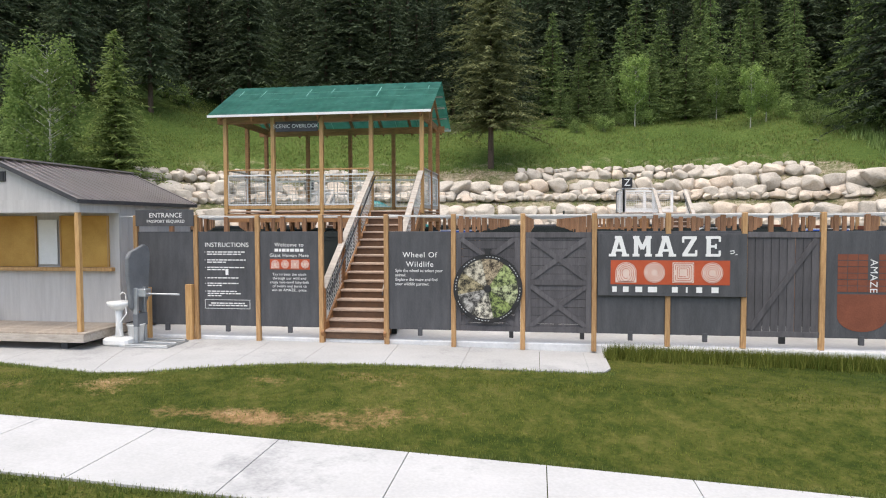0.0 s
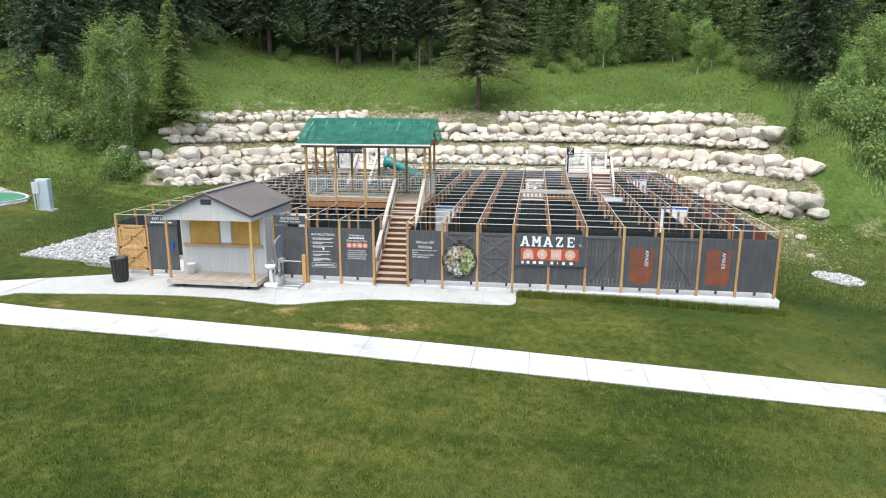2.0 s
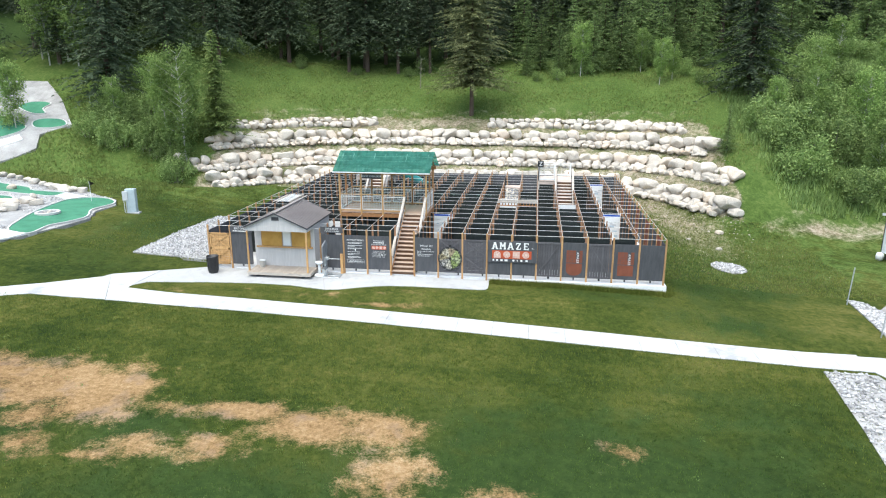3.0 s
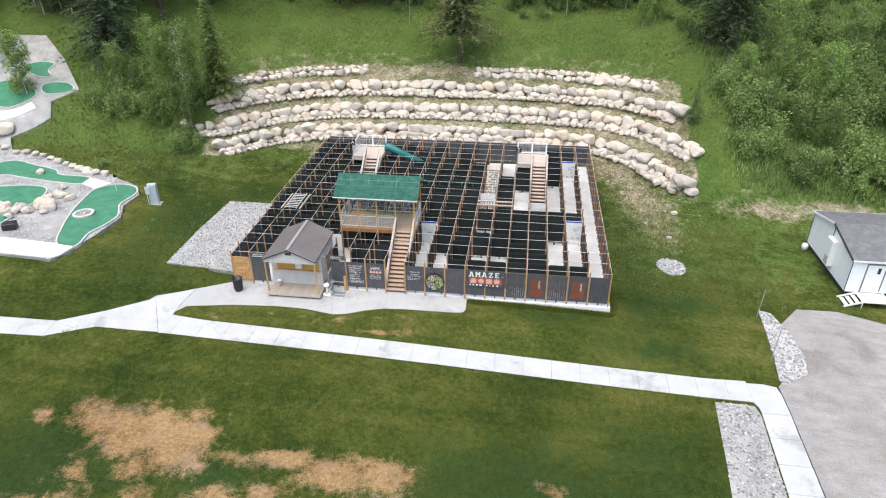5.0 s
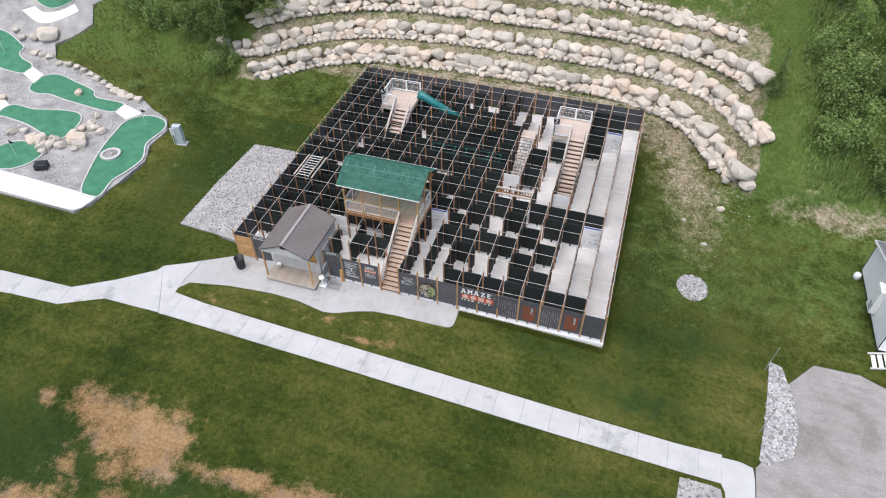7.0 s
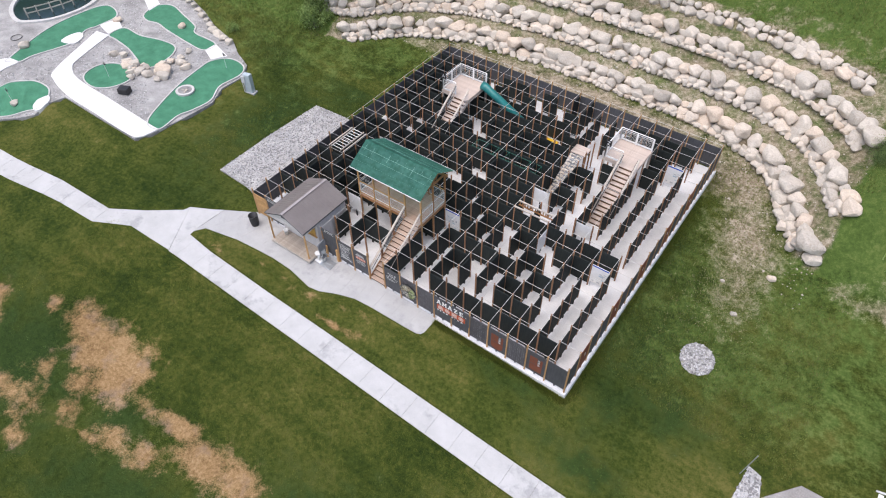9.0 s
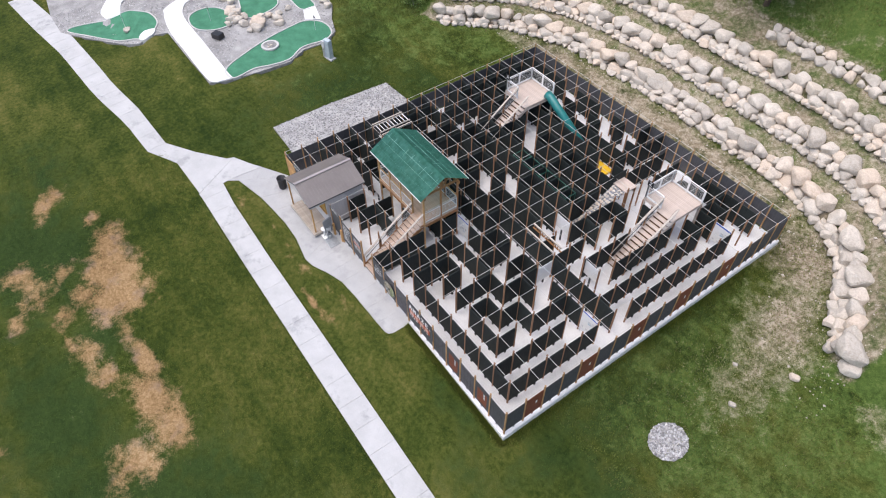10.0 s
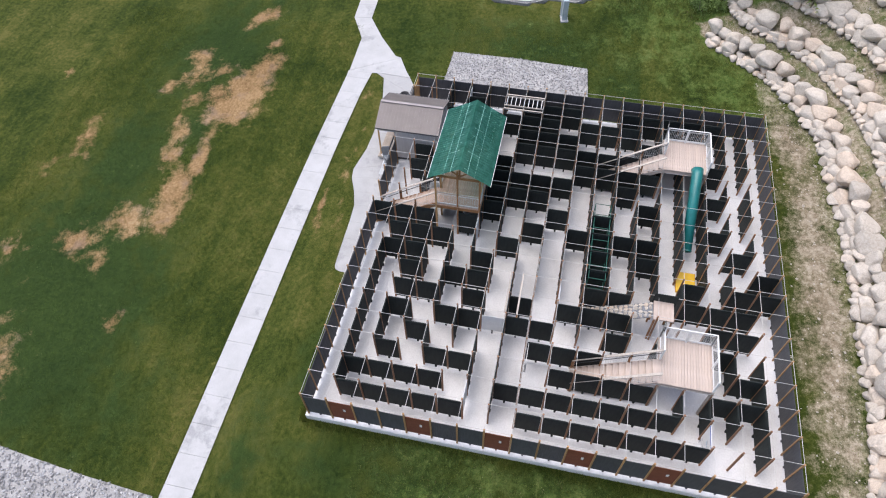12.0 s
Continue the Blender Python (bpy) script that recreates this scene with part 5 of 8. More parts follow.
def slab_letter(bm, ch, x, z, h, y, t=0.006):
    """A bold slab-serif capital built from strokes; returns its width."""
    w, s = h * 0.86, h * 0.2
    proud = iter(range(1, 40))
    def stroke(ax, az, cx, cz, th):
        k = t + 0.0007 * next(proud)
        beam(bm, (x + ax * w, y - k / 2, z + az * h), (x + cx * w, y - k / 2, z + cz * h), k, th)
    def serif(ax, az, l=0.34):
        bx(bm, x + ax * w - l * w / 2, y - t - 0.0007 * next(proud), z + az * h - (s * 0.32), x + ax * w + l * w / 2, y, z + az * h + (s * 0.32))
    if ch == "A":
        stroke(0.16, 0.04, 0.46, 0.97, s)
        stroke(0.84, 0.04, 0.54, 0.97, s)
        stroke(0.28, 0.30, 0.72, 0.30, s * 0.6)
        serif(0.14, 0.06, 0.40)
        serif(0.86, 0.06, 0.40)
        serif(0.44, 0.94, 0.34)
    elif ch == "M":
        stroke(0.16, 0.04, 0.16, 0.97, s)
        stroke(0.84, 0.04, 0.84, 0.97, s)
        stroke(0.2, 0.95, 0.5, 0.36, s * 0.85)
        stroke(0.8, 0.95, 0.5, 0.36, s * 0.85)
        for a in (0.16, 0.84):
            serif(a, 0.06, 0.38)
            serif(a, 0.94, 0.34)
    elif ch == "Z":
        stroke(0.12, 0.92, 0.88, 0.92, s * 0.7)
        stroke(0.12, 0.08, 0.88, 0.08, s * 0.7)
        stroke(0.78, 0.92, 0.22, 0.08, s)
        stroke(0.15, 0.95, 0.15, 0.68, s * 0.5)
        stroke(0.86, 0.05, 0.86, 0.32, s * 0.5)
    elif ch == "E":
        stroke(0.24, 0.04, 0.24, 0.97, s)
        for a in (0.07, 0.93):
            stroke(0.08, a, 0.86, a, s * 0.65)
        stroke(0.24, 0.5, 0.64, 0.5, s * 0.55)
        stroke(0.83, 0.95, 0.83, 0.72, s * 0.5)
        stroke(0.83, 0.05, 0.83, 0.30, s * 0.5)
        stroke(0.62, 0.38, 0.62, 0.62, s * 0.4)
    return w


def slab_word(name, words, parent, h, m, gap=1.06, mat=None):
    """A word of slab capitals, one mesh a letter, in the panel's frame."""
    w = 0.86 * h * gap
    x = -w * len(words) / 2
    for ch in words:
        bm = bmesh.new()
        slab_letter(bm, ch, x, -h / 2, h, 0)
        part(name, bm, mat or M_WHITE, parent, m=m)
        x += w


board = thing("sign", 13 * B, -0.058, 0, label="large charcoal billboard with white slab letters and a rust band", category="sign")
quick("board", board, M_PANEL, (-B + 0.06, -0.02, 0.93, B + 0.03, 0.008, 2.06), chamfer=0.005)
slab_word("letter", "AMAZE", board, 0.37, pose(-0.01, -0.021, 1.835), 1.29)
text_mesh("n'", 0.16, M_WHITE, "lettering", board, pose(1.10, -0.022, 1.72, 90, 0, 0) @ pose(0, 0, 0, 0, 0, -80))
band = quick("band", board, M_ORANGE, (-1.02, -0.024, 1.14, 1.05, -0.0205, 1.58), label="rust orange band")
for k, kind in enumerate(KINDS):
    emblem(band, kind, -0.75 + 0.50 * k, 1.36, 0.185, -0.0245, M_PALEPINK, M_ORANGE)
for k, (a, c) in enumerate(((-0.99, -0.91), (-0.80, -0.70), (-0.58, -0.46), (-0.36, -0.20), (0.06, 0.16), (0.30, 0.33), (0.48, 0.58), (0.74, 0.86))):
    quick("name_bar", board, M_WHITE, (a, -0.024, 1.00, c, -0.0205, 1.10))


def barn_panel(k, cross, falling=False):
    """A framed board panel, with crossed braces or one diagonal."""
    door = thing("barn_door", (k + 0.5) * B, 0, 0, label="grey-stained board door with " + ("crossed braces" if cross else "a diagonal brace"), category="door", group="barn doors")
    w, z0, z1 = B - 0.1, 0.22, 2.09
    if cross:
        n = 12
        h = (z1 - z0) / n
        bm = bmesh.new()
        bx(bm, -w / 2, -0.008, 0.003, w / 2, 0.008, h - 0.003, chamfer=0.003)
        plank = mesh_of(bm, "plank", M_BARN)
        for q in range(n):
            piece("plank", plank, door, pose(0, random.uniform(-0.002, 0.002), z0 + q * h))
    else:
        n = 9
        h = w / n
        bm = bmesh.new()
        bx(bm, 0.004, -0.008, z0, h - 0.004, 0.008, z1, chamfer=0.003)
        plank = mesh_of(bm, "plank", M_BARN)
        for q in range(n):
            piece("plank", plank, door, pose(-w / 2 + q * h, random.uniform(-0.003, 0.003), 0))
    boards = [((-w / 2, z0 + 0.05), (w / 2, z0 + 0.05)), ((-w / 2, z1 - 0.05), (w / 2, z1 - 0.05))]
    if cross:
        boards += [((-w / 2 + 0.05, z0 + 0.1), (-w / 2 + 0.05, z1 - 0.1)), ((w / 2 - 0.05, z0 + 0.1), (w / 2 - 0.05, z1 - 0.1)), ((-w / 2 + 0.1, (z0 + z1) / 2), (w / 2 - 0.1, (z0 + z1) / 2))]
    for (ax, az), (cx, cz) in boards:
        bm = bmesh.new()
        beam(bm, (ax, -0.02, az), (cx, -0.02, cz), 0.022, 0.1, 0.003)
        part("frame_board", bm, M_BARN, door)
    mid = (z0 + z1) / 2
    runs = [((-w / 2 + 0.1, z0 + 0.12), (w / 2 - 0.1, mid - 0.07)), ((w / 2 - 0.1, z0 + 0.12), (-w / 2 + 0.1, mid - 0.07)), ((-w / 2 + 0.1, mid + 0.07), (w / 2 - 0.1, z1 - 0.12)), ((w / 2 - 0.1, mid + 0.07), (-w / 2 + 0.1, z1 - 0.12))] if cross else [((-w / 2 + 0.06, z1 - 0.12 if falling else z0 + 0.12), (w / 2 - 0.06, z0 + 0.12 if falling else z1 - 0.12))]
    for q, ((ax, az), (cx, cz)) in enumerate(runs):
        bm = bmesh.new()
        y = -0.018 - 0.004 * (q % 2)
        beam(bm, (ax, y, az), (cx, y, cz), 0.022, 0.09, 0.003)
        part("brace", bm, M_BARN, door)
    quick("foot", door, M_BLACK, (0.40 if cross else -0.05, -0.03, 0.1, 0.48 if cross else 0.05, 0.03, z0 + 0.04))
    return door


barn_panel(10, True)
barn_panel(11, True)
barn_panel(14, False)
barn_panel(16, False, True)


def emblem_panel(k, rounded):
    p = sign_panel(k, "panel", "charcoal panel with a faded russet emblem and white letters")
    bm = bmesh.new()
    if rounded:
        n = 16
        ring = [(-0.41, 1.0), (-0.41, 0.74)] + [(-0.41 * math.cos(a / n * math.pi), 0.62 - 0.28 * math.sin(a / n * math.pi)) for a in range(n + 1)] + [(0.41, 0.74), (0.41, 1.0)]
        vs = [bm.verts.new((x, FY - 0.003, z)) for x, z in ring]
        bm.faces.new(vs[::-1])
        z_lo = 1.04
    else:
        bx(bm, -0.40, FY - 0.003, 0.42, 0.40, FY, 1.0)
        z_lo = 1.04
    e = part("russet_print", bm, M_BROWNP, p, "russet painted shape")
    bm = bmesh.new()
    for c in range(5):
        for r in range(6):
            if (c, r) in ((3, 3), (3, 4), (3, 5), (3, 2)):
                continue
            bx(bm, -0.41 + c * 0.166, FY - 0.003, z_lo + r * 0.112, -0.41 + c * 0.166 + 0.156, FY, z_lo + r * 0.112 + 0.1)
    part("russet_grid", bm, M_BROWNP, e)
    text_mesh("AMAZE", 0.17, M_WHITE, "lettering", p, pose(0.17, FY - 0.004, 1.32, 90) @ pose(0, 0, 0, 0, 0, -90), gap=1.1)


emblem_panel(15, True)
emblem_panel(17, False)

# prize wheel on the barn door
wheel = thing("prize_wheel", 10.5 * B, -0.075, 1.03, label="round prize wheel with a mottled picture face and black rim", category="wheel")
bm = bmesh.new()
bmesh.ops.create_cone(bm, cap_ends=True, segments=64, radius1=0.65, radius2=0.65, depth=0.05, matrix=pose(0, 0, 0, 90))
part("rim_disc", bm, M_BLACK, wheel)
M_SECTORS = [print_material(a, c) for a, c in (
    ((0.01, 0.02, 0.005), (0.42, 0.50, 0.20)), ((0.02, 0.012, 0.006), (0.50, 0.40, 0.26)), ((0.012, 0.012, 0.01), (0.62, 0.57, 0.44)), ((0.01, 0.008, 0.004), (0.40, 0.34, 0.20)),
    ((0.03, 0.03, 0.03), (0.50, 0.48, 0.44)), ((0.02, 0.018, 0.014), (0.70, 0.66, 0.54)), ((0.005, 0.01, 0.004), (0.30, 0.38, 0.12)), ((0.008, 0.01, 0.006), (0.50, 0.55, 0.30)))]
for k in range(8):
    bm = bmesh.new()
    a0 = k * math.pi / 4 + 0.2
    ring = [(0, 0)] + [(0.565 * math.cos(a0 + q * math.pi / 32), 0.565 * math.sin(a0 + q * math.pi / 32)) for q in range(9)]
    vs = [bm.verts.new((x, -0.0275, z)) for x, z in ring]
    bm.faces.new(vs)
    bmesh.ops.recalc_face_normals(bm, faces=bm.faces)
    part("sector", bm, M_SECTORS[k], wheel)
    for q in range(2, 7):
        a = a0 + q * math.pi / 32
        bm = bmesh.new()
        beam(bm, (0.605 * math.cos(a), -0.027, 0.605 * math.sin(a)), (0.605 * math.cos(a + 0.05), -0.027, 0.605 * math.sin(a + 0.05)), 0.004, 0.012)
        part("rim_caption", bm, M_GREYPL, wheel)
bm = bmesh.new()
bmesh.ops.create_cone(bm, cap_ends=True, segments=20, radius1=0.08, radius2=0.06, depth=0.05, matrix=pose(0, -0.04, 0, 90))
part("hub", bm, M_BLACK, wheel)
bm = bmesh.new()
bx(bm, -0.05, -0.05, 0.63, 0.05, 0.0, 0.72)
bx(bm, -0.075, -0.05, 0.72, 0.075, 0.0, 0.76)
part("pointer", bm, M_BLACK, wheel)

# boards over the gates
sg = thing("sign", 5.5 * B, -0.06, 0, label="charcoal entrance board above the gate", category="sign")
quick("board", sg, M_PANEL, (-0.62, -0.012, 2.22, 0.64, 0.012, 2.55), chamfer=0.004)
text_mesh("ENTRANCE", 0.135, M_WHITE, "lettering", sg, pose(0.04, -0.013, 2.435, 90), gap=1.05)
text_mesh("PASSPORT REQUIRED", 0.082, M_WHITE, "lettering", sg, pose(0.04, -0.013, 2.315, 90), gap=1.05)
sg = thing("sign", 1.5 * B, -0.06, 0, label="charcoal exit board above the fence", category="sign")
quick("board", sg, M_PANEL, (-0.62, -0.012, 2.06, 0.66, 0.012, 2.40), chamfer=0.004)
text_mesh("EXIT ONLY", 0.15, M_WHITE, "lettering", sg, pose(0.0, -0.013, 2.28, 90))
bars(sg, M_WHITE, -0.45, -0.013, 2.12, (0.9,), 0.05, 0.1)

# cedar gate by the west corner
gate = thing("gate", 0.5 * B, -0.01, 0, label="golden cedar gate with crossed braces", category="gate")
bm = bmesh.new()
bx(bm, -0.58, -0.01, 0.003, 0.58, 0.01, 0.147, chamfer=0.003)
plank = mesh_of(bm, "plank", M_GOLDWOOD)
for q in range(12):
    piece("plank", plank, gate, pose(0, 0, 0.18 + 0.152 * q))
for (ax, az), (cx, cz) in (((-0.58, 0.23), (0.58, 0.23)), ((-0.58, 1.95), (0.58, 1.95)), ((-0.58, 1.09), (0.58, 1.09)), ((-0.53, 0.2), (-0.53, 1.98)), ((0.53, 0.2), (0.53, 1.98))):
    bm = bmesh.new()
    beam(bm, (ax, -0.022, az), (cx, -0.022, cz), 0.024, 0.1, 0.003)
    part("frame_board", bm, M_GOLDWOOD, gate)
for (ax, az), (cx, cz) in (((-0.48, 0.28), (0.48, 1.04)), ((0.48, 0.28), (-0.48, 1.04)), ((-0.48, 1.14), (0.48, 1.9)), ((0.48, 1.14), (-0.48, 1.9))):
    bm = bmesh.new()
    beam(bm, (ax, -0.035, az), (cx, -0.035, cz), 0.02, 0.09, 0.003)
    part("brace", bm, M_GOLDWOOD, gate)
handle = quick("handle", sign_panel(1, "panel", ""), M_BLUE, (0.32, -0.05, 1.05, 0.44, -0.012, 1.40), chamfer=0.02, label="blue plastic pull")


# ---- forecourt things ----
def lathe(bm, prof, n=20, x=0, y=0):
    """A turned shape from (radius, height) pairs."""
    rings = []
    for r, z in prof:
        rings.append([bm.verts.new((x + r * math.cos(6.2832 * k / n), y + r * math.sin(6.2832 * k / n), z)) for k in range(n)])
    for a, c in zip(rings, rings[1:]):
        for k in range(n):
            q = (k + 1) % n
            bm.faces.new((a[k], a[q], c[q], c[k]))
    bm.faces.new(rings[0][::-1])
    bm.faces.new(rings[-1])


PAD = lambda x, y: ground_z(x, y) + 0.022
can = thing("trash_can", 0.62, -0.95, PAD(0.62, -0.95), label="ribbed black plastic trash can with an open top", category="trash can")
bm = bmesh.new()
lathe(bm, [(0.24, 0), (0.27, 0.1), (0.31, 0.88), (0.335, 0.9), (0.335, 0.96), (0.30, 0.96), (0.27, 0.3), (0.05, 0.28)], 24)
part("bin", bm, M_BLACK, can, smooth=True)
for k in range(12):
    a = 6.2832 * k / 12
    bm = bmesh.new()
    beam(bm, (0.275 * math.cos(a), 0.275 * math.sin(a), 0.12), (0.312 * math.cos(a), 0.312 * math.sin(a), 0.86), 0.02, 0.02)
    part("rib", bm, M_BLACK, can)
bucket = thing("bucket", 3.3, -0.45, 0.25, label="white plastic bucket standing on the porch", category="bucket")
bm = bmesh.new()
lathe(bm, [(0.13, 0), (0.155, 0.36), (0.17, 0.365), (0.17, 0.39), (0.145, 0.39), (0.12, 0.05)], 20)
part("pail", bm, M_WHITE, bucket, smooth=True)
bm = bmesh.new()
for k in range(8):
    a, c = math.pi * k / 8, math.pi * (k + 1) / 8
    rod(bm, (0.17 * math.cos(a), -0.02 - 0.10 * math.sin(a), 0.36 - 0.16 * math.sin(a)), (0.17 * math.cos(c), -0.02 - 0.10 * math.sin(c), 0.36 - 0.16 * math.sin(c)), 0.004, 5)
part("bail", bm, M_STEEL, bucket)

wash = thing("hand_wash_stand", 6.68, -0.82, PAD(6.68, -0.8), label="white portable hand-washing stand with a basin", category="wash stand")
bm = bmesh.new()
bx(bm, -0.26, -0.17, 0, 0.26, 0.17, 0.16, chamfer=0.04)
part("base_tank", bm, M_WHITE, wash)
bm = bmesh.new()
lathe(bm, [(0.075, 0.16), (0.06, 0.4), (0.07, 0.70)], 14)
part("pedestal", bm, M_WHITE, wash, smooth=True)
bm = bmesh.new()
lathe(bm, [(0.08, 0.68), (0.19, 0.77), (0.21, 0.84), (0.19, 0.84), (0.06, 0.76)], 20)
part("basin", bm, M_WHITE, wash, smooth=True)
bm = bmesh.new()
pts = [(0.1, 0.08, 0.82), (0.1, 0.08, 0.98), (0.06, 0.05, 1.02), (0.02, 0.02, 0.98)]
for a, c in zip(pts, pts[1:]):
    rod(bm, a, c, 0.011, 7)
part("tap", bm, M_WHITE, wash)
bm = bmesh.new()
pts = [(0.14, 0.0, 0.79), (0.2, -0.06, 0.62), (0.05, -0.1, 0.40), (0.12, -0.12, 0.2)]
for a, c in zip(pts, pts[1:]):
    rod(bm, a, c, 0.012, 6)
part("hose", bm, M_WHITE, wash)
pail = thing("bucket", 6.9, -0.62, PAD(6.9, -0.6), label="white plastic bucket beside the wash stand", category="bucket")
bm = bmesh.new()
lathe(bm, [(0.13, 0), (0.155, 0.36), (0.17, 0.365), (0.17, 0.39), (0.145, 0.39), (0.12, 0.05)], 20)
part("pail", bm, M_WHITE, pail, smooth=True)

ts = thing("turnstile", 7.25, -0.62, PAD(7.25, -0.6), label="grey turnstile with a rounded plastic shield and one steel arm", category="turnstile")
quick("base_plate", ts, M_STEEL, (-0.45, -0.40, 0, 0.55, 0.36, 0.03), chamfer=0.008)
bm = bmesh.new()
for y in (-0.34, -0.02, 0.30):
    bx(bm, -0.35, y - 0.04, 0.03, 0.52, y + 0.04, 0.055, chamfer=0.008)
part("tread_rail", bm, M_STEEL, ts)
for y in (-0.12, 0.14):
    quick("upright", ts, M_STEEL, (-0.30, y - 0.035, 0.03, -0.22, y + 0.035, 1.10), chamfer=0.008)
quick("cross_plate", ts, M_SLATE, (-0.31, -0.16, 0.35, -0.21, 0.18, 0.60), chamfer=0.01)
bm = bmesh.new()
ring = []
for y, z in ((-0.22, 0.72), (-0.10, 0.62), (0.14, 0.66), (0.26, 0.86), (0.34, 1.74), (0.30, 1.88), (0.20, 1.93), (-0.22, 1.79), (-0.30, 1.69), (-0.30, 1.4)):
    ring.append((y, z))
fr = [bm.verts.new((-0.36, y, z)) for y, z in ring]
rr = [bm.verts.new((-0.27, y, z)) for y, z in ring]
bm.faces.new(fr[::-1])
bm.faces.new(rr)
for k in range(len(ring)):
    q = (k + 1) % len(ring)
    bm.faces.new((fr[k], fr[q], rr[q], rr[k]))
bmesh.ops.recalc_face_normals(bm, faces=bm.faces)
bmesh.ops.bevel(bm, geom=bm.edges[:], offset=0.012, segments=2, affect="EDGES")
part("shield", bm, M_SLATE, ts, "slate grey rounded plastic shield", m=pose(0.0, 0, 0, 0, 0, -4))
quick("arm_hub", ts, M_STEEL, (-0.30, -0.1, 0.92, -0.08, 0.12, 1.08), chamfer=0.02)
bm = bmesh.new()
rod(bm, (-0.1, 0.0, 0.98), (0.56, 0.02, 0.97), 0.018, 10)
part("arm", bm, M_STEEL, ts)
for x in (0.62, -0.62):
    quick("jamb_post", sign_panel(5, "panel", "") if x > 0 else ts, M_GOLDWOOD, (0.46, -0.12, -0.1, 0.60, -0.02, 1.05) if x > 0 else (-0.46, 0.42, -0.02, -0.34, 0.54, 1.05), chamfer=0.006)


# ---- inside the maze ----
def tube_slide():
    s = thing("slide", label="teal moulded plastic tube slide running down from a platform", category="slide")
    line = [(5 * B - 0.02, 18.95, 3.02), (5 * B + 0.35, 18.95, 2.95), (7.4, 18.93, 2.72), (11.2, 18.8, 0.95)]
    n = 20
    bm = bmesh.new()
    rings = []
    for k, p in enumerate(line):
        d = (Vector(line[min(k + 1, 3)]) - Vector(line[max(k - 1, 0)])).normalized()
        side = d.cross(Vector((0, 0, 1))).normalized()
        up = side.cross(d)
        r = 0.36 - 0.02 * k
        rings.append([bm.verts.new(Vector(p) + side * r * math.cos(6.2832 * q / n) + up * r * math.sin(6.2832 * q / n)) for q in range(n)])
    for a, c in zip(rings, rings[1:]):
        for q in range(n):
            bm.faces.new((a[q], a[(q + 1) % n], c[(q + 1) % n], c[q]))
    bmesh.ops.recalc_face_normals(bm, faces=bm.faces[:])
    bmesh.ops.solidify(bm, geom=bm.faces[:], thickness=0.015)
    part("tube", bm, M_TEALPL, s, smooth=True)
    bm = bmesh.new()
    rod(bm, (11.17, 18.8, 0.965), (11.22, 18.8, 0.94), 0.315, n)
    bmesh.ops.delete(bm, geom=[f for f in bm.faces if len(f.verts) > 4], context="FACES_ONLY")
    part("rim", bm, M_TEALPL, s)
    for x, z in ((8.4, 2.1), (10.4, 1.05)):
        bm = bmesh.new()
        rod(bm, (x, 18.95, 0), (x, 18.95, z), 0.04, 8)
        part("support", bm, M_STEEL, s)


tube_slide()


def landing_mat():
    """A thick foam mat at the foot of the slide, in a stitched cover with side handles."""
    x0, x1, y0, y1 = 9.32 * B, 10.4 * B, 14.08 * B, 14.92 * B
    s = thing("landing_mat", (x0 + x1) / 2, (y0 + y1) / 2, 0, label="bright yellow padded landing mat on the maze floor", category="mat")
    w, d = (x1 - x0) / 2, (y1 - y0) / 2
    bm = bmesh.new()
    bx(bm, -w, -d, 0.0, w, d, 0.2, chamfer=0.035)
    part("cover", bm, M_YELPL, s)
    bm = bmesh.new()
    for a, c in (((-w, -d), (w, -d)), ((w, -d), (w, d)), ((w, d), (-w, d)), ((-w, d), (-w, -d))):
        rod(bm, (*a, 0.165), (*c, 0.165), 0.008, 6)
    part("piping", bm, M_ORANGE, s, "orange edge piping")
    for y in (-d - 0.012, d + 0.012):
        bm = bmesh.new()
        beam(bm, (-0.12, y, 0.1), (0.12, y, 0.1), 0.012, 0.035)
        part("handle", bm, M_BLACK, s, "black webbing handle")


landing_mat()


def monkey_bars():
    s = thing("horizontal_ladder", label="pale wooden horizontal ladder laid across the maze top", category="ladder")
    for x in (1.45, 2.35):
        bm = bmesh.new()
        beam(bm, (x, 5 * B, 2.56), (x, 7 * B, 2.56), 0.05, 0.10, 0.006)
        part("side_rail", bm, M_RAILWOOD, s)
    for k in range(9):
        bm = bmesh.new()
        y = 5 * B + 0.15 + k * 0.29
        rod(bm, (1.45, y, 2.56), (2.35, y, 2.56), 0.022, 8)
        part("rung", bm, M_WHITE, s)
    for x in (1.2, 2.6):
        bm = bmesh.new()
        beam(bm, (x, 5 * B, 2.53), (x, 7 * B, 2.53), 0.09, 0.04, 0.006)
        part("bearer", bm, M_RAILWOOD, s)


monkey_bars()


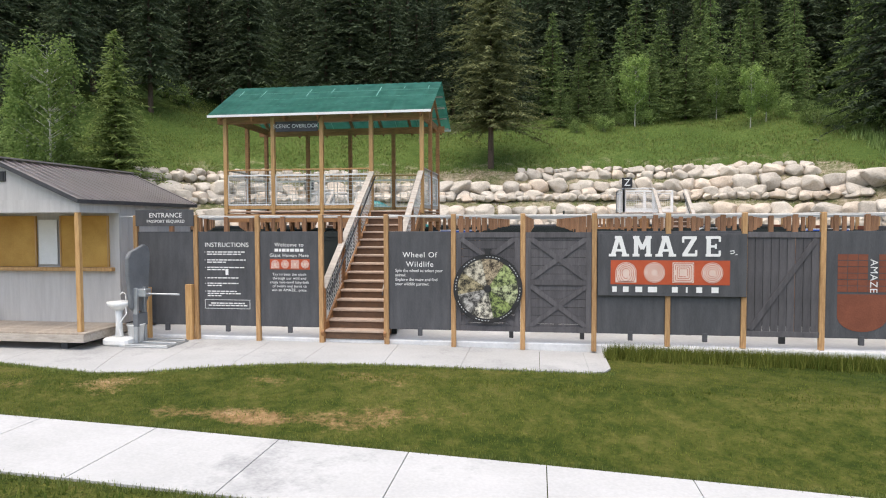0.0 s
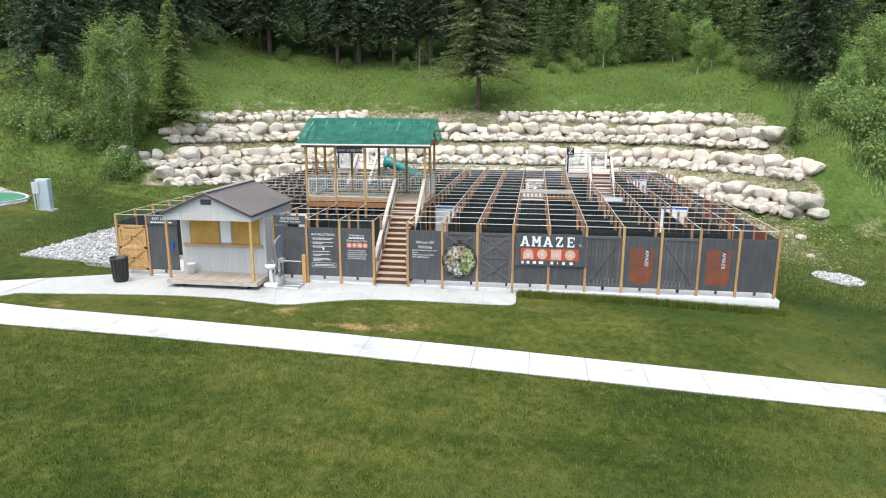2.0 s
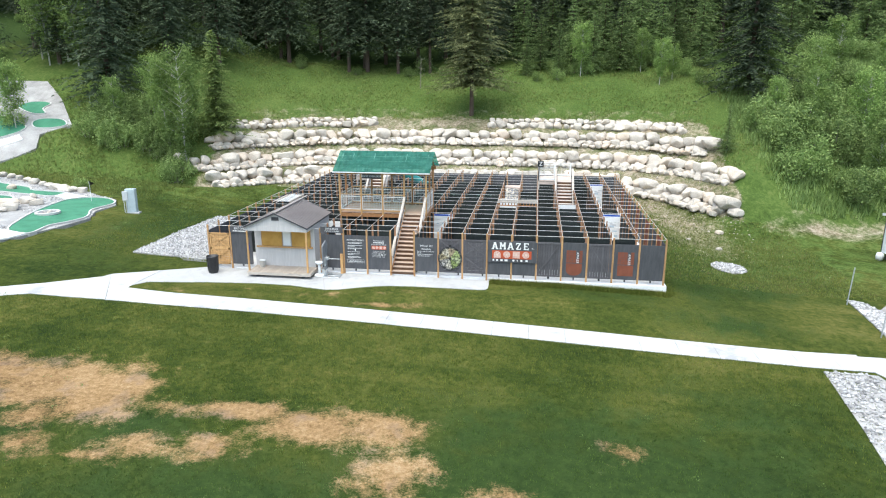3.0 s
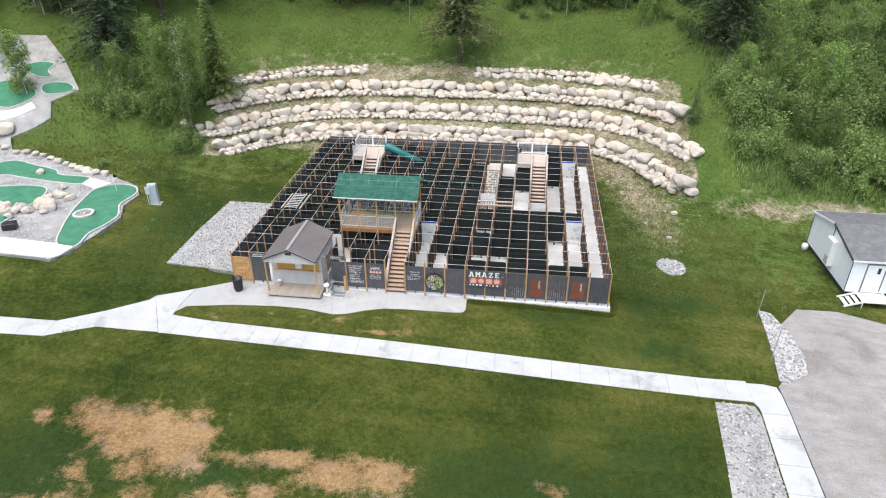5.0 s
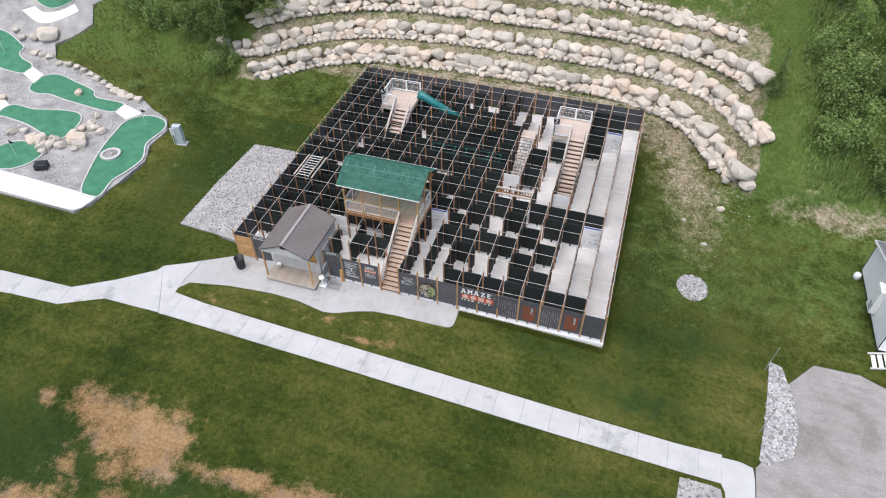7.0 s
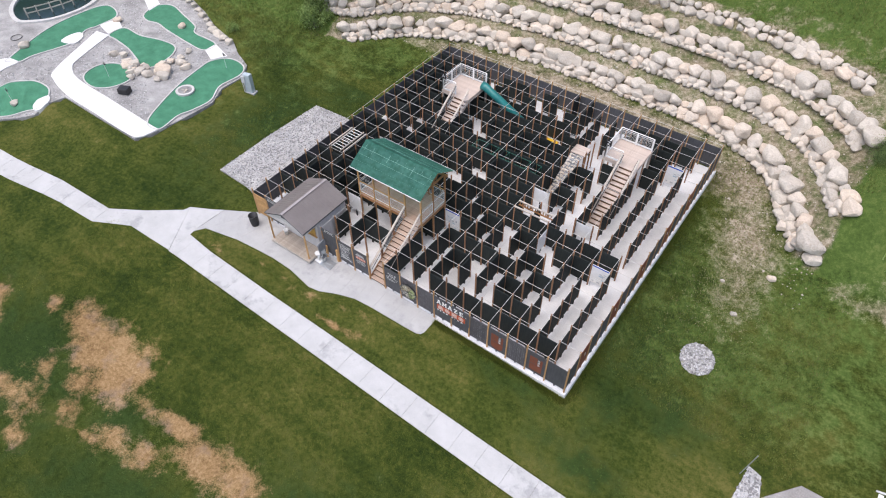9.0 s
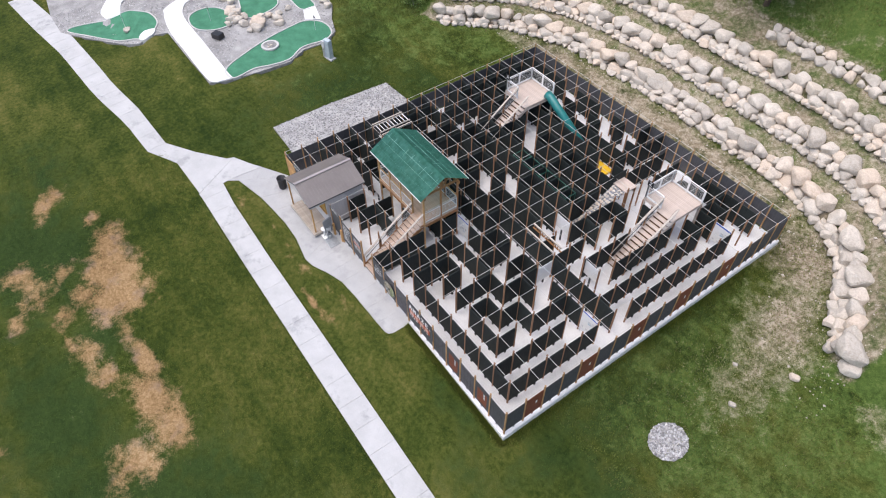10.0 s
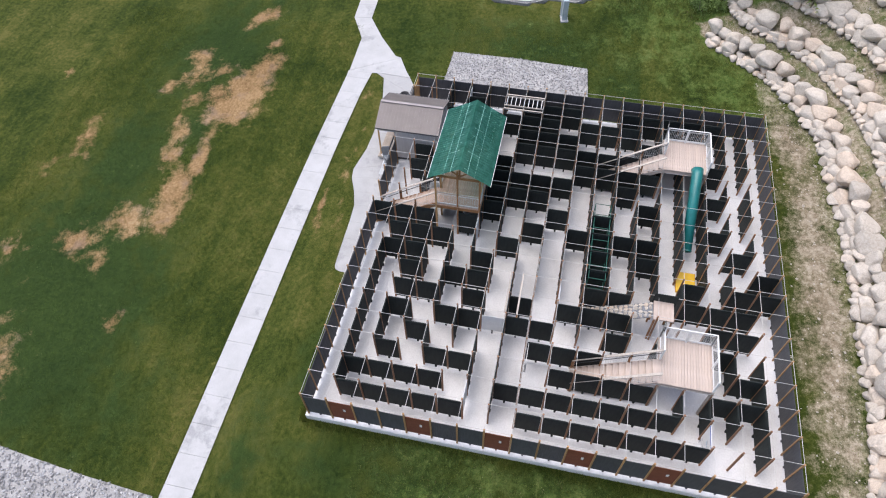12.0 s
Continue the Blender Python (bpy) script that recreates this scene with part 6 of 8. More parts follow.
def net_tunnel():
    s = thing("climbing_tunnel", label="green steel frame tunnel with netting between the panels", category="play tunnel")
    M_GREENST = surface("green_painted_steel", (0.008, 0.07, 0.05), (0.02, 0.14, 0.10), 4, 40, 0.45, bumps=0.05)
    x0, x1, y0, y1, z0, z1 = 7.2 * B, 11.4 * B, 10.15 * B, 10.85 * B, 1.0, 1.95
    for y in (y0, y1):
        for z in (z0, z1):
            bm = bmesh.new()
            rod(bm, (x0, y, z), (x1, y, z), 0.022, 8)
            part("long_tube", bm, M_GREENST, s)
    for k in range(7):
        x = x0 + (x1 - x0) * k / 6
        bm = bmesh.new()
        for a, c in (((x, y0, 0), (x, y0, z1)), ((x, y1, 0), (x, y1, z1)), ((x, y0, z1), (x, y1, z1)), ((x, y0, z0), (x, y1, z0))):
            rod(bm, a, c, 0.02, 6)
        part("hoop", bm, M_GREENST, s)
    bm = bmesh.new()
    for k in range(1, 44):
        x = x0 + (x1 - x0) * k / 44
        rod(bm, (x, y0, z0), (x, y1, z0), 0.004, 3)
        rod(bm, (x, y0, z0), (x, y0, z1), 0.003, 3)
        rod(bm, (x, y1, z0), (x, y1, z1), 0.003, 3)
    part("netting", bm, M_GREENST, s)


net_tunnel()


def hut_and_ramp():
    s = thing("climbing_ramp", label="timber landing with a ramp of grey stone holds", category="climbing ramp")
    quick("landing", s, M_PALEDECK, (12.1 * B, 12.85 * B, 2.05, 13.0 * B, 13.65 * B, 2.12), chamfer=0.006)
    quick("back_panel", s, M_INNER, (12.06 * B, 12.8 * B, 1.6, 12.09 * B, 13.75 * B, 2.75), chamfer=0.008)
    for x in (12.14 * B, 12.96 * B):
        for y in (12.9 * B, 13.6 * B):
            quick("leg", s, M_CEDAR, (x - 0.045, y - 0.045, 0, x + 0.045, y + 0.045, 2.05))
    quick("skirt", s, M_PALEDECK, (12.1 * B, 13.6 * B, 1.5, 13.0 * B, 13.63 * B, 2.05))
    bm = bmesh.new()
    beam(bm, (12.5 * B, 9.9 * B, 0.06), (12.5 * B, 12.85 * B, 2.0), 0.95, 0.04)
    part("ramp_board", bm, M_SLATE, s)
    rs = random.Random(5)
    for k in range(16):
        for q in range(4):
            u = (k + 0.5) / 16
            y, z = 9.9 * B + 2.95 * B * u, 0.1 + 1.94 * u
            piece("rock", STONES[(k * 4 + q) % 14], s, pose(12.5 * B - 0.36 + 0.24 * q + rs.uniform(-0.04, 0.04), y, z, 33, 0, rs.uniform(0, 360)) @ Matrix.Diagonal((0.24, 0.24, 0.12, 1)))


hut_and_ramp()


def walkway_rails():
    s = thing("bridge_rail", label="low timber bridge rails spanning two maze bays", category="bridge")
    for y, z in ((6.95 * B, 2.42), (7.45 * B, 2.42)):
        bm = bmesh.new()
        beam(bm, (12 * B, y, z), (14 * B, y, z), 0.09, 0.10, 0.006)
        part("rail", bm, M_RAILWOOD, s)
    for k in range(13):
        x = 12 * B + 0.1 + k * 2.4 / 12
        quick("baluster", s, M_CEDAR, (x - 0.03, 7.42 * B, 2.1, x + 0.03, 7.42 * B + 0.04, 2.38))
    quick("bearer", s, M_CEDAR, (12 * B, 7.42 * B, 2.02, 14 * B, 7.48 * B, 2.10))


walkway_rails()


def white_panel(x, y, rz, z0, z1, w=1.2, label="plain white board standing between the maze posts"):
    s = thing("white_board", x, y, 0, rz, label, "board", "white boards")
    quick("board", s, M_WHITE, (-w / 2, -0.012, z0, w / 2, 0.012, z1), chamfer=0.004)
    quick("foot", s, M_BLACK, (-0.05, -0.04, 0, 0.05, 0.04, z0 + 0.02))


for x, y, rz, z0, z1 in ((15.5 * B, 8.1 * B, 0, 0.85, 2.05), (12.45 * B, 9.0 * B + 0.06, 0, 1.0, 2.1), (14.0 * B, 6.5 * B, 90, 0.3, 1.75), (4.5 * B, 3.0 * B + 0.05, 0, 0.6, 1.95), (0.62 * B, 3.0 * B + 0.06, 0, 0.3, 2.0)):
    white_panel(x, y, rz, z0, z1)


def map_board(x, y, rz):
    s = thing("map_board", x, y, 0, rz, "white printed map board with blue and green patches", "map board", "map boards")
    quick("board", s, M_WHITE, (-0.59, -0.015, 0.45, 0.59, 0.015, 2.05), chamfer=0.004)
    rs = random.Random(int(x * 10))
    quick("blue_strip", s, M_BLUE, (-0.57, -0.0185, 1.92, 0.57, -0.0155, 2.03))
    M_PALEBLUE = bpy.data.materials.get("pale_blue_print") or surface("pale_blue_print", (0.35, 0.45, 0.52), (0.62, 0.70, 0.74), 6, 30, 0.6, bumps=0)
    for _ in range(9):
        a, c, w, h = rs.uniform(-0.5, 0.3), rs.uniform(0.5, 1.7), rs.uniform(0.08, 0.3), rs.uniform(0.04, 0.16)
        quick("print", s, rs.choice((M_PALEBLUE, M_PALEBLUE, M_GREYPL, M_STEEL)), (a, -0.0185 - 0.001 * _ / 9, c, a + w, -0.0155, c + h))
    for q in (-0.5, 0.5):
        quick("leg", s, M_STEEL, (q - 0.02, -0.02, 0, q + 0.02, 0.014, 0.46))


map_board(9.5 * B, 5 * B, 0)
map_board(17.5 * B, 6 * B, 0)
map_board(17.5 * B, 15 * B, 0)
for k, tag in ((1, 0), (4, 0), (7, 0), (10, 0), (13, 0)):
    lab = thing("label_plate", NX * B + 0.013, (k + 0.62) * B, 1.3, label="small white lettered plate on a russet panel", category="label plate", group="label plates")
    quick("plate", lab, M_WHITE, (0, -0.06, -0.14, 0.004, 0.06, 0.14))


# ---- gravel, lot, golf course, trailer ----
def smooth_ring(pts, n=6):
    """A closed rounded outline through a few plan points."""
    out, m = [], len(pts)
    for k in range(m):
        p0, p1, p2, p3 = (Vector(pts[(k + d) % m]) for d in (-1, 0, 1, 2))
        for q in range(n):
            t_ = q / n
            out.append(0.5 * ((2 * p1) + (p2 - p0) * t_ + (2 * p0 - 5 * p1 + 4 * p2 - p3) * t_ * t_ + (3 * p1 - p0 - 3 * p2 + p3) * t_ ** 3))
    return [(v.x, v.y) for v in out]


def pad(name, ring, lift, mat, parent=None, cell=1.2):
    """A patch that follows the ground inside any closed outline, with a buried rim."""
    bm = bmesh.new()
    vs = [bm.verts.new((x, y, 0)) for x, y in ring]
    es = [bm.edges.new((vs[k], vs[(k + 1) % len(vs)])) for k in range(len(vs))]
    bmesh.ops.triangle_fill(bm, use_beauty=True, use_dissolve=False, edges=es, normal=(0, 0, 1))
    for _ in range(8):
        long_edges = [e for e in bm.edges if e.calc_length() > cell]
        if not long_edges:
            break
        bmesh.ops.subdivide_edges(bm, edges=long_edges, cuts=1)
        bmesh.ops.triangulate(bm, faces=bm.faces[:])
        bmesh.ops.beautify_fill(bm, faces=bm.faces[:], edges=[e for e in bm.edges if not e.is_boundary])
    for v in bm.verts:
        v.co.z = ground_z(v.co.x, v.co.y) + lift
    bmesh.ops.recalc_face_normals(bm, faces=bm.faces[:])
    if sum(f_.normal.z for f_ in bm.faces) < 0:
        bmesh.ops.reverse_faces(bm, faces=bm.faces[:])
    rim = bmesh.ops.extrude_edge_only(bm, edges=[e for e in bm.edges if e.is_boundary])
    for v in rim["geom"]:
        if isinstance(v, bmesh.types.BMVert):
            v.co.z -= lift + 0.25
    return part(name, bm, mat, parent)


def pebbles(name, label, ring, count, size, seed, mat=None, avoid=()):
    """Loose stones inside an outline, one joined mesh."""
    rs = random.Random(seed)
    xs, ys = [p[0] for p in ring], [p[1] for p in ring]
    verts, faces = [], []
    while len(faces) < count * 8:
        x, y = rs.uniform(min(xs), max(xs)), rs.uniform(min(ys), max(ys))
        if not inside(x, y, ring) or any(inside(x, y, q_) for q_ in avoid):
            continue
        r = size * rs.uniform(0.5, 1.5)
        z = ground_z(x, y) + 0.05 + r * 0.2
        k, a = len(verts), rs.uniform(0, 6.28)
        c, s = math.cos(a) * r, math.sin(a) * r
        e = rs.uniform(0.6, 1.0)
        h = r * rs.uniform(0.4, 0.8)
        verts += [(x + c, y + s, z), (x - s * e, y + c * e, z), (x - c, y - s, z), (x + s * e, y - c * e, z), (x + rs.uniform(-0.3, 0.3) * r, y + rs.uniform(-0.3, 0.3) * r, z + h), (x, y, z - h)]
        faces += [(k, k + 1, k + 4), (k + 1, k + 2, k + 4), (k + 2, k + 3, k + 4), (k + 3, k, k + 4), (k + 1, k, k + 5), (k + 2, k + 1, k + 5), (k + 3, k + 2, k + 5), (k, k + 3, k + 5)]
    me = bpy.data.meshes.new(name)
    me.from_pydata(verts, [], faces)
    me.materials.append(mat or M_PEBBLE)
    return tagged(new(name, me), label, "gravel", kind="stuff")


def pebble_material():
    m, t, b = nodes_of("grey_pebbles")
    geo = t.nodes.new("ShaderNodeNewGeometry")
    c = ramp(t, geo.outputs["Random Per Island"], [(0.0, (0.16, 0.157, 0.155)), (0.5, (0.32, 0.315, 0.31)), (1.0, (0.55, 0.545, 0.54))])
    t.links.new(c, b.inputs["Base Color"])
    b.inputs["Roughness"].default_value = 0.9
    return m


M_PEBBLE = pebble_material()
tagged(pad("gravel_bed", GRAVEL_PAD, 0.04, M_GRAVEL), "bed of grey crushed gravel beside the west fence", "gravel", kind="structure")
pebbles("gravel", "loose grey gravel beside the west fence", GRAVEL_PAD, 5200, 0.06, 3)
ROUND = [(30.15 + 1.05 * math.cos(a * 0.524), 7.35 + 1.2 * math.sin(a * 0.524)) for a in range(12)]
tagged(pad("gravel_bed", ROUND, 0.04, M_GRAVEL), "round drain of grey gravel set in the lawn", "gravel", kind="structure")
pebbles("gravel", "loose grey stones heaped on the round drain", ROUND, 700, 0.07, 4)
tagged(pad("road", LOT, 0.04, lot_material()), "dusty pale gravel parking lot", "parking lot", kind="structure")
STRIP = [(35.0, 2.6), (35.7, 2.4), (36.2, 0.4), (36.4, -2.0), (36.0, -3.7), (34.6, -4.6), (34.3, -4.3), (34.7, -1.0)]
tagged(pad("gravel_bed", STRIP, 0.07, M_GRAVEL), "strip of grey stones along the edge of the lot", "gravel", kind="structure")
pebbles("gravel", "loose grey stones along the edge of the lot", STRIP, 1300, 0.08, 5)
CORNER = [(30.2, -6.72), (31.6, -6.68), (32.3, -6.75), (32.46, -7.4), (32.3, -12), (32.1, -18), (29.2, -18), (29.9, -11)]
tagged(pad("gravel_bed", CORNER, 0.03, M_GRAVEL), "corner bed of grey gravel inside the path", "gravel", kind="structure")
pebbles("gravel", "loose grey stones inside the path corner", CORNER, 1500, 0.07, 6)
for x, y, h in ((34.7, 1.9, 2.0), (34.25, -2.7, 2.3)):
    st = thing("stake", x, y, ground_z(x, y), label="thin leaning steel stake at the lot's edge", category="stake", group="stakes")
    bm = bmesh.new()
    rod(bm, (0, 0, -0.2), (0.22, 0.25, h), 0.03, 8)
    part("shaft", bm, M_STEEL, st)


def utility_box():
    z = ground_z(-10.75, 9.4)
    s = thing("utility_cabinet", -10.75, 9.4, z, 12, "pale blue-grey steel utility cabinet with a meter box on it", "utility cabinet")
    quick("cabinet", s, M_BOX, (-0.34, -0.2, 0.05, 0.34, 0.2, 1.75), chamfer=0.015)
    quick("plinth", s, M_PAVE, (-0.5, -0.3, -0.3, 0.5, 0.3, 0.05))
    quick("door", s, M_BOX, (-0.31, -0.215, 0.15, 0.31, -0.201, 1.68), chamfer=0.004)
    quick("meter_box", s, M_GREYPL, (-0.52, -0.28, 0.95, -0.15, -0.216, 1.6), chamfer=0.01)
    for x in (-0.5, -0.35):
        bm = bmesh.new()
        rod(bm, (x + 0.06, -0.25, 0), (x + 0.06, -0.25, 0.96), 0.03, 8)
        part("conduit", bm, M_GREYPL, s)


utility_box()


def trailer():
    x0, x1, y0, y1, z0, ze, zr = 41.3, 55.0, 5.36, 12.64, -0.95, 1.61, 2.45
    yc = (y0 + y1) / 2
    s = thing("trailer_building", label="white sided office trailer with a grey shingled roof", category="building")
    quick("west_wall", s, M_TRAILER, (x0, y0, z0, x0 + 0.15, y1, ze))
    quick("south_wall", s, M_TRAILER, (x0 + 0.15, y0, z0, x1, y0 + 0.15, ze))
    quick("north_wall", s, M_TRAILER, (x0 + 0.15, y1 - 0.15, z0, x1, y1, ze))
    quick("east_wall", s, M_TRAILER, (x1 - 0.15, y0 + 0.15, z0, x1, y1 - 0.15, ze))
    quick("skirting", s, M_DARKTRIM, (x0 + 0.2, y0 + 0.2, -1.7, x1 - 0.2, y1 - 0.2, z0))
    for x in (x0 + 0.02, x1 - 0.12):
        bm = bmesh.new()
        vs = [bm.verts.new(q) for q in ((x, y0, ze), (x, y1, ze), (x, yc, zr - 0.05))]
        ws = [bm.verts.new((v.co.x + 0.1, v.co.y, v.co.z)) for v in vs]
        bm.faces.new(vs)
        bm.faces.new(ws[::-1])
        for a in range(3):
            bm.faces.new((vs[a], ws[a], ws[(a + 1) % 3], vs[(a + 1) % 3]))
        bmesh.ops.recalc_face_normals(bm, faces=bm.faces)
        part("gable", bm, M_TRAILER, s)
    for ya, sg in ((y0 - 0.2, 1), (y1 + 0.2, -1)):
        bm = bmesh.new()
        vs = [bm.verts.new(q) for q in ((x0 - 0.15, ya, ze - 0.02), (x1 + 0.15, ya, ze - 0.02), (x1 + 0.15, yc, zr), (x0 - 0.15, yc, zr))]
        bm.faces.new(vs)
        bmesh.ops.solidify(bm, geom=bm.faces[:], thickness=-0.06)
        bmesh.ops.recalc_face_normals(bm, faces=bm.faces)
        part("roof_slope", bm, M_SHINGLE, s)
        bm = bmesh.new()
        beam(bm, (x0 - 0.17, ya, ze - 0.06), (x0 - 0.17, yc, zr - 0.04), 0.04, 0.16)
        part("barge_board", bm, M_DARKTRIM if sg > 0 else M_WHITE, s)
        bm = bmesh.new()
        beam(bm, (x0 - 0.17, ya, ze - 0.08), (x1, ya, ze - 0.08), 0.05, 0.12)
        part("gutter", bm, M_WHITE, s)
    for y in (y0 - 0.004, y1 - 0.09):
        quick("corner_board", s, M_DARKTRIM, (x0 - 0.012, y, z0, x0 - 0.001, y + 0.1, ze - 0.1))
    quick("seam_board", s, M_DARKTRIM, (x0 - 0.012, yc - 0.05, z0, x0 - 0.001, yc + 0.05, ze + 0.5))
    ac = quick("air_conditioner", s, M_WHITE, (x0 - 0.42, yc - 1.1, -0.5, x0 - 0.002, yc - 0.1, 1.5), chamfer=0.04, label="white wall-mounted air conditioner")
    bm = bmesh.new()
    for k in range(6):
        bx(bm, x0 - 0.428, yc - 1.0, -0.35 + 0.1 * k, x0 - 0.421, yc - 0.5, -0.30 + 0.1 * k)
    part("grille", bm, M_SLATE, ac)
    door = quick("door", s, M_WHITE, (x0 + 1.0, y0 - 0.03, z0 + 0.02, x0 + 2.1, y0 - 0.002, z0 + 2.15), chamfer=0.005, label="white door with a small dark light")
    quick("door_light", door, M_BLACK, (x0 + 1.65, y0 - 0.036, z0 + 1.5, x0 + 1.85, y0 - 0.031, z0 + 1.95))
    bm = bmesh.new()
    for q in ((x0 + 0.9, z0, x0 + 1.0, z0 + 2.25), (x0 + 2.1, z0, x0 + 2.2, z0 + 2.25), (x0 + 1.0, z0 + 2.15, x0 + 2.1, z0 + 2.25)):
        bx(bm, q[0], y0 - 0.02, q[1], q[2], y0 - 0.001, q[3])
    part("door_frame", bm, M_SLATE, s)
    win = quick("window", s, M_SLATE, (x0 + 4.0, y0 - 0.02, z0 + 1.0, x0 + 5.4, y0 - 0.001, z0 + 2.0))
    quick("pane", win, M_BLACK, (x0 + 4.06, y0 - 0.026, z0 + 1.06, x0 + 5.34, y0 - 0.021, z0 + 1.94))
    st = thing("steps", x0 + 1.5, y0, -1.42, label="white metal landing and steps at the trailer door", category="steps")
    quick("landing", st, M_WHITE, (-0.8, -1.3, 0.42, 1.0, -0.05, 0.47))
    for k in range(3):
        quick("step", st, M_WHITE, (-1.75 + 0.32 * k, -1.2, 0.02 + 0.13 * k, -1.5 + 0.32 * k, -0.15, 0.06 + 0.13 * k))
    for y in (-1.28, -0.08):
        bm = bmesh.new()
        beam(bm, (-1.9, y, 0.05), (-0.8, y, 0.45), 0.03, 0.14)
        part("stringer", bm, M_WHITE, st)
        for x in (-0.78, 0.95):
            bm = bmesh.new()
            rod(bm, (x, y, -0.3), (x, y, 1.3), 0.03, 8)
            part("rail_post", bm, M_WHITE, st)
    bm = bmesh.new()
    rod(bm, (-0.78, -1.28, 1.3), (0.95, -1.28, 1.3), 0.03, 8)
    rod(bm, (-0.78, -1.28, 0.85), (0.95, -1.28, 0.85), 0.02, 8)
    part("hand_rail", bm, M_WHITE, st)
    tank = thing("white_tank", x0 - 0.3, y1 - 0.6, ground_z(x0 - 0.3, y1 - 0.6), label="small white tank beside the trailer", category="tank")
    bm = bmesh.new()
    lathe(bm, [(0.05, 0), (0.22, 0.05), (0.25, 0.3), (0.2, 0.5), (0.05, 0.56)], 14)
    part("shell", bm, M_WHITE, tank, smooth=True)


trailer()


# ---- the putting course ----
def rounded(pts, n=5):
    """An open line rounded through its points."""
    out, m = [], len(pts)
    for k in range(m - 1):
        p0, p1, p2, p3 = (Vector(pts[min(m - 1, max(0, k + d))]) for d in (-1, 0, 1, 2))
        for q in range(n):
            t_ = q / n
            out.append(tuple(0.5 * ((2 * p1) + (p2 - p0) * t_ + (2 * p0 - 5 * p1 + 4 * p2 - p3) * t_ * t_ + (3 * p1 - p0 - 3 * p2 + p3) * t_ ** 3)))
    return out + [tuple(pts[-1])]



GREENS = [
    [(-13.6, 1.2), (-14.7, 3.4), (-15.6, 6.0), (-16.1, 8.4), (-16.2, 10.0), (-15.2, 11.2), (-13.6, 11.2), (-12.9, 10.2), (-13.0, 8.0), (-12.2, 6.3), (-12.3, 4.6), (-12.6, 3.2), (-12.4, 1.3)],
    [(-23.0, 2.2), (-23.1, 3.4), (-22.4, 4.4), (-20.9, 4.9), (-19.6, 4.3), (-19.4, 3.0), (-20.0, 1.8), (-21.0, 1.3), (-22.3, 1.5)],
    [(-26.5, 7.0), (-26.4, 8.5), (-24.3, 8.6), (-22.2, 9.3), (-20.5, 9.4), (-19.6, 8.3), (-19.4, 6.2), (-20.4, 5.8), (-21.6, 6.2), (-23.4, 6.7), (-25.4, 6.9)],
    [(-30.0, -1.0), (-30.1, -0.2), (-31.7, 4.2), (-31.8, 8.1), (-31.0, 10.0), (-28.8, 9.4), (-28.6, 7.3), (-28.8, 6.0), (-27.9, 4.2), (-28.7, 0.9), (-28.8, -0.3)],
    [(-29.2, -7.9), (-28.6, -4.6), (-27.9, -3.2), (-26.3, -1.7), (-25.2, -1.1), (-23.6, -1.1), (-22.6, -2.0), (-22.6, -2.9), (-23.5, -3.6), (-24.9, -4.9), (-26.5, -6.2)],
    [(-27.0, 11.2), (-27.4, 12.9), (-26.2, 13.8), (-24.1, 13.4), (-21.8, 12.8), (-20.8, 12.0), (-18.1, 12.0), (-18.1, 10.7), (-20.0, 10.6), (-21.7, 10.7), (-23.2, 10.8), (-24.7, 11.0), (-25.9, 10.7)],
    [(-41.0, -3.1), (-37.9, -0.8), (-35.5, -2.3), (-34.8, -4.3), (-36.5, -6.3)],
    [(-39, 18), (-36, 17.4), (-34.3, 17.2), (-32.1, 16.3), (-31.8, 15.4), (-30.9, 14.7), (-29.3, 14.1), (-29.4, 12.9), (-32, 13.0), (-35, 13.4), (-39, 14)],
    [(-34.2, 22.4), (-33.3, 20.8), (-31.3, 20.3), (-29.8, 21.1), (-29.2, 22.2), (-30.6, 22.9), (-32.5, 23.3)],
    [(-31.9, 25.0), (-30.9, 25.8), (-29.2, 25.9), (-29.4, 25.0), (-28.8, 24.4), (-30.1, 24.2)],
    [(-29.0, 23.1), (-28.3, 23.7), (-26.7, 23.9), (-25.9, 23.3), (-26.8, 22.7), (-28.3, 22.4)],
]
tagged(pad("gravel_bed", BED, 0.05, M_GRAVEL, cell=1.6), "grey gravel bed round the putting greens", "gravel", kind="structure")
pebbles("gravel", "loose grey gravel round the putting greens", [(x, y) for x, y in BED if x > -34 and y < 18] + [(-34, 16)], 5200, 0.055, 7, avoid=GREENS)


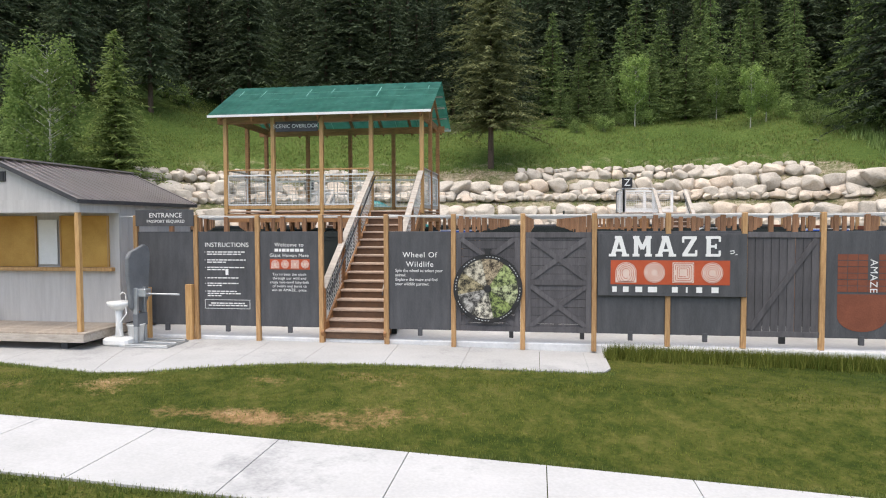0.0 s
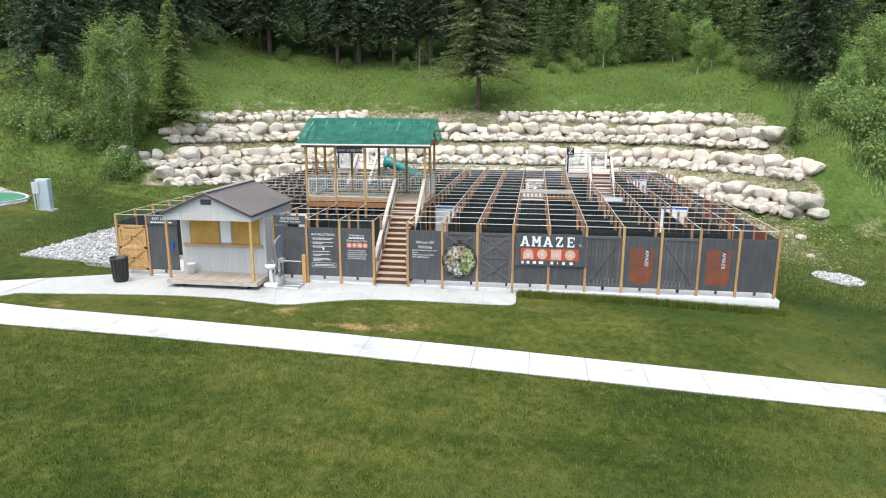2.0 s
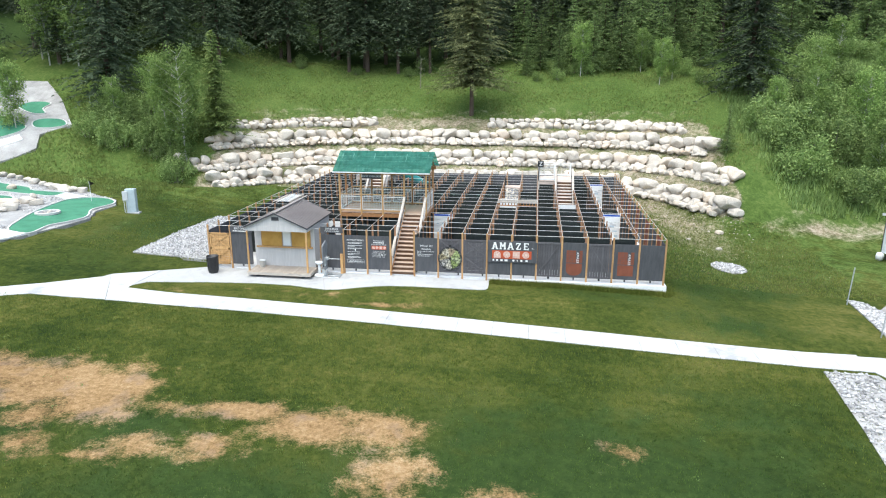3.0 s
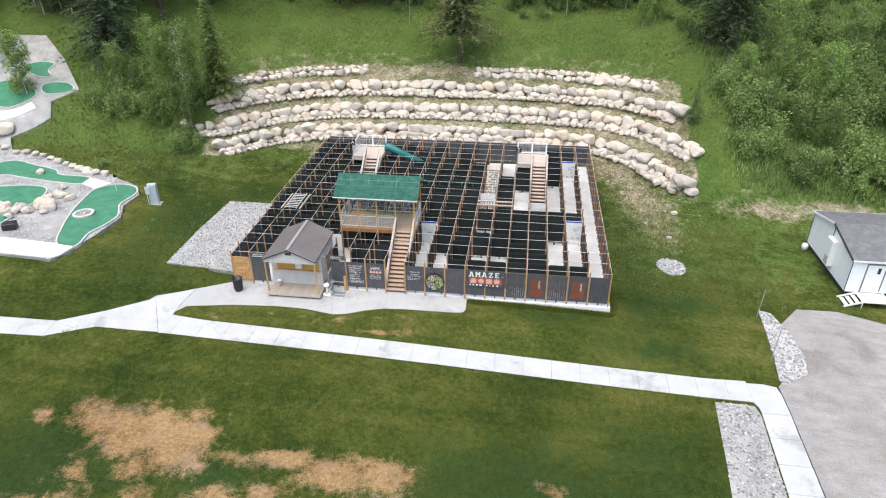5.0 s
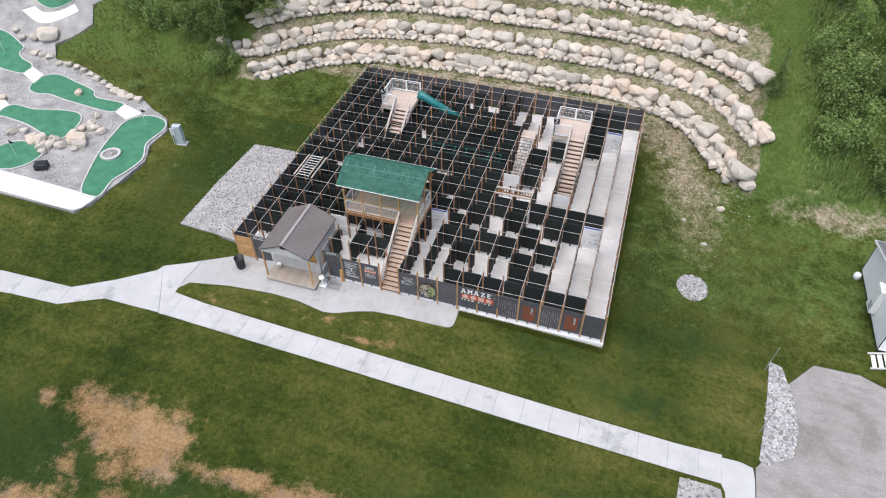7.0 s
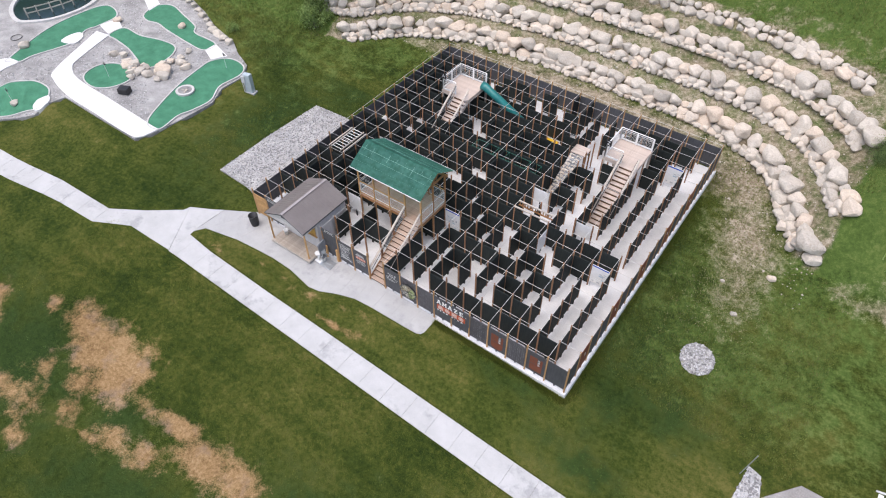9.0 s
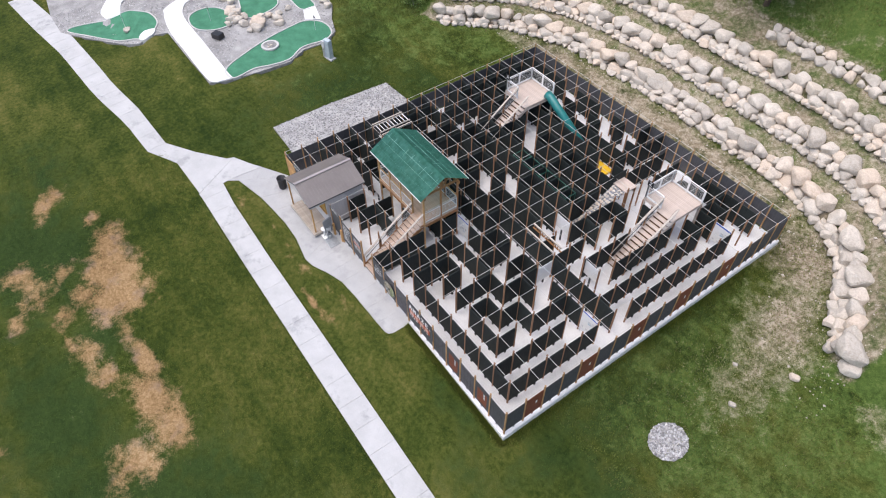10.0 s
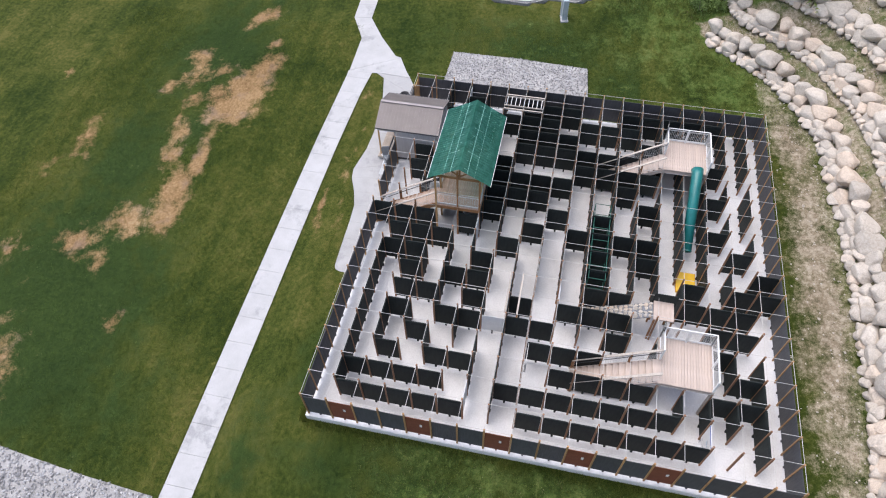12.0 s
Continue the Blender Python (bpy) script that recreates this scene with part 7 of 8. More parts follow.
def putting_green(pts, k):
    g = thing("putting_green", label="wavy green turf putting hole with a pale kerb", category="putting green", group="putting greens")
    ring = smooth_ring(pts)
    pad("turf", ring, 0.10, M_TURF, g)
    bm = bmesh.new()
    n = len(ring)
    cx, cy = sum(p_[0] for p_ in ring) / n, sum(p_[1] for p_ in ring) / n
    area = sum(a[0] * c[1] - c[0] * a[1] for a, c in zip(ring, ring[1:] + ring[:1]))
    rows = []
    for k_, (x, y) in enumerate(ring):
        (ax, ay), (bx_, by_) = ring[k_ - 1], ring[(k_ + 1) % n]
        d = math.hypot(bx_ - ax, by_ - ay) * (1 if area > 0 else -1)
        ox, oy = x + (by_ - ay) / d * 0.11, y - (bx_ - ax) / d * 0.11
        z = ground_z(x, y)
        rows.append([bm.verts.new(q) for q in ((x, y, z + 0.09), (x, y, z + 0.15), (ox, oy, z + 0.15), (ox, oy, z - 0.1))])
    for a in range(n):
        r0, r1 = rows[a], rows[(a + 1) % n]
        for q in range(3):
            bm.faces.new((r0[q], r1[q], r1[q + 1], r0[q + 1]))
    bmesh.ops.recalc_face_normals(bm, faces=bm.faces)
    part("kerb", bm, M_KERB, g, "pale concrete kerb")
    if k in (0, 1, 4, 6, 7):
        fx, fy = cx + (0.3 if k else -0.6), cy + (0 if k else 3.6)
        z = ground_z(fx, fy) + 0.1
        bm = bmesh.new()
        rod(bm, (fx, fy, z), (fx, fy, z + 1.5), 0.015, 6)
        pole = part("flag_pole", bm, M_WHITE, g)
        bm = bmesh.new()
        vs = [bm.verts.new(q) for q in ((fx, fy, z + 1.5), (fx, fy, z + 1.15), (fx + 0.45, fy, z + 1.32))]
        bm.faces.new(vs)
        bmesh.ops.solidify(bm, geom=bm.faces[:], thickness=0.005)
        part("flag", bm, M_WHITE, pole)
    return g


for k, pts in enumerate(GREENS):
    putting_green(pts, k)
ring_x, ring_y = -14.55, 5.7
rg = thing("stone_ring", ring_x, ring_y, ground_z(ring_x, ring_y) + 0.12, label="round pale kerb ring with pebbles on the turf", category="kerb ring")
bm = bmesh.new()
n = 28
rows = []
for k in range(n):
    a = 6.2832 * k / n
    rows.append([bm.verts.new((r_ * math.cos(a), r_ * math.sin(a), z_)) for r_, z_ in ((0.58, 0), (0.58, 0.09), (0.78, 0.09), (0.78, -0.05))])
for k in range(n):
    for q in range(3):
        bm.faces.new((rows[k][q], rows[(k + 1) % n][q], rows[(k + 1) % n][q + 1], rows[k][q + 1]))
bmesh.ops.recalc_face_normals(bm, faces=bm.faces)
part("kerb", bm, M_KERB, rg)
bm = bmesh.new()
bmesh.ops.create_cone(bm, cap_ends=True, segments=24, radius1=0.58, radius2=0.58, depth=0.03, matrix=pose(0, 0, 0.02))
part("pebble_fill", bm, M_GRAVEL, rg)
for k, (x, y, r_) in enumerate(((0.1, 0.05, 0.12), (-0.15, -0.1, 0.1), (0.2, -0.2, 0.08))):
    piece("rock", STONES[k], rg, pose(x, y, 0.06) @ Matrix.Scale(2 * r_, 4))
golf_path = thing("pavement", label="white concrete path winding between the putting greens", category="footpath", kind="structure")
sheet("slab", rounded([(-12.4, 1.25), (-13.5, 1.12), (-18, 1.15), (-22.7, 1.2), (-24.6, 1.9), (-25.3, 3.0), (-26.5, 6.9)]), rounded([(-12.6, -0.1), (-13.6, -0.65), (-18, -0.68), (-21.5, -0.66), (-24.2, -0.15), (-25.5, 0.9), (-27.9, 6.6)]), 0.1, M_WHITECON, golf_path, 0.13, 3)
sheet("slab", [(-28.55, 7.4), (-28.2, 9.2)], [(-26.75, 7.0), (-26.6, 8.4)], 0.1, M_WHITECON, golf_path, 0.14, 2)
sheet("slab", [(-17.95, 12.0), (-15.7, 11.35)], [(-17.95, 10.75), (-16.4, 10.1)], 0.1, M_WHITECON, golf_path, 0.14, 2)
sheet("slab", [(-29.25, 12.9), (-29.1, 14.0)], [(-27.2, 11.9), (-27.4, 13.3)], 0.1, M_WHITECON, golf_path, 0.14, 2)
sheet("slab", rounded([(-27.8, -3.2), (-29.0, -2.6), (-29.2, -1.6), (-28.8, -0.4)]), rounded([(-28.6, -4.4), (-30.5, -4.4), (-31.6, -2.4), (-30.1, -0.6)]), 0.1, M_WHITECON, golf_path, 0.13, 2)
sheet("slab", rounded([(-34.1, 19.5), (-31.8, 18.8), (-30.0, 19.4), (-28.4, 20.7)]), rounded([(-33.0, 20.1), (-31.7, 19.8), (-30.2, 20.3), (-29.1, 21.2)]), 0.1, M_WHITECON, golf_path, 0.13, 2)
for ring in ([(-28.8, 3.6), (-29.1, 4.6), (-28.8, 5.5), (-28.0, 5.3), (-27.6, 4.1)], [(-22.9, -1.6), (-22.25, -1.9), (-22.1, -2.7), (-22.6, -3.2), (-23.2, -2.8)]):
    pad("white_apron", smooth_ring(ring, 3), 0.16, M_WHITECON, golf_path)


def garden_pond():
    """A dark pond with a pale rim and a two-rail fence along one side."""
    ring = smooth_ring([(-35.4, 3.0), (-38.3, 4.2), (-39.8, 7), (-36.2, 11.2), (-33.5, 11.0), (-32.5, 9.7), (-32.2, 7.8), (-32.7, 5.4), (-33.9, 3.8)], 4)
    pond = thing("pond", label="small dark pond with a pale concrete rim", category="pond", kind="structure")
    cx, cy = -35.8, 7.0
    pad("water", [(cx + (x - cx) * 0.9, cy + (y - cy) * 0.9) for x, y in ring], 0.08, M_WATER, pond)
    bm = bmesh.new()
    rows = []
    for x, y in ring:
        z = ground_z(x, y)
        rows.append([bm.verts.new((cx + (x - cx) * u, cy + (y - cy) * u, z + h)) for u, h in ((0.88, 0.0), (0.89, 0.22), (0.99, 0.22), (1.0, -0.1))])
    for k in range(len(rows)):
        for q in range(3):
            bm.faces.new((rows[k][q], rows[(k + 1) % len(rows)][q], rows[(k + 1) % len(rows)][q + 1], rows[k][q + 1]))
    bmesh.ops.recalc_face_normals(bm, faces=bm.faces)
    part("rim", bm, M_KERB, pond, "pale concrete rim")
    fence = thing("pond_fence", label="pale wooden two-rail fence along the pond", category="fence")
    line = rounded([(-35.0, 4.2), (-34.2, 6.2), (-33.8, 8.2), (-33.9, 10.4)], 2)
    for (ax, ay), (bx_, by_) in zip(line, line[1:]):
        za, zb = ground_z(ax, ay), ground_z(bx_, by_)
        for h in (0.55, 1.0):
            bm = bmesh.new()
            beam(bm, (ax, ay, za + h), (bx_, by_, zb + h), 0.05, 0.09)
            part("rail", bm, M_RAILWOOD, fence)
    for x, y in line:
        z = ground_z(x, y)
        quick("post", fence, M_RAILWOOD, (x - 0.05, y - 0.05, z - 0.3, x + 0.05, y + 0.05, z + 1.1))
    hose = thing("hose", -32.6, 1.6, ground_z(-32.6, 1.6) + 0.1, label="dark coiled hose on the gravel", category="hose")
    bm = bmesh.new()
    for k in range(60):
        a, c, r, q = k * 0.42, (k + 1) * 0.42, 0.45 + 0.006 * (k % 15), 0.45 + 0.006 * ((k + 1) % 15)
        rod(bm, (r * math.cos(a), r * math.sin(a), 0.004 * (k % 8)), (q * math.cos(c), q * math.sin(c), 0.004 * ((k + 1) % 8)), 0.02, 5)
    part("coil", bm, M_BLACK, hose)


garden_pond()
rs_g = random.Random(21)
spots = [(-23.6, 5.3), (-22.7, 5.7), (-21.6, 5.3), (-20.8, 5.5), (-19.7, 5.0), (-18.9, 5.2), (-17.5, 5.2), (-19.5, 4.0), (-19.0, 6.9), (-18.8, 7.7), (-18.6, 8.6), (-18.9, 9.6), (-20.2, 4.6), (-21.1, 4.9), (-18.0, 6.0), (-17.2, 7.9),
         (-27.1, 15.1), (-26.2, 15.3), (-25.3, 15.2), (-24.4, 15.0), (-23.5, 14.8), (-22.6, 14.5), (-21.7, 14.2), (-20.8, 13.8), (-19.9, 13.3), (-19.0, 13.2), (-18.1, 13.0), (-17.2, 12.9), (-30.6, 1.2), (-25, -3.5), (-22.6, 12.0), (-30.2, 15.7), (-29.4, 15.7), (-28.6, 15.7), (-33.7, 17.6), (-32.7, 17.1), (-31.5, 17.4), (-27.9, 8.9)]
spots += [(rs_g.gauss(-20.6, 1.1), rs_g.gauss(5.2, 0.35)) for _ in range(12)] + [(rs_g.gauss(-18.5, 0.35), rs_g.gauss(6.6, 1.0)) for _ in range(10)]
for x, y in spots:
    b_ = thing("boulder", x, y, ground_z(x, y) + 0.2, rs_g.uniform(0, 360), "pale rounded boulder in the gravel bed", "boulder", "golf boulders")
    sz = rs_g.uniform(0.55, 1.0)
    piece("stone", rs_g.choice(STONES), b_, Matrix.Diagonal((sz, sz * 0.85, sz * 0.75, 1)))
for x, y, sz in ((33.4, 18.3, 1.0), (-30.2, 17.9, 1.7), (-18.2, 6.4, 1.3), (-17.6, 5.9, 1.0), (30.75, 12.0, 0.35), (29.2, 14.2, 0.25), (31.8, 16.2, 0.5)):
    b_ = thing("boulder", x, y, ground_z(x, y) + sz * 0.2, 30, "pale boulder lying on the grass", "boulder", "stray boulders")
    piece("stone", STONES[3], b_, Matrix.Diagonal((sz * 1.2, sz, sz * 0.8, 1)))
bb = thing("ball_box", -18.2, 2.5, ground_z(-18.2, 2.5) + 0.05, 25, "dark box standing on the gravel", "box")
quick("case", bb, M_BLACK, (-0.45, -0.35, 0, 0.45, 0.35, 0.5), chamfer=0.03)


# ---- trees and shrubs ----
def leaf_cloud(name, mat, centres, sizes, per, leaf, rs, flat=0.0):
    """Many small leaf quads scattered in clumps."""
    verts, faces = [], []
    for (cx, cy, cz), r in zip(centres, sizes):
        for _ in range(per):
            d = Vector((rs.gauss(0, 0.5), rs.gauss(0, 0.5), rs.gauss(0, 0.75))) * r
            c = Vector((cx, cy, cz)) + d
            n = (d.normalized() * 0.7 + Vector((rs.uniform(-1, 1), rs.uniform(-1, 1), rs.uniform(-0.3, 1)))).normalized()
            u = n.orthogonal().normalized()
            u.rotate(Matrix.Rotation(rs.uniform(0, 6.28), 3, n))
            v = n.cross(u)
            s = leaf * rs.uniform(0.6, 1.3)
            k = len(verts)
            verts += [c - u * s * 0.5, c + v * s * 0.33, c + u * s * 0.5, c - v * s * 0.33]
            faces.append((k, k + 1, k + 2, k + 3))
    me = bpy.data.meshes.new(name)
    me.from_pydata([tuple(v) for v in verts], [], faces)
    me.materials.append(mat)
    return me


def conifer_meshes(seed, h=14.0, spread=2.6, mat=None, bare=0.08, levels=34, gap=0.1, twig=0.42, droop=0.3, power=0.85, step=0.3):
    """Trunk and a crown of boughs, each a spray of thin hanging twigs."""
    rs = random.Random(seed)
    bm = bmesh.new()
    rod(bm, (0, 0, -0.6), (0, 0, h * 0.97), 0.014 * h, 8, 0.015)
    verts, faces = [], []
    for k in range(levels):
        u = (k + rs.random() * 0.8) / levels
        z = h * (bare + (1 - bare) * u)
        reach = spread * (1 - u) ** power * rs.uniform(0.65, 1.15) + 0.15
        n = max(4, int(7 * (1 - u) + 4))
        a0 = rs.uniform(0, 6.28)
        for q in range(n):
            if rs.random() < gap:
                continue
            a = a0 + 6.283 * q / n + rs.uniform(-0.35, 0.35)
            l = reach * rs.uniform(0.5, 1.15)
            ax = Vector((math.cos(a), math.sin(a), 0))
            across = Vector((-ax.y, ax.x, 0))
            sag = droop * rs.uniform(0.5, 1.4)
            if rs.random() < 0.25 and u < 0.7:
                rod(bm, (0, 0, z), ax * (l * 0.7) + Vector((0, 0, z - sag * l * 0.5)), 0.025, 3, 0.006)
            m = max(2, int(l / step))
            for e in range(m):
                v = (e + rs.random()) / m
                c = ax * (l * v) + Vector((0, 0, z - sag * l * v * v))
                for side in (-1, 1, 0):
                    s = twig * rs.uniform(0.6, 1.3) * (1.15 - 0.5 * v)
                    tip = ax * rs.uniform(0.35, 0.9) + across * (side * rs.uniform(0.5, 1.0)) + Vector((0, 0, rs.uniform(-0.75, 0.15) if side else rs.uniform(-0.2, 0.35)))
                    w = Vector((rs.uniform(-1, 1), rs.uniform(-1, 1), rs.uniform(-0.6, 0.6))).normalized() * (s * 0.2)
                    k0 = len(verts)
                    verts += [c - w, c + w, c + tip * s]
                    faces.append((k0, k0 + 1, k0 + 2))
    me = bpy.data.meshes.new("crown")
    me.from_pydata([tuple(v) for v in verts], [], faces)
    me.materials.append(mat or M_NEEDLE)
    return mesh_of(bm, "trunk", M_BARK), me


def broadleaf_meshes(seed, h=7.0, spread=1.8, mat=None, bark=None, clumps=85, per=60, leaf=0.19, low=0.25):
    rs = random.Random(seed)
    bm = bmesh.new()
    rod(bm, (0, 0, -0.4), (0.1, 0.05, h * 0.55), 0.006 * h + 0.03, 8, 0.005 * h)
    rod(bm, (0.1, 0.05, h * 0.55), (0.0, 0.1, h * 0.95), 0.005 * h, 6, 0.01)
    centres, sizes = [], []
    for _ in range(clumps):
        u = rs.random() ** 0.8
        z = h * (low + (1 - low) * u)
        w = spread * math.sin(math.pi * min(1, 0.18 + 0.82 * (1 - u))) ** 0.7 * rs.uniform(0.25, 1.0)
        a = rs.uniform(0, 6.283)
        c = (math.cos(a) * w, math.sin(a) * w, z)
        centres.append(c)
        sizes.append(rs.uniform(0.25, 0.55) * (h / 7) ** 0.5)
        if rs.random() < 0.5:
            rod(bm, (0.05, 0.03, max(0.1, z - w * 0.8)), c, 0.022, 4, 0.006)
    return mesh_of(bm, "trunk", bark or M_BIRCH), leaf_cloud("crown", mat or M_LEAF, centres, sizes, per, leaf, rs)


def shrub_meshes(seed, h=2.4, spread=1.6, mat=None, clumps=34, per=60, leaf=0.19):
    rs = random.Random(seed)
    bm = bmesh.new()
    centres, sizes = [], []
    for _ in range(clumps):
        a, w = rs.uniform(0, 6.283), spread * rs.random() ** 0.6
        z = h * rs.uniform(0.15, 1.0) * (1 - 0.35 * (w / spread) ** 2)
        centres.append((math.cos(a) * w, math.sin(a) * w, z))
        sizes.append(rs.uniform(0.35, 0.6))
        if rs.random() < 0.35:
            rod(bm, (math.cos(a) * w * 0.3, math.sin(a) * w * 0.3, -0.2), centres[-1], 0.02, 4, 0.005)
    rod(bm, (0, 0, -0.3), (0, 0, h * 0.6), 0.03, 5, 0.01)
    return mesh_of(bm, "stem", M_DEADWOOD), leaf_cloud("crown", mat or M_SHRUB, centres, sizes, per, leaf, rs)


def plant(name, meshes, x, y, s, label, category, group="", kind="", rz=0, sink=0.0):
    ob = thing(name, x, y, ground_z(x, y) - sink, rz, label, category, group, kind)
    ob.scale = (s, s, s * random.uniform(0.92, 1.1))
    piece("trunk" if category == "tree" else "stem", meshes[0], ob, Matrix())
    piece("crown", meshes[1], ob, Matrix())
    return ob


SPRUCE = [conifer_meshes(20 + k, 16, 3.5 + 0.3 * (k % 3), M_NEEDLE, (0.07, 0.18, 0.12, 0.22)[k], 46, 0.12, 0.5, 0.32, 0.8, 0.26) for k in range(4)]
FAR_SPRUCE = [conifer_meshes(30 + k, 16, 3.4, M_NEEDLE, 0.1, 30, 0.1, 0.75, 0.3, 0.8, 0.42) for k in range(2)]
FIR = [conifer_meshes(40 + k, 9, 2.7, M_NEEDLE2, 0.03, 42, 0.08, 0.4, 0.12, 0.85, 0.24) for k in range(3)]
ASPEN = [broadleaf_meshes(60 + k) for k in range(3)]
SHRUBS = [shrub_meshes(80 + k) for k in range(4)]

PINE = conifer_meshes(55, 17, 4.6, M_PINE, 0.19, 66, 0.14, 0.48, 0.14, 0.5, 0.2)
LONE_SPRUCE = conifer_meshes(57, 18, 4.4, M_NEEDLE, 0.05, 50, 0.14, 0.55, 0.3, 0.75, 0.24)
TALL_ASPEN = [broadleaf_meshes(70, 12, 2.4, M_LEAF, M_BIRCH, 130, 60, 0.2, 0.16), broadleaf_meshes(71, 10, 2.0, M_LEAF, M_BIRCH, 110, 55, 0.2, 0.16)]
SLIM_FIR = conifer_meshes(56, 9.5, 3.3, M_FIR, 0.02, 58, 0.05, 0.42, 0.06, 0.8, 0.2)
rs_t = random.Random(11)
TREE_GROUP = "hillside forest"
# single trees that stand out
plant("pine", PINE, 11.1, 37.4, 1.05, "lone green pine standing in the meadow above the rocks", "tree", rz=40)
plant("aspen", TALL_ASPEN[0], -13.4, 22.0, 0.95, "slender pale-barked aspen beside the rock terraces", "tree", rz=20)
plant("aspen", TALL_ASPEN[1], -15.4, 22.8, 0.8, "slender pale-barked aspen beside the rock terraces", "tree", rz=150)
plant("fir", SLIM_FIR, -12.2, 26.4, 0.98, "narrow bright green fir behind the rock terraces", "tree", rz=10)
plant("fir", FIR[1], 34.3, 25.8, 0.42, "small green fir at the end of the terraces", "tree", rz=100)
plant("spruce", LONE_SPRUCE, 39.2, 38.6, 1.2, "large dark spruce above the shrubs", "tree", rz=60)
plant("spruce", LONE_SPRUCE, -24.0, 27.8, 1.15, "broad dark spruce behind the shrubs", "tree", rz=60)
plant("spruce", SPRUCE[3], -22.5, 36.0, 1.0, "broad dark spruce behind the shrubs", "tree", rz=10)
plant("spruce", SPRUCE[0], -33.0, 33.0, 1.1, "broad dark spruce behind the shrubs", "tree", rz=200)
for x, y, s_ in ((-38.5, 36.5, 1.15), (-30.6, 36.4, 1.2), (-26.8, 33.6, 1.1), (-28.6, 38.6, 1.3), (-20.6, 33.4, 0.95), (-24.4, 41.0, 1.25), (-18.0, 39.5, 1.1), (-34.5, 40.2, 1.3), (-41.5, 31.5, 1.1)):
    plant("spruce", SPRUCE[int(s_ * 20) % 4], x, y, s_, "broad dark spruce behind the shrubs", "tree", rz=s_ * 700)
for x, y, s_ in ((-33.8, 32.5, 0.95), (-32.4, 33.6, 1.05), (-30.8, 33.0, 0.9), (-29.6, 34.6, 1.0), (-35.6, 33.8, 1.0)):
    plant("aspen", TALL_ASPEN[1], x, y, s_, "tall white-stemmed aspen at the forest edge", "tree", "edge aspens", rz=s_ * 900)
# young firs and aspens on the open slope to the east
for x, y, s_ in ((16.6, 46.5, 0.55), (18.2, 48, 0.7), (20.3, 46.3, 0.6), (21.8, 48.5, 0.85), (24.2, 46.8, 0.75), (25.6, 49.5, 1.0), (27.3, 47.2, 0.95), (29.6, 48.6, 1.15), (31.8, 47.5, 0.9), (33.5, 49.5, 1.1), (36.3, 48, 1.0), (30, 54, 1.2), (24, 54, 1.2), (38, 54, 1.2), (42, 50, 1.1), (19.5, 53, 1.1), (45, 46, 1.0), (35, 56, 1.3), (27, 58, 1.4), (21, 59, 1.3), (16, 52, 1.1)):
    plant("fir", rs_t.choice(FIR), x, y, s_, "young green fir on the slope above the meadow", "tree", "young firs", rz=rs_t.uniform(0, 360))
for x, y, s_ in ((31.0, 41.8, 0.62), (32.4, 42.6, 0.5), (22.8, 45.6, 0.75), (29.5, 45.8, 0.6), (41, 39, 0.8), (44, 34, 0.8), (46, 28, 0.9), (49.5, 33, 0.9), (52, 26, 0.8), (42.5, 30, 0.7), (48, 40, 0.9), (-19, 27, 0.7), (-21.5, 24.5, 0.6), (-30, 22, 0.8), (-36, 26, 1.0), (-39, 19, 0.9), (54, 36, 1.0), (57, 29, 1.0), (40.5, 25.5, 0.6), (39.4, 30.5, 0.55), (45.5, 23.5, 0.7)):
    plant("aspen", rs_t.choice(ASPEN), x, y, s_, "young leafy aspen among the shrubs", "tree", "young aspens", rz=rs_t.uniform(0, 360))
# the dark forest on the hillside
for k in range(92):
    x, y = -62 + 1.62 * k + rs_t.uniform(-0.8, 0.8), rs_t.uniform(46.5, 53)
    if x > 14:
        y += 10
    plant("spruce", rs_t.choice(SPRUCE), x, y, rs_t.uniform(0.85, 1.35), "tall dark spruce in the forest on the hillside", "tree", TREE_GROUP, rz=rs_t.uniform(0, 360))
for k in range(150):
    x, y = rs_t.uniform(-75, 95), rs_t.uniform(55, 92)
    if x > 14 and y < 66:
        y += 12
    plant("spruce", rs_t.choice(FAR_SPRUCE), x, y, rs_t.uniform(0.95, 1.5), "tall dark spruce in the forest on the hillside", "tree", TREE_GROUP, rz=rs_t.uniform(0, 360))
for k in range(40):
    x, y = rs_t.uniform(40, 95), rs_t.uniform(48, 75)
    plant("fir", rs_t.choice(FIR), x, y, rs_t.uniform(1.0, 1.7), "green fir on the eastern hillside", "tree", "eastern firs", rz=rs_t.uniform(0, 360))
# shrubs: west of the terraces, east slope, forest edge
for k in range(46):
    u = rs_t.random()
    x, y = -23.5 + 10.3 * u, rs_t.uniform(22.2 - 2.6 * u, 28.5 - 3 * u)
    plant("shrub", rs_t.choice(SHRUBS), x, y, rs_t.uniform(0.45, 0.95), "leafy willow shrub beside the terraces", "shrub", "western shrubs", rz=rs_t.uniform(0, 360))
for k in range(250):
    x, y = rs_t.uniform(37.4, 66), rs_t.uniform(20.0, 47)
    if x < 37.6 + 0.12 * abs(y - 30) or (x > 48 and y > 38 and x < 60 and y < 45):
        continue
    plant("shrub", rs_t.choice(SHRUBS), x, y, rs_t.uniform(0.55, 1.25), "leafy shrub on the eastern slope", "shrub", "eastern shrubs", rz=rs_t.uniform(0, 360))
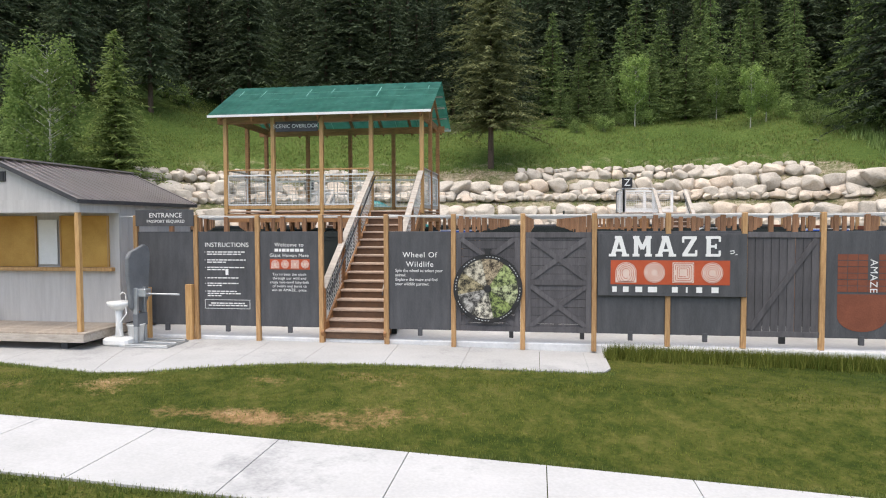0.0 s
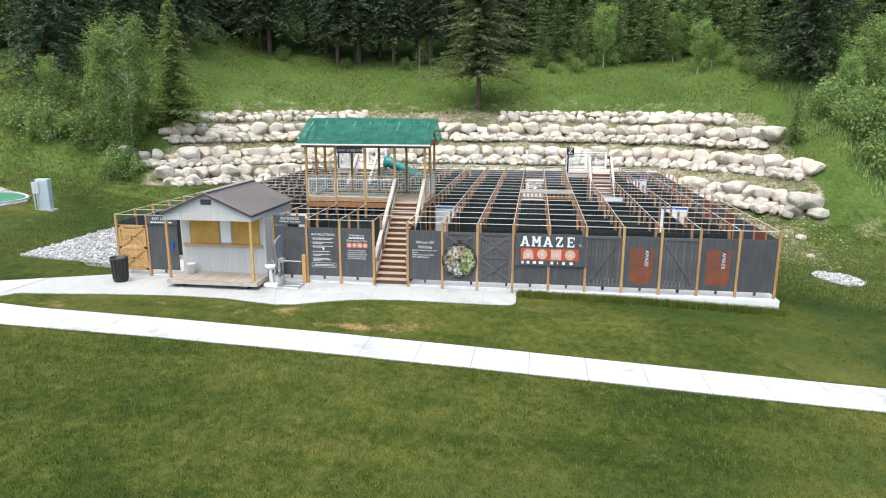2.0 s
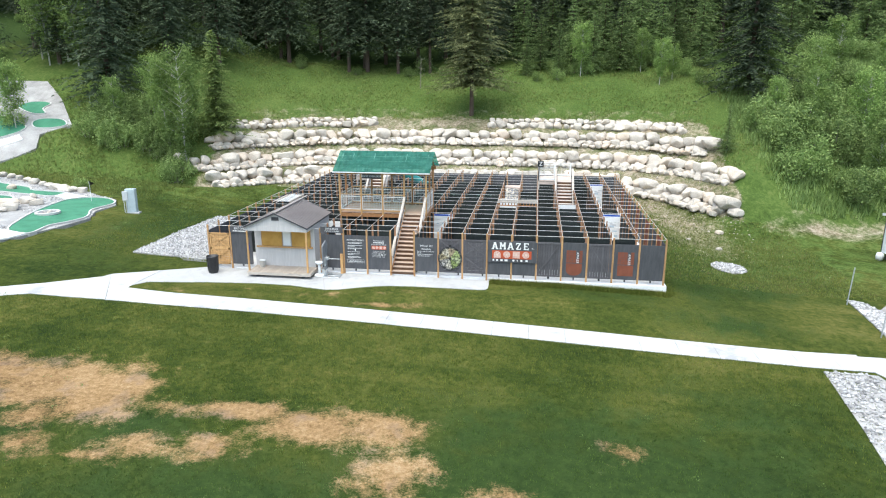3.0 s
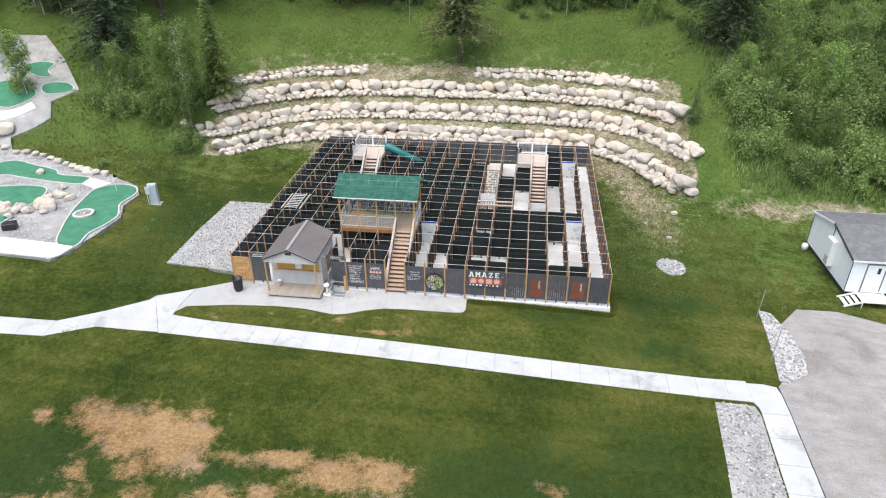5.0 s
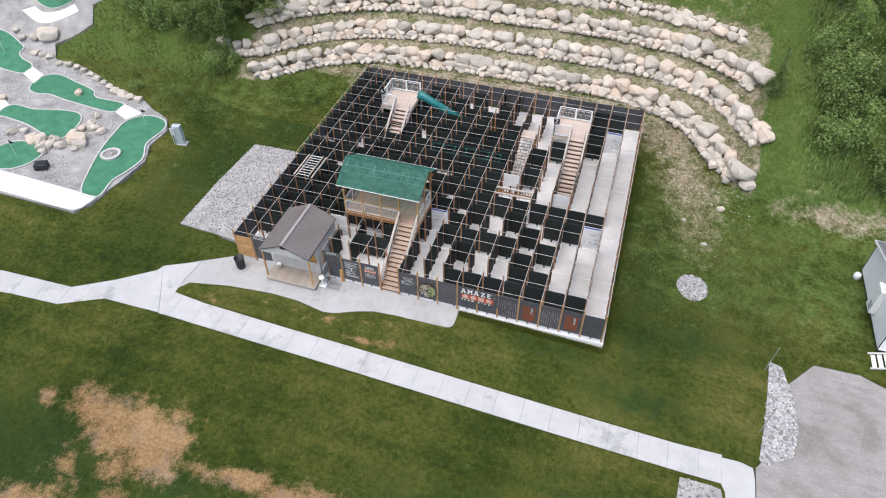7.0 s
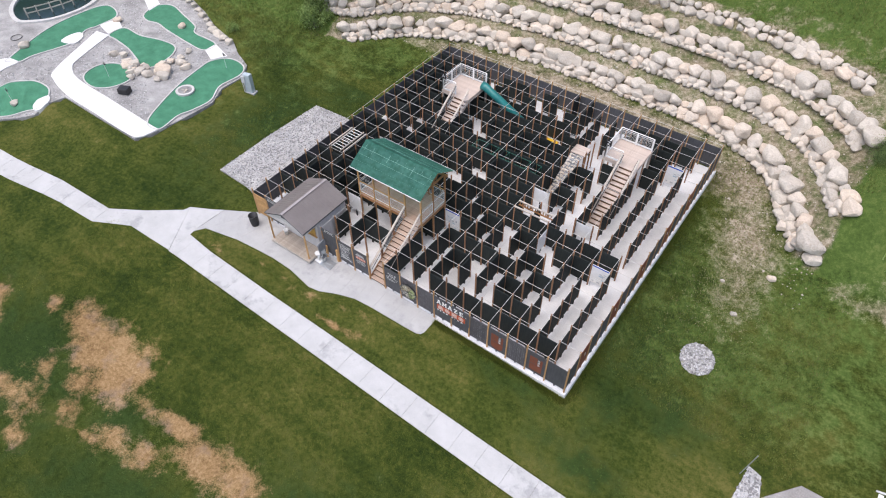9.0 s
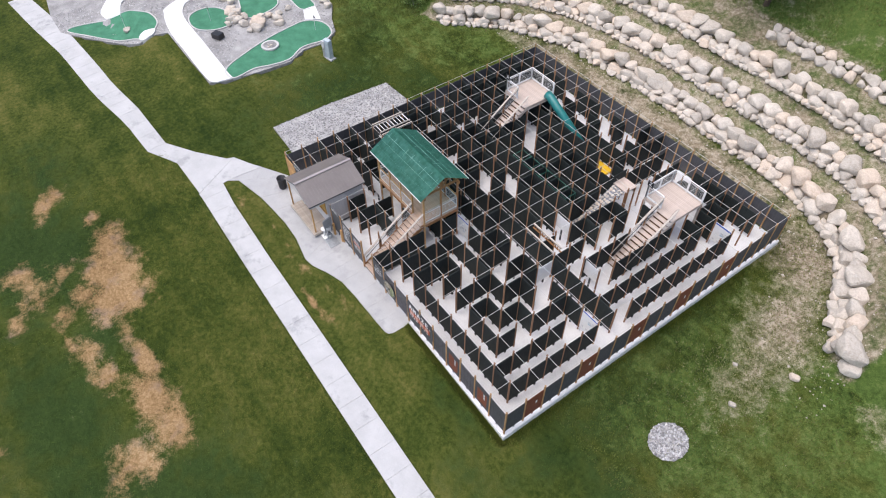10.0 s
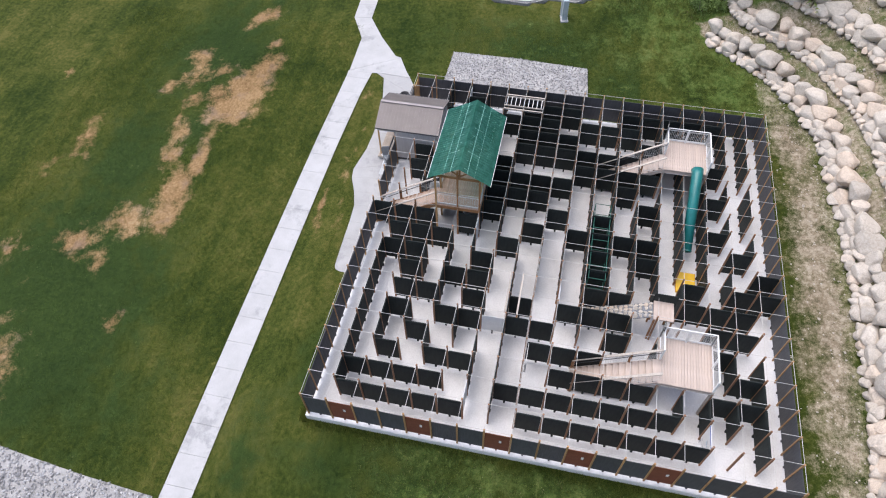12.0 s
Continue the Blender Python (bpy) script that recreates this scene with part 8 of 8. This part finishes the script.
for k in range(46):
    x, y = rs_t.uniform(-50, 44), rs_t.uniform(44.6, 48)
    if 4 < x < 14 and y < 45.5:
        continue
    plant("shrub", rs_t.choice(SHRUBS), x, y, rs_t.uniform(0.35, 0.7), "low leafy shrub at the forest edge", "shrub", "forest edge shrubs", rz=rs_t.uniform(0, 360))
for x, y, s_ in ((-14.2, 21.6, 0.35), (-12.6, 21.3, 0.32), (-16.2, 21.9, 0.4), (-30.5, 22.3, 0.7), (-18.6, 14.6, 0.35), (33.4, 22.6, 0.25), (35.5, 41.5, 0.6), (37.0, 40.2, 0.7), (33.8, 43.5, 0.6)):
    plant("shrub", rs_t.choice(SHRUBS), x, y, s_, "small grey-green bush in the grass", "shrub", "small bushes", rz=rs_t.uniform(0, 360))
# a bare sapling in the meadow
sap = thing("sapling", 4.6, 43.0, ground_z(4.6, 43), 0, "thin bare dead sapling in the meadow", "tree")
bm = bmesh.new()
rod(bm, (0, 0, -0.2), (0.1, 0, 3.4), 0.05, 6, 0.015)
for k in range(9):
    z = 1.4 + 0.22 * k
    a = k * 2.4
    rod(bm, (0.06, 0, z), (0.06 + 0.5 * math.cos(a), 0.5 * math.sin(a), z + 0.25), 0.015, 4, 0.004)
part("trunk", bm, M_DEADWOOD, sap)


def grass_field(name, label, where, count, h, mat, seed, spread=0.09, blades=3, width=0.02):
    """Tufts of grass blades; where() yields plan points."""
    rs = random.Random(seed)
    verts, faces = [], []
    for _ in range(count):
        q = where(rs)
        if q is None:
            continue
        x, y = q
        z = ground_z(x, y) - 0.02
        for _b in range(blades):
            a, l = rs.uniform(0, 6.283), h * rs.uniform(0.5, 1.3)
            dx, dy = math.cos(a), math.sin(a)
            px, py = x + rs.uniform(-spread, spread), y + rs.uniform(-spread, spread)
            k = len(verts)
            w = width * rs.uniform(0.7, 1.4)
            verts += [(px - dy * w, py + dx * w, z), (px + dy * w, py - dx * w, z), (px + dx * l * 0.35, py + dy * l * 0.35, z + l)]
            faces.append((k, k + 1, k + 2))
    me = bpy.data.meshes.new(name)
    me.from_pydata(verts, [], faces)
    me.materials.append(mat)
    return tagged(new(name, me), label, "grass", kind="stuff")


def on_meadow(rs):
    x, y = rs.uniform(-18, 40), rs.uniform(22, 48)
    s_ = line_side(x, y)
    return (x, y) if s_ > 7.3 or (s_ > 0 and not -12 < x < 33.5) else None


def on_terraces(rs):
    x, y = rs.uniform(-13, 34), rs.uniform(18, 36)
    s_ = line_side(x, y)
    if not (1.0 < s_ < 1.9 or 3.3 < s_ < 4.1 or 5.6 < s_ < 6.5 or -1.6 < s_ < -0.6):
        return None
    return (x, y)


def by_the_front(rs):
    return rs.uniform(15.9, 25.2), -0.17 - abs(rs.gauss(0, 0.16))


def by_the_east(rs):
    return NX * B + 0.18 + abs(rs.gauss(0, 0.25)), rs.uniform(-0.2, 20)


def on_east_lawn(rs):
    x, y = rs.uniform(25.5, 37), rs.uniform(3, 26)
    return (x, y) if line_side(x, y) < -0.6 else None


def dry_slope(rs):
    x, y = rs.gauss(29.8, 1.5), rs.gauss(14.8, 3.2)
    return (x, y) if line_side(x, y) < -0.8 and x > 26 else None


def on_west_lawn(rs):
    x, y = rs.uniform(-26, -0.4), rs.uniform(1, 27)
    return (x, y) if line_side(x, y) < 6 and not (x < -9 and y < 16 - 0.25 * (x + 26)) and not (-4.4 < x and 2 < y < 12) else None


def east_thicket(rs):
    x, y = rs.uniform(36.2, 62), rs.uniform(19, 47)
    return (x, y) if x > 36.4 + 0.1 * abs(y - 30) + rs.gauss(0, 0.5) else None


def west_rough(rs):
    x, y = rs.uniform(-32, -12), rs.uniform(13, 31)
    return (x, y) if y > 16 - 0.25 * (x + 26) and not on_lot(x, y) else None


def by_the_back(rs):
    if rs.random() < 0.6:
        return rs.uniform(6, 25.5), NY * B + 0.15 + abs(rs.gauss(0, 0.35))
    return NX * B + 0.15 + abs(rs.gauss(0, 0.4)), rs.uniform(12, 24)


def path_edges(rs):
    x = rs.uniform(-2, 32)
    return (x, edge_at(PATH_UP, x) + rs.uniform(0.0, 0.12)) if rs.random() < 0.5 else (x - 0.12, edge_at(PATH_LOW, x - 0.12) - rs.uniform(0.0, 0.12))


def apron_edges(rs):
    f_ = [(-1.9, -3.3), (0.6, -2.72), (2.4, -2.55), (3.9, -2.45), (5.6, -2.5), (7.6, -2.85), (8.4, -2.72), (9.6, -2.2), (10.7, -1.85), (12.1, -1.75), (15.85, -1.62)]
    x = rs.uniform(-1.9, 15.9)
    return x, edge_at(f_, x) - rs.uniform(0, 0.12)


grass_field("grass", "tall wild meadow grass above the rocks", on_meadow, 34000, 0.17, M_BLADE, 1, 0.14, 3, 0.026)
grass_field("grass", "dry straw-coloured grass scattered in the meadow", on_meadow, 3500, 0.24, M_STRAW, 2, 0.12, 2, 0.016)
grass_field("grass", "grass tufts growing between the terraces", on_terraces, 5200, 0.16, M_BLADE, 3, 0.1, 3, 0.025)
grass_field("grass", "dry grass between the terraces", on_terraces, 4200, 0.16, M_STRAW, 4, 0.1, 2, 0.02)
grass_field("grass", "long unmown grass along the front slab", by_the_front, 5200, 0.24, M_TURFBLADE, 5, 0.05, 4, 0.008)
grass_field("grass", "long grass along the east slab", by_the_east, 2600, 0.2, M_TURFBLADE, 6, 0.06, 3, 0.012)
grass_field("undergrowth", "tangled green undergrowth between the eastern shrubs", east_thicket, 11000, 0.55, M_SHRUB, 18, 0.2, 5, 0.05)
grass_field("grass", "rough green tufts beside the golf course", west_rough, 7000, 0.2, M_BLADE, 19, 0.14, 4, 0.03)
grass_field("grass", "weedy grass along the back slab", by_the_back, 2600, 0.15, M_TURFBLADE, 16, 0.08, 3, 0.014)
grass_field("grass", "rough grass on the eastern lawn", on_east_lawn, 9000, 0.12, M_BLADE, 7, 0.12, 3, 0.025)
grass_field("grass", "short rough grass on the eastern lawn", on_east_lawn, 9000, 0.1, M_TURFBLADE, 17, 0.12, 3, 0.02)
grass_field("grass", "dry grass on the eastern lawn", on_east_lawn, 1800, 0.14, M_STRAW, 8, 0.12, 2, 0.02)
grass_field("grass", "pale trampled straw lying on the worn eastern slope", dry_slope, 1700, 0.07, M_DRYSTRAW, 20, 0.2, 5, 0.022)
grass_field("grass", "grass overhanging the path edges", path_edges, 9000, 0.07, M_BLADE, 9, 0.04, 3, 0.008)
grass_field("grass", "grass overhanging the forecourt edge", apron_edges, 2600, 0.07, M_BLADE, 10, 0.04, 3, 0.008)


def near_lawn(rs):
    """The mown grass between forecourt and path and just beyond the path."""
    if rs.random() < 0.55:
        x = rs.uniform(-1, 26)
        return x, rs.uniform(edge_at(PATH_UP, x) + 0.05, -2.75 if x < 9.5 else (-1.85 if x < 15.9 else -0.4))
    x = rs.uniform(0, 30)
    return x, edge_at(PATH_LOW, x) - rs.uniform(0.1, 6) ** 1.0


def weed_spots(rs):
    return rs.uniform(-4, 32), rs.uniform(-22, -6.6)


def south_lawn(rs):
    x, y = rs.uniform(-8, 32), rs.uniform(-27, -6.5)
    return (x, y) if patch_weight(x, y, PATCHES) < 0.45 and patch_weight(x, y, LUSH) < 0.5 + rs.gauss(0, 0.06) else None


def lush_lawn(rs):
    x, y = (rs.uniform(-14, 34), rs.uniform(-27, 16))
    return (x, y) if not (-1 < x < 25.2 and -6.8 < y) and patch_weight(x, y, PATCHES) < 0.45 and patch_weight(x, y, LUSH) > 0.5 + rs.gauss(0, 0.06) and not on_lot(x, y) else None


grass_field("grass", "short mown blades of the front lawn", near_lawn, 42000, 0.045, M_TURFBLADE, 12, 0.05, 3, 0.007)
grass_field("grass", "pale broad-leaved weeds in the mown lawn", weed_spots, 150, 0.05, M_WEED, 13, 0.14, 14, 0.035)
grass_field("grass", "rough green grass west of the maze", on_west_lawn, 16000, 0.11, M_TURFBLADE, 14, 0.12, 3, 0.018)
grass_field("grass", "mown grass of the broad south lawn", south_lawn, 52000, 0.095, M_TURFBLADE, 15, 0.09, 3, 0.016)
grass_field("grass", "dark lush grass round the worn patches and the drain", lush_lawn, 60000, 0.085, M_LUSHBLADE, 21, 0.1, 3, 0.016)
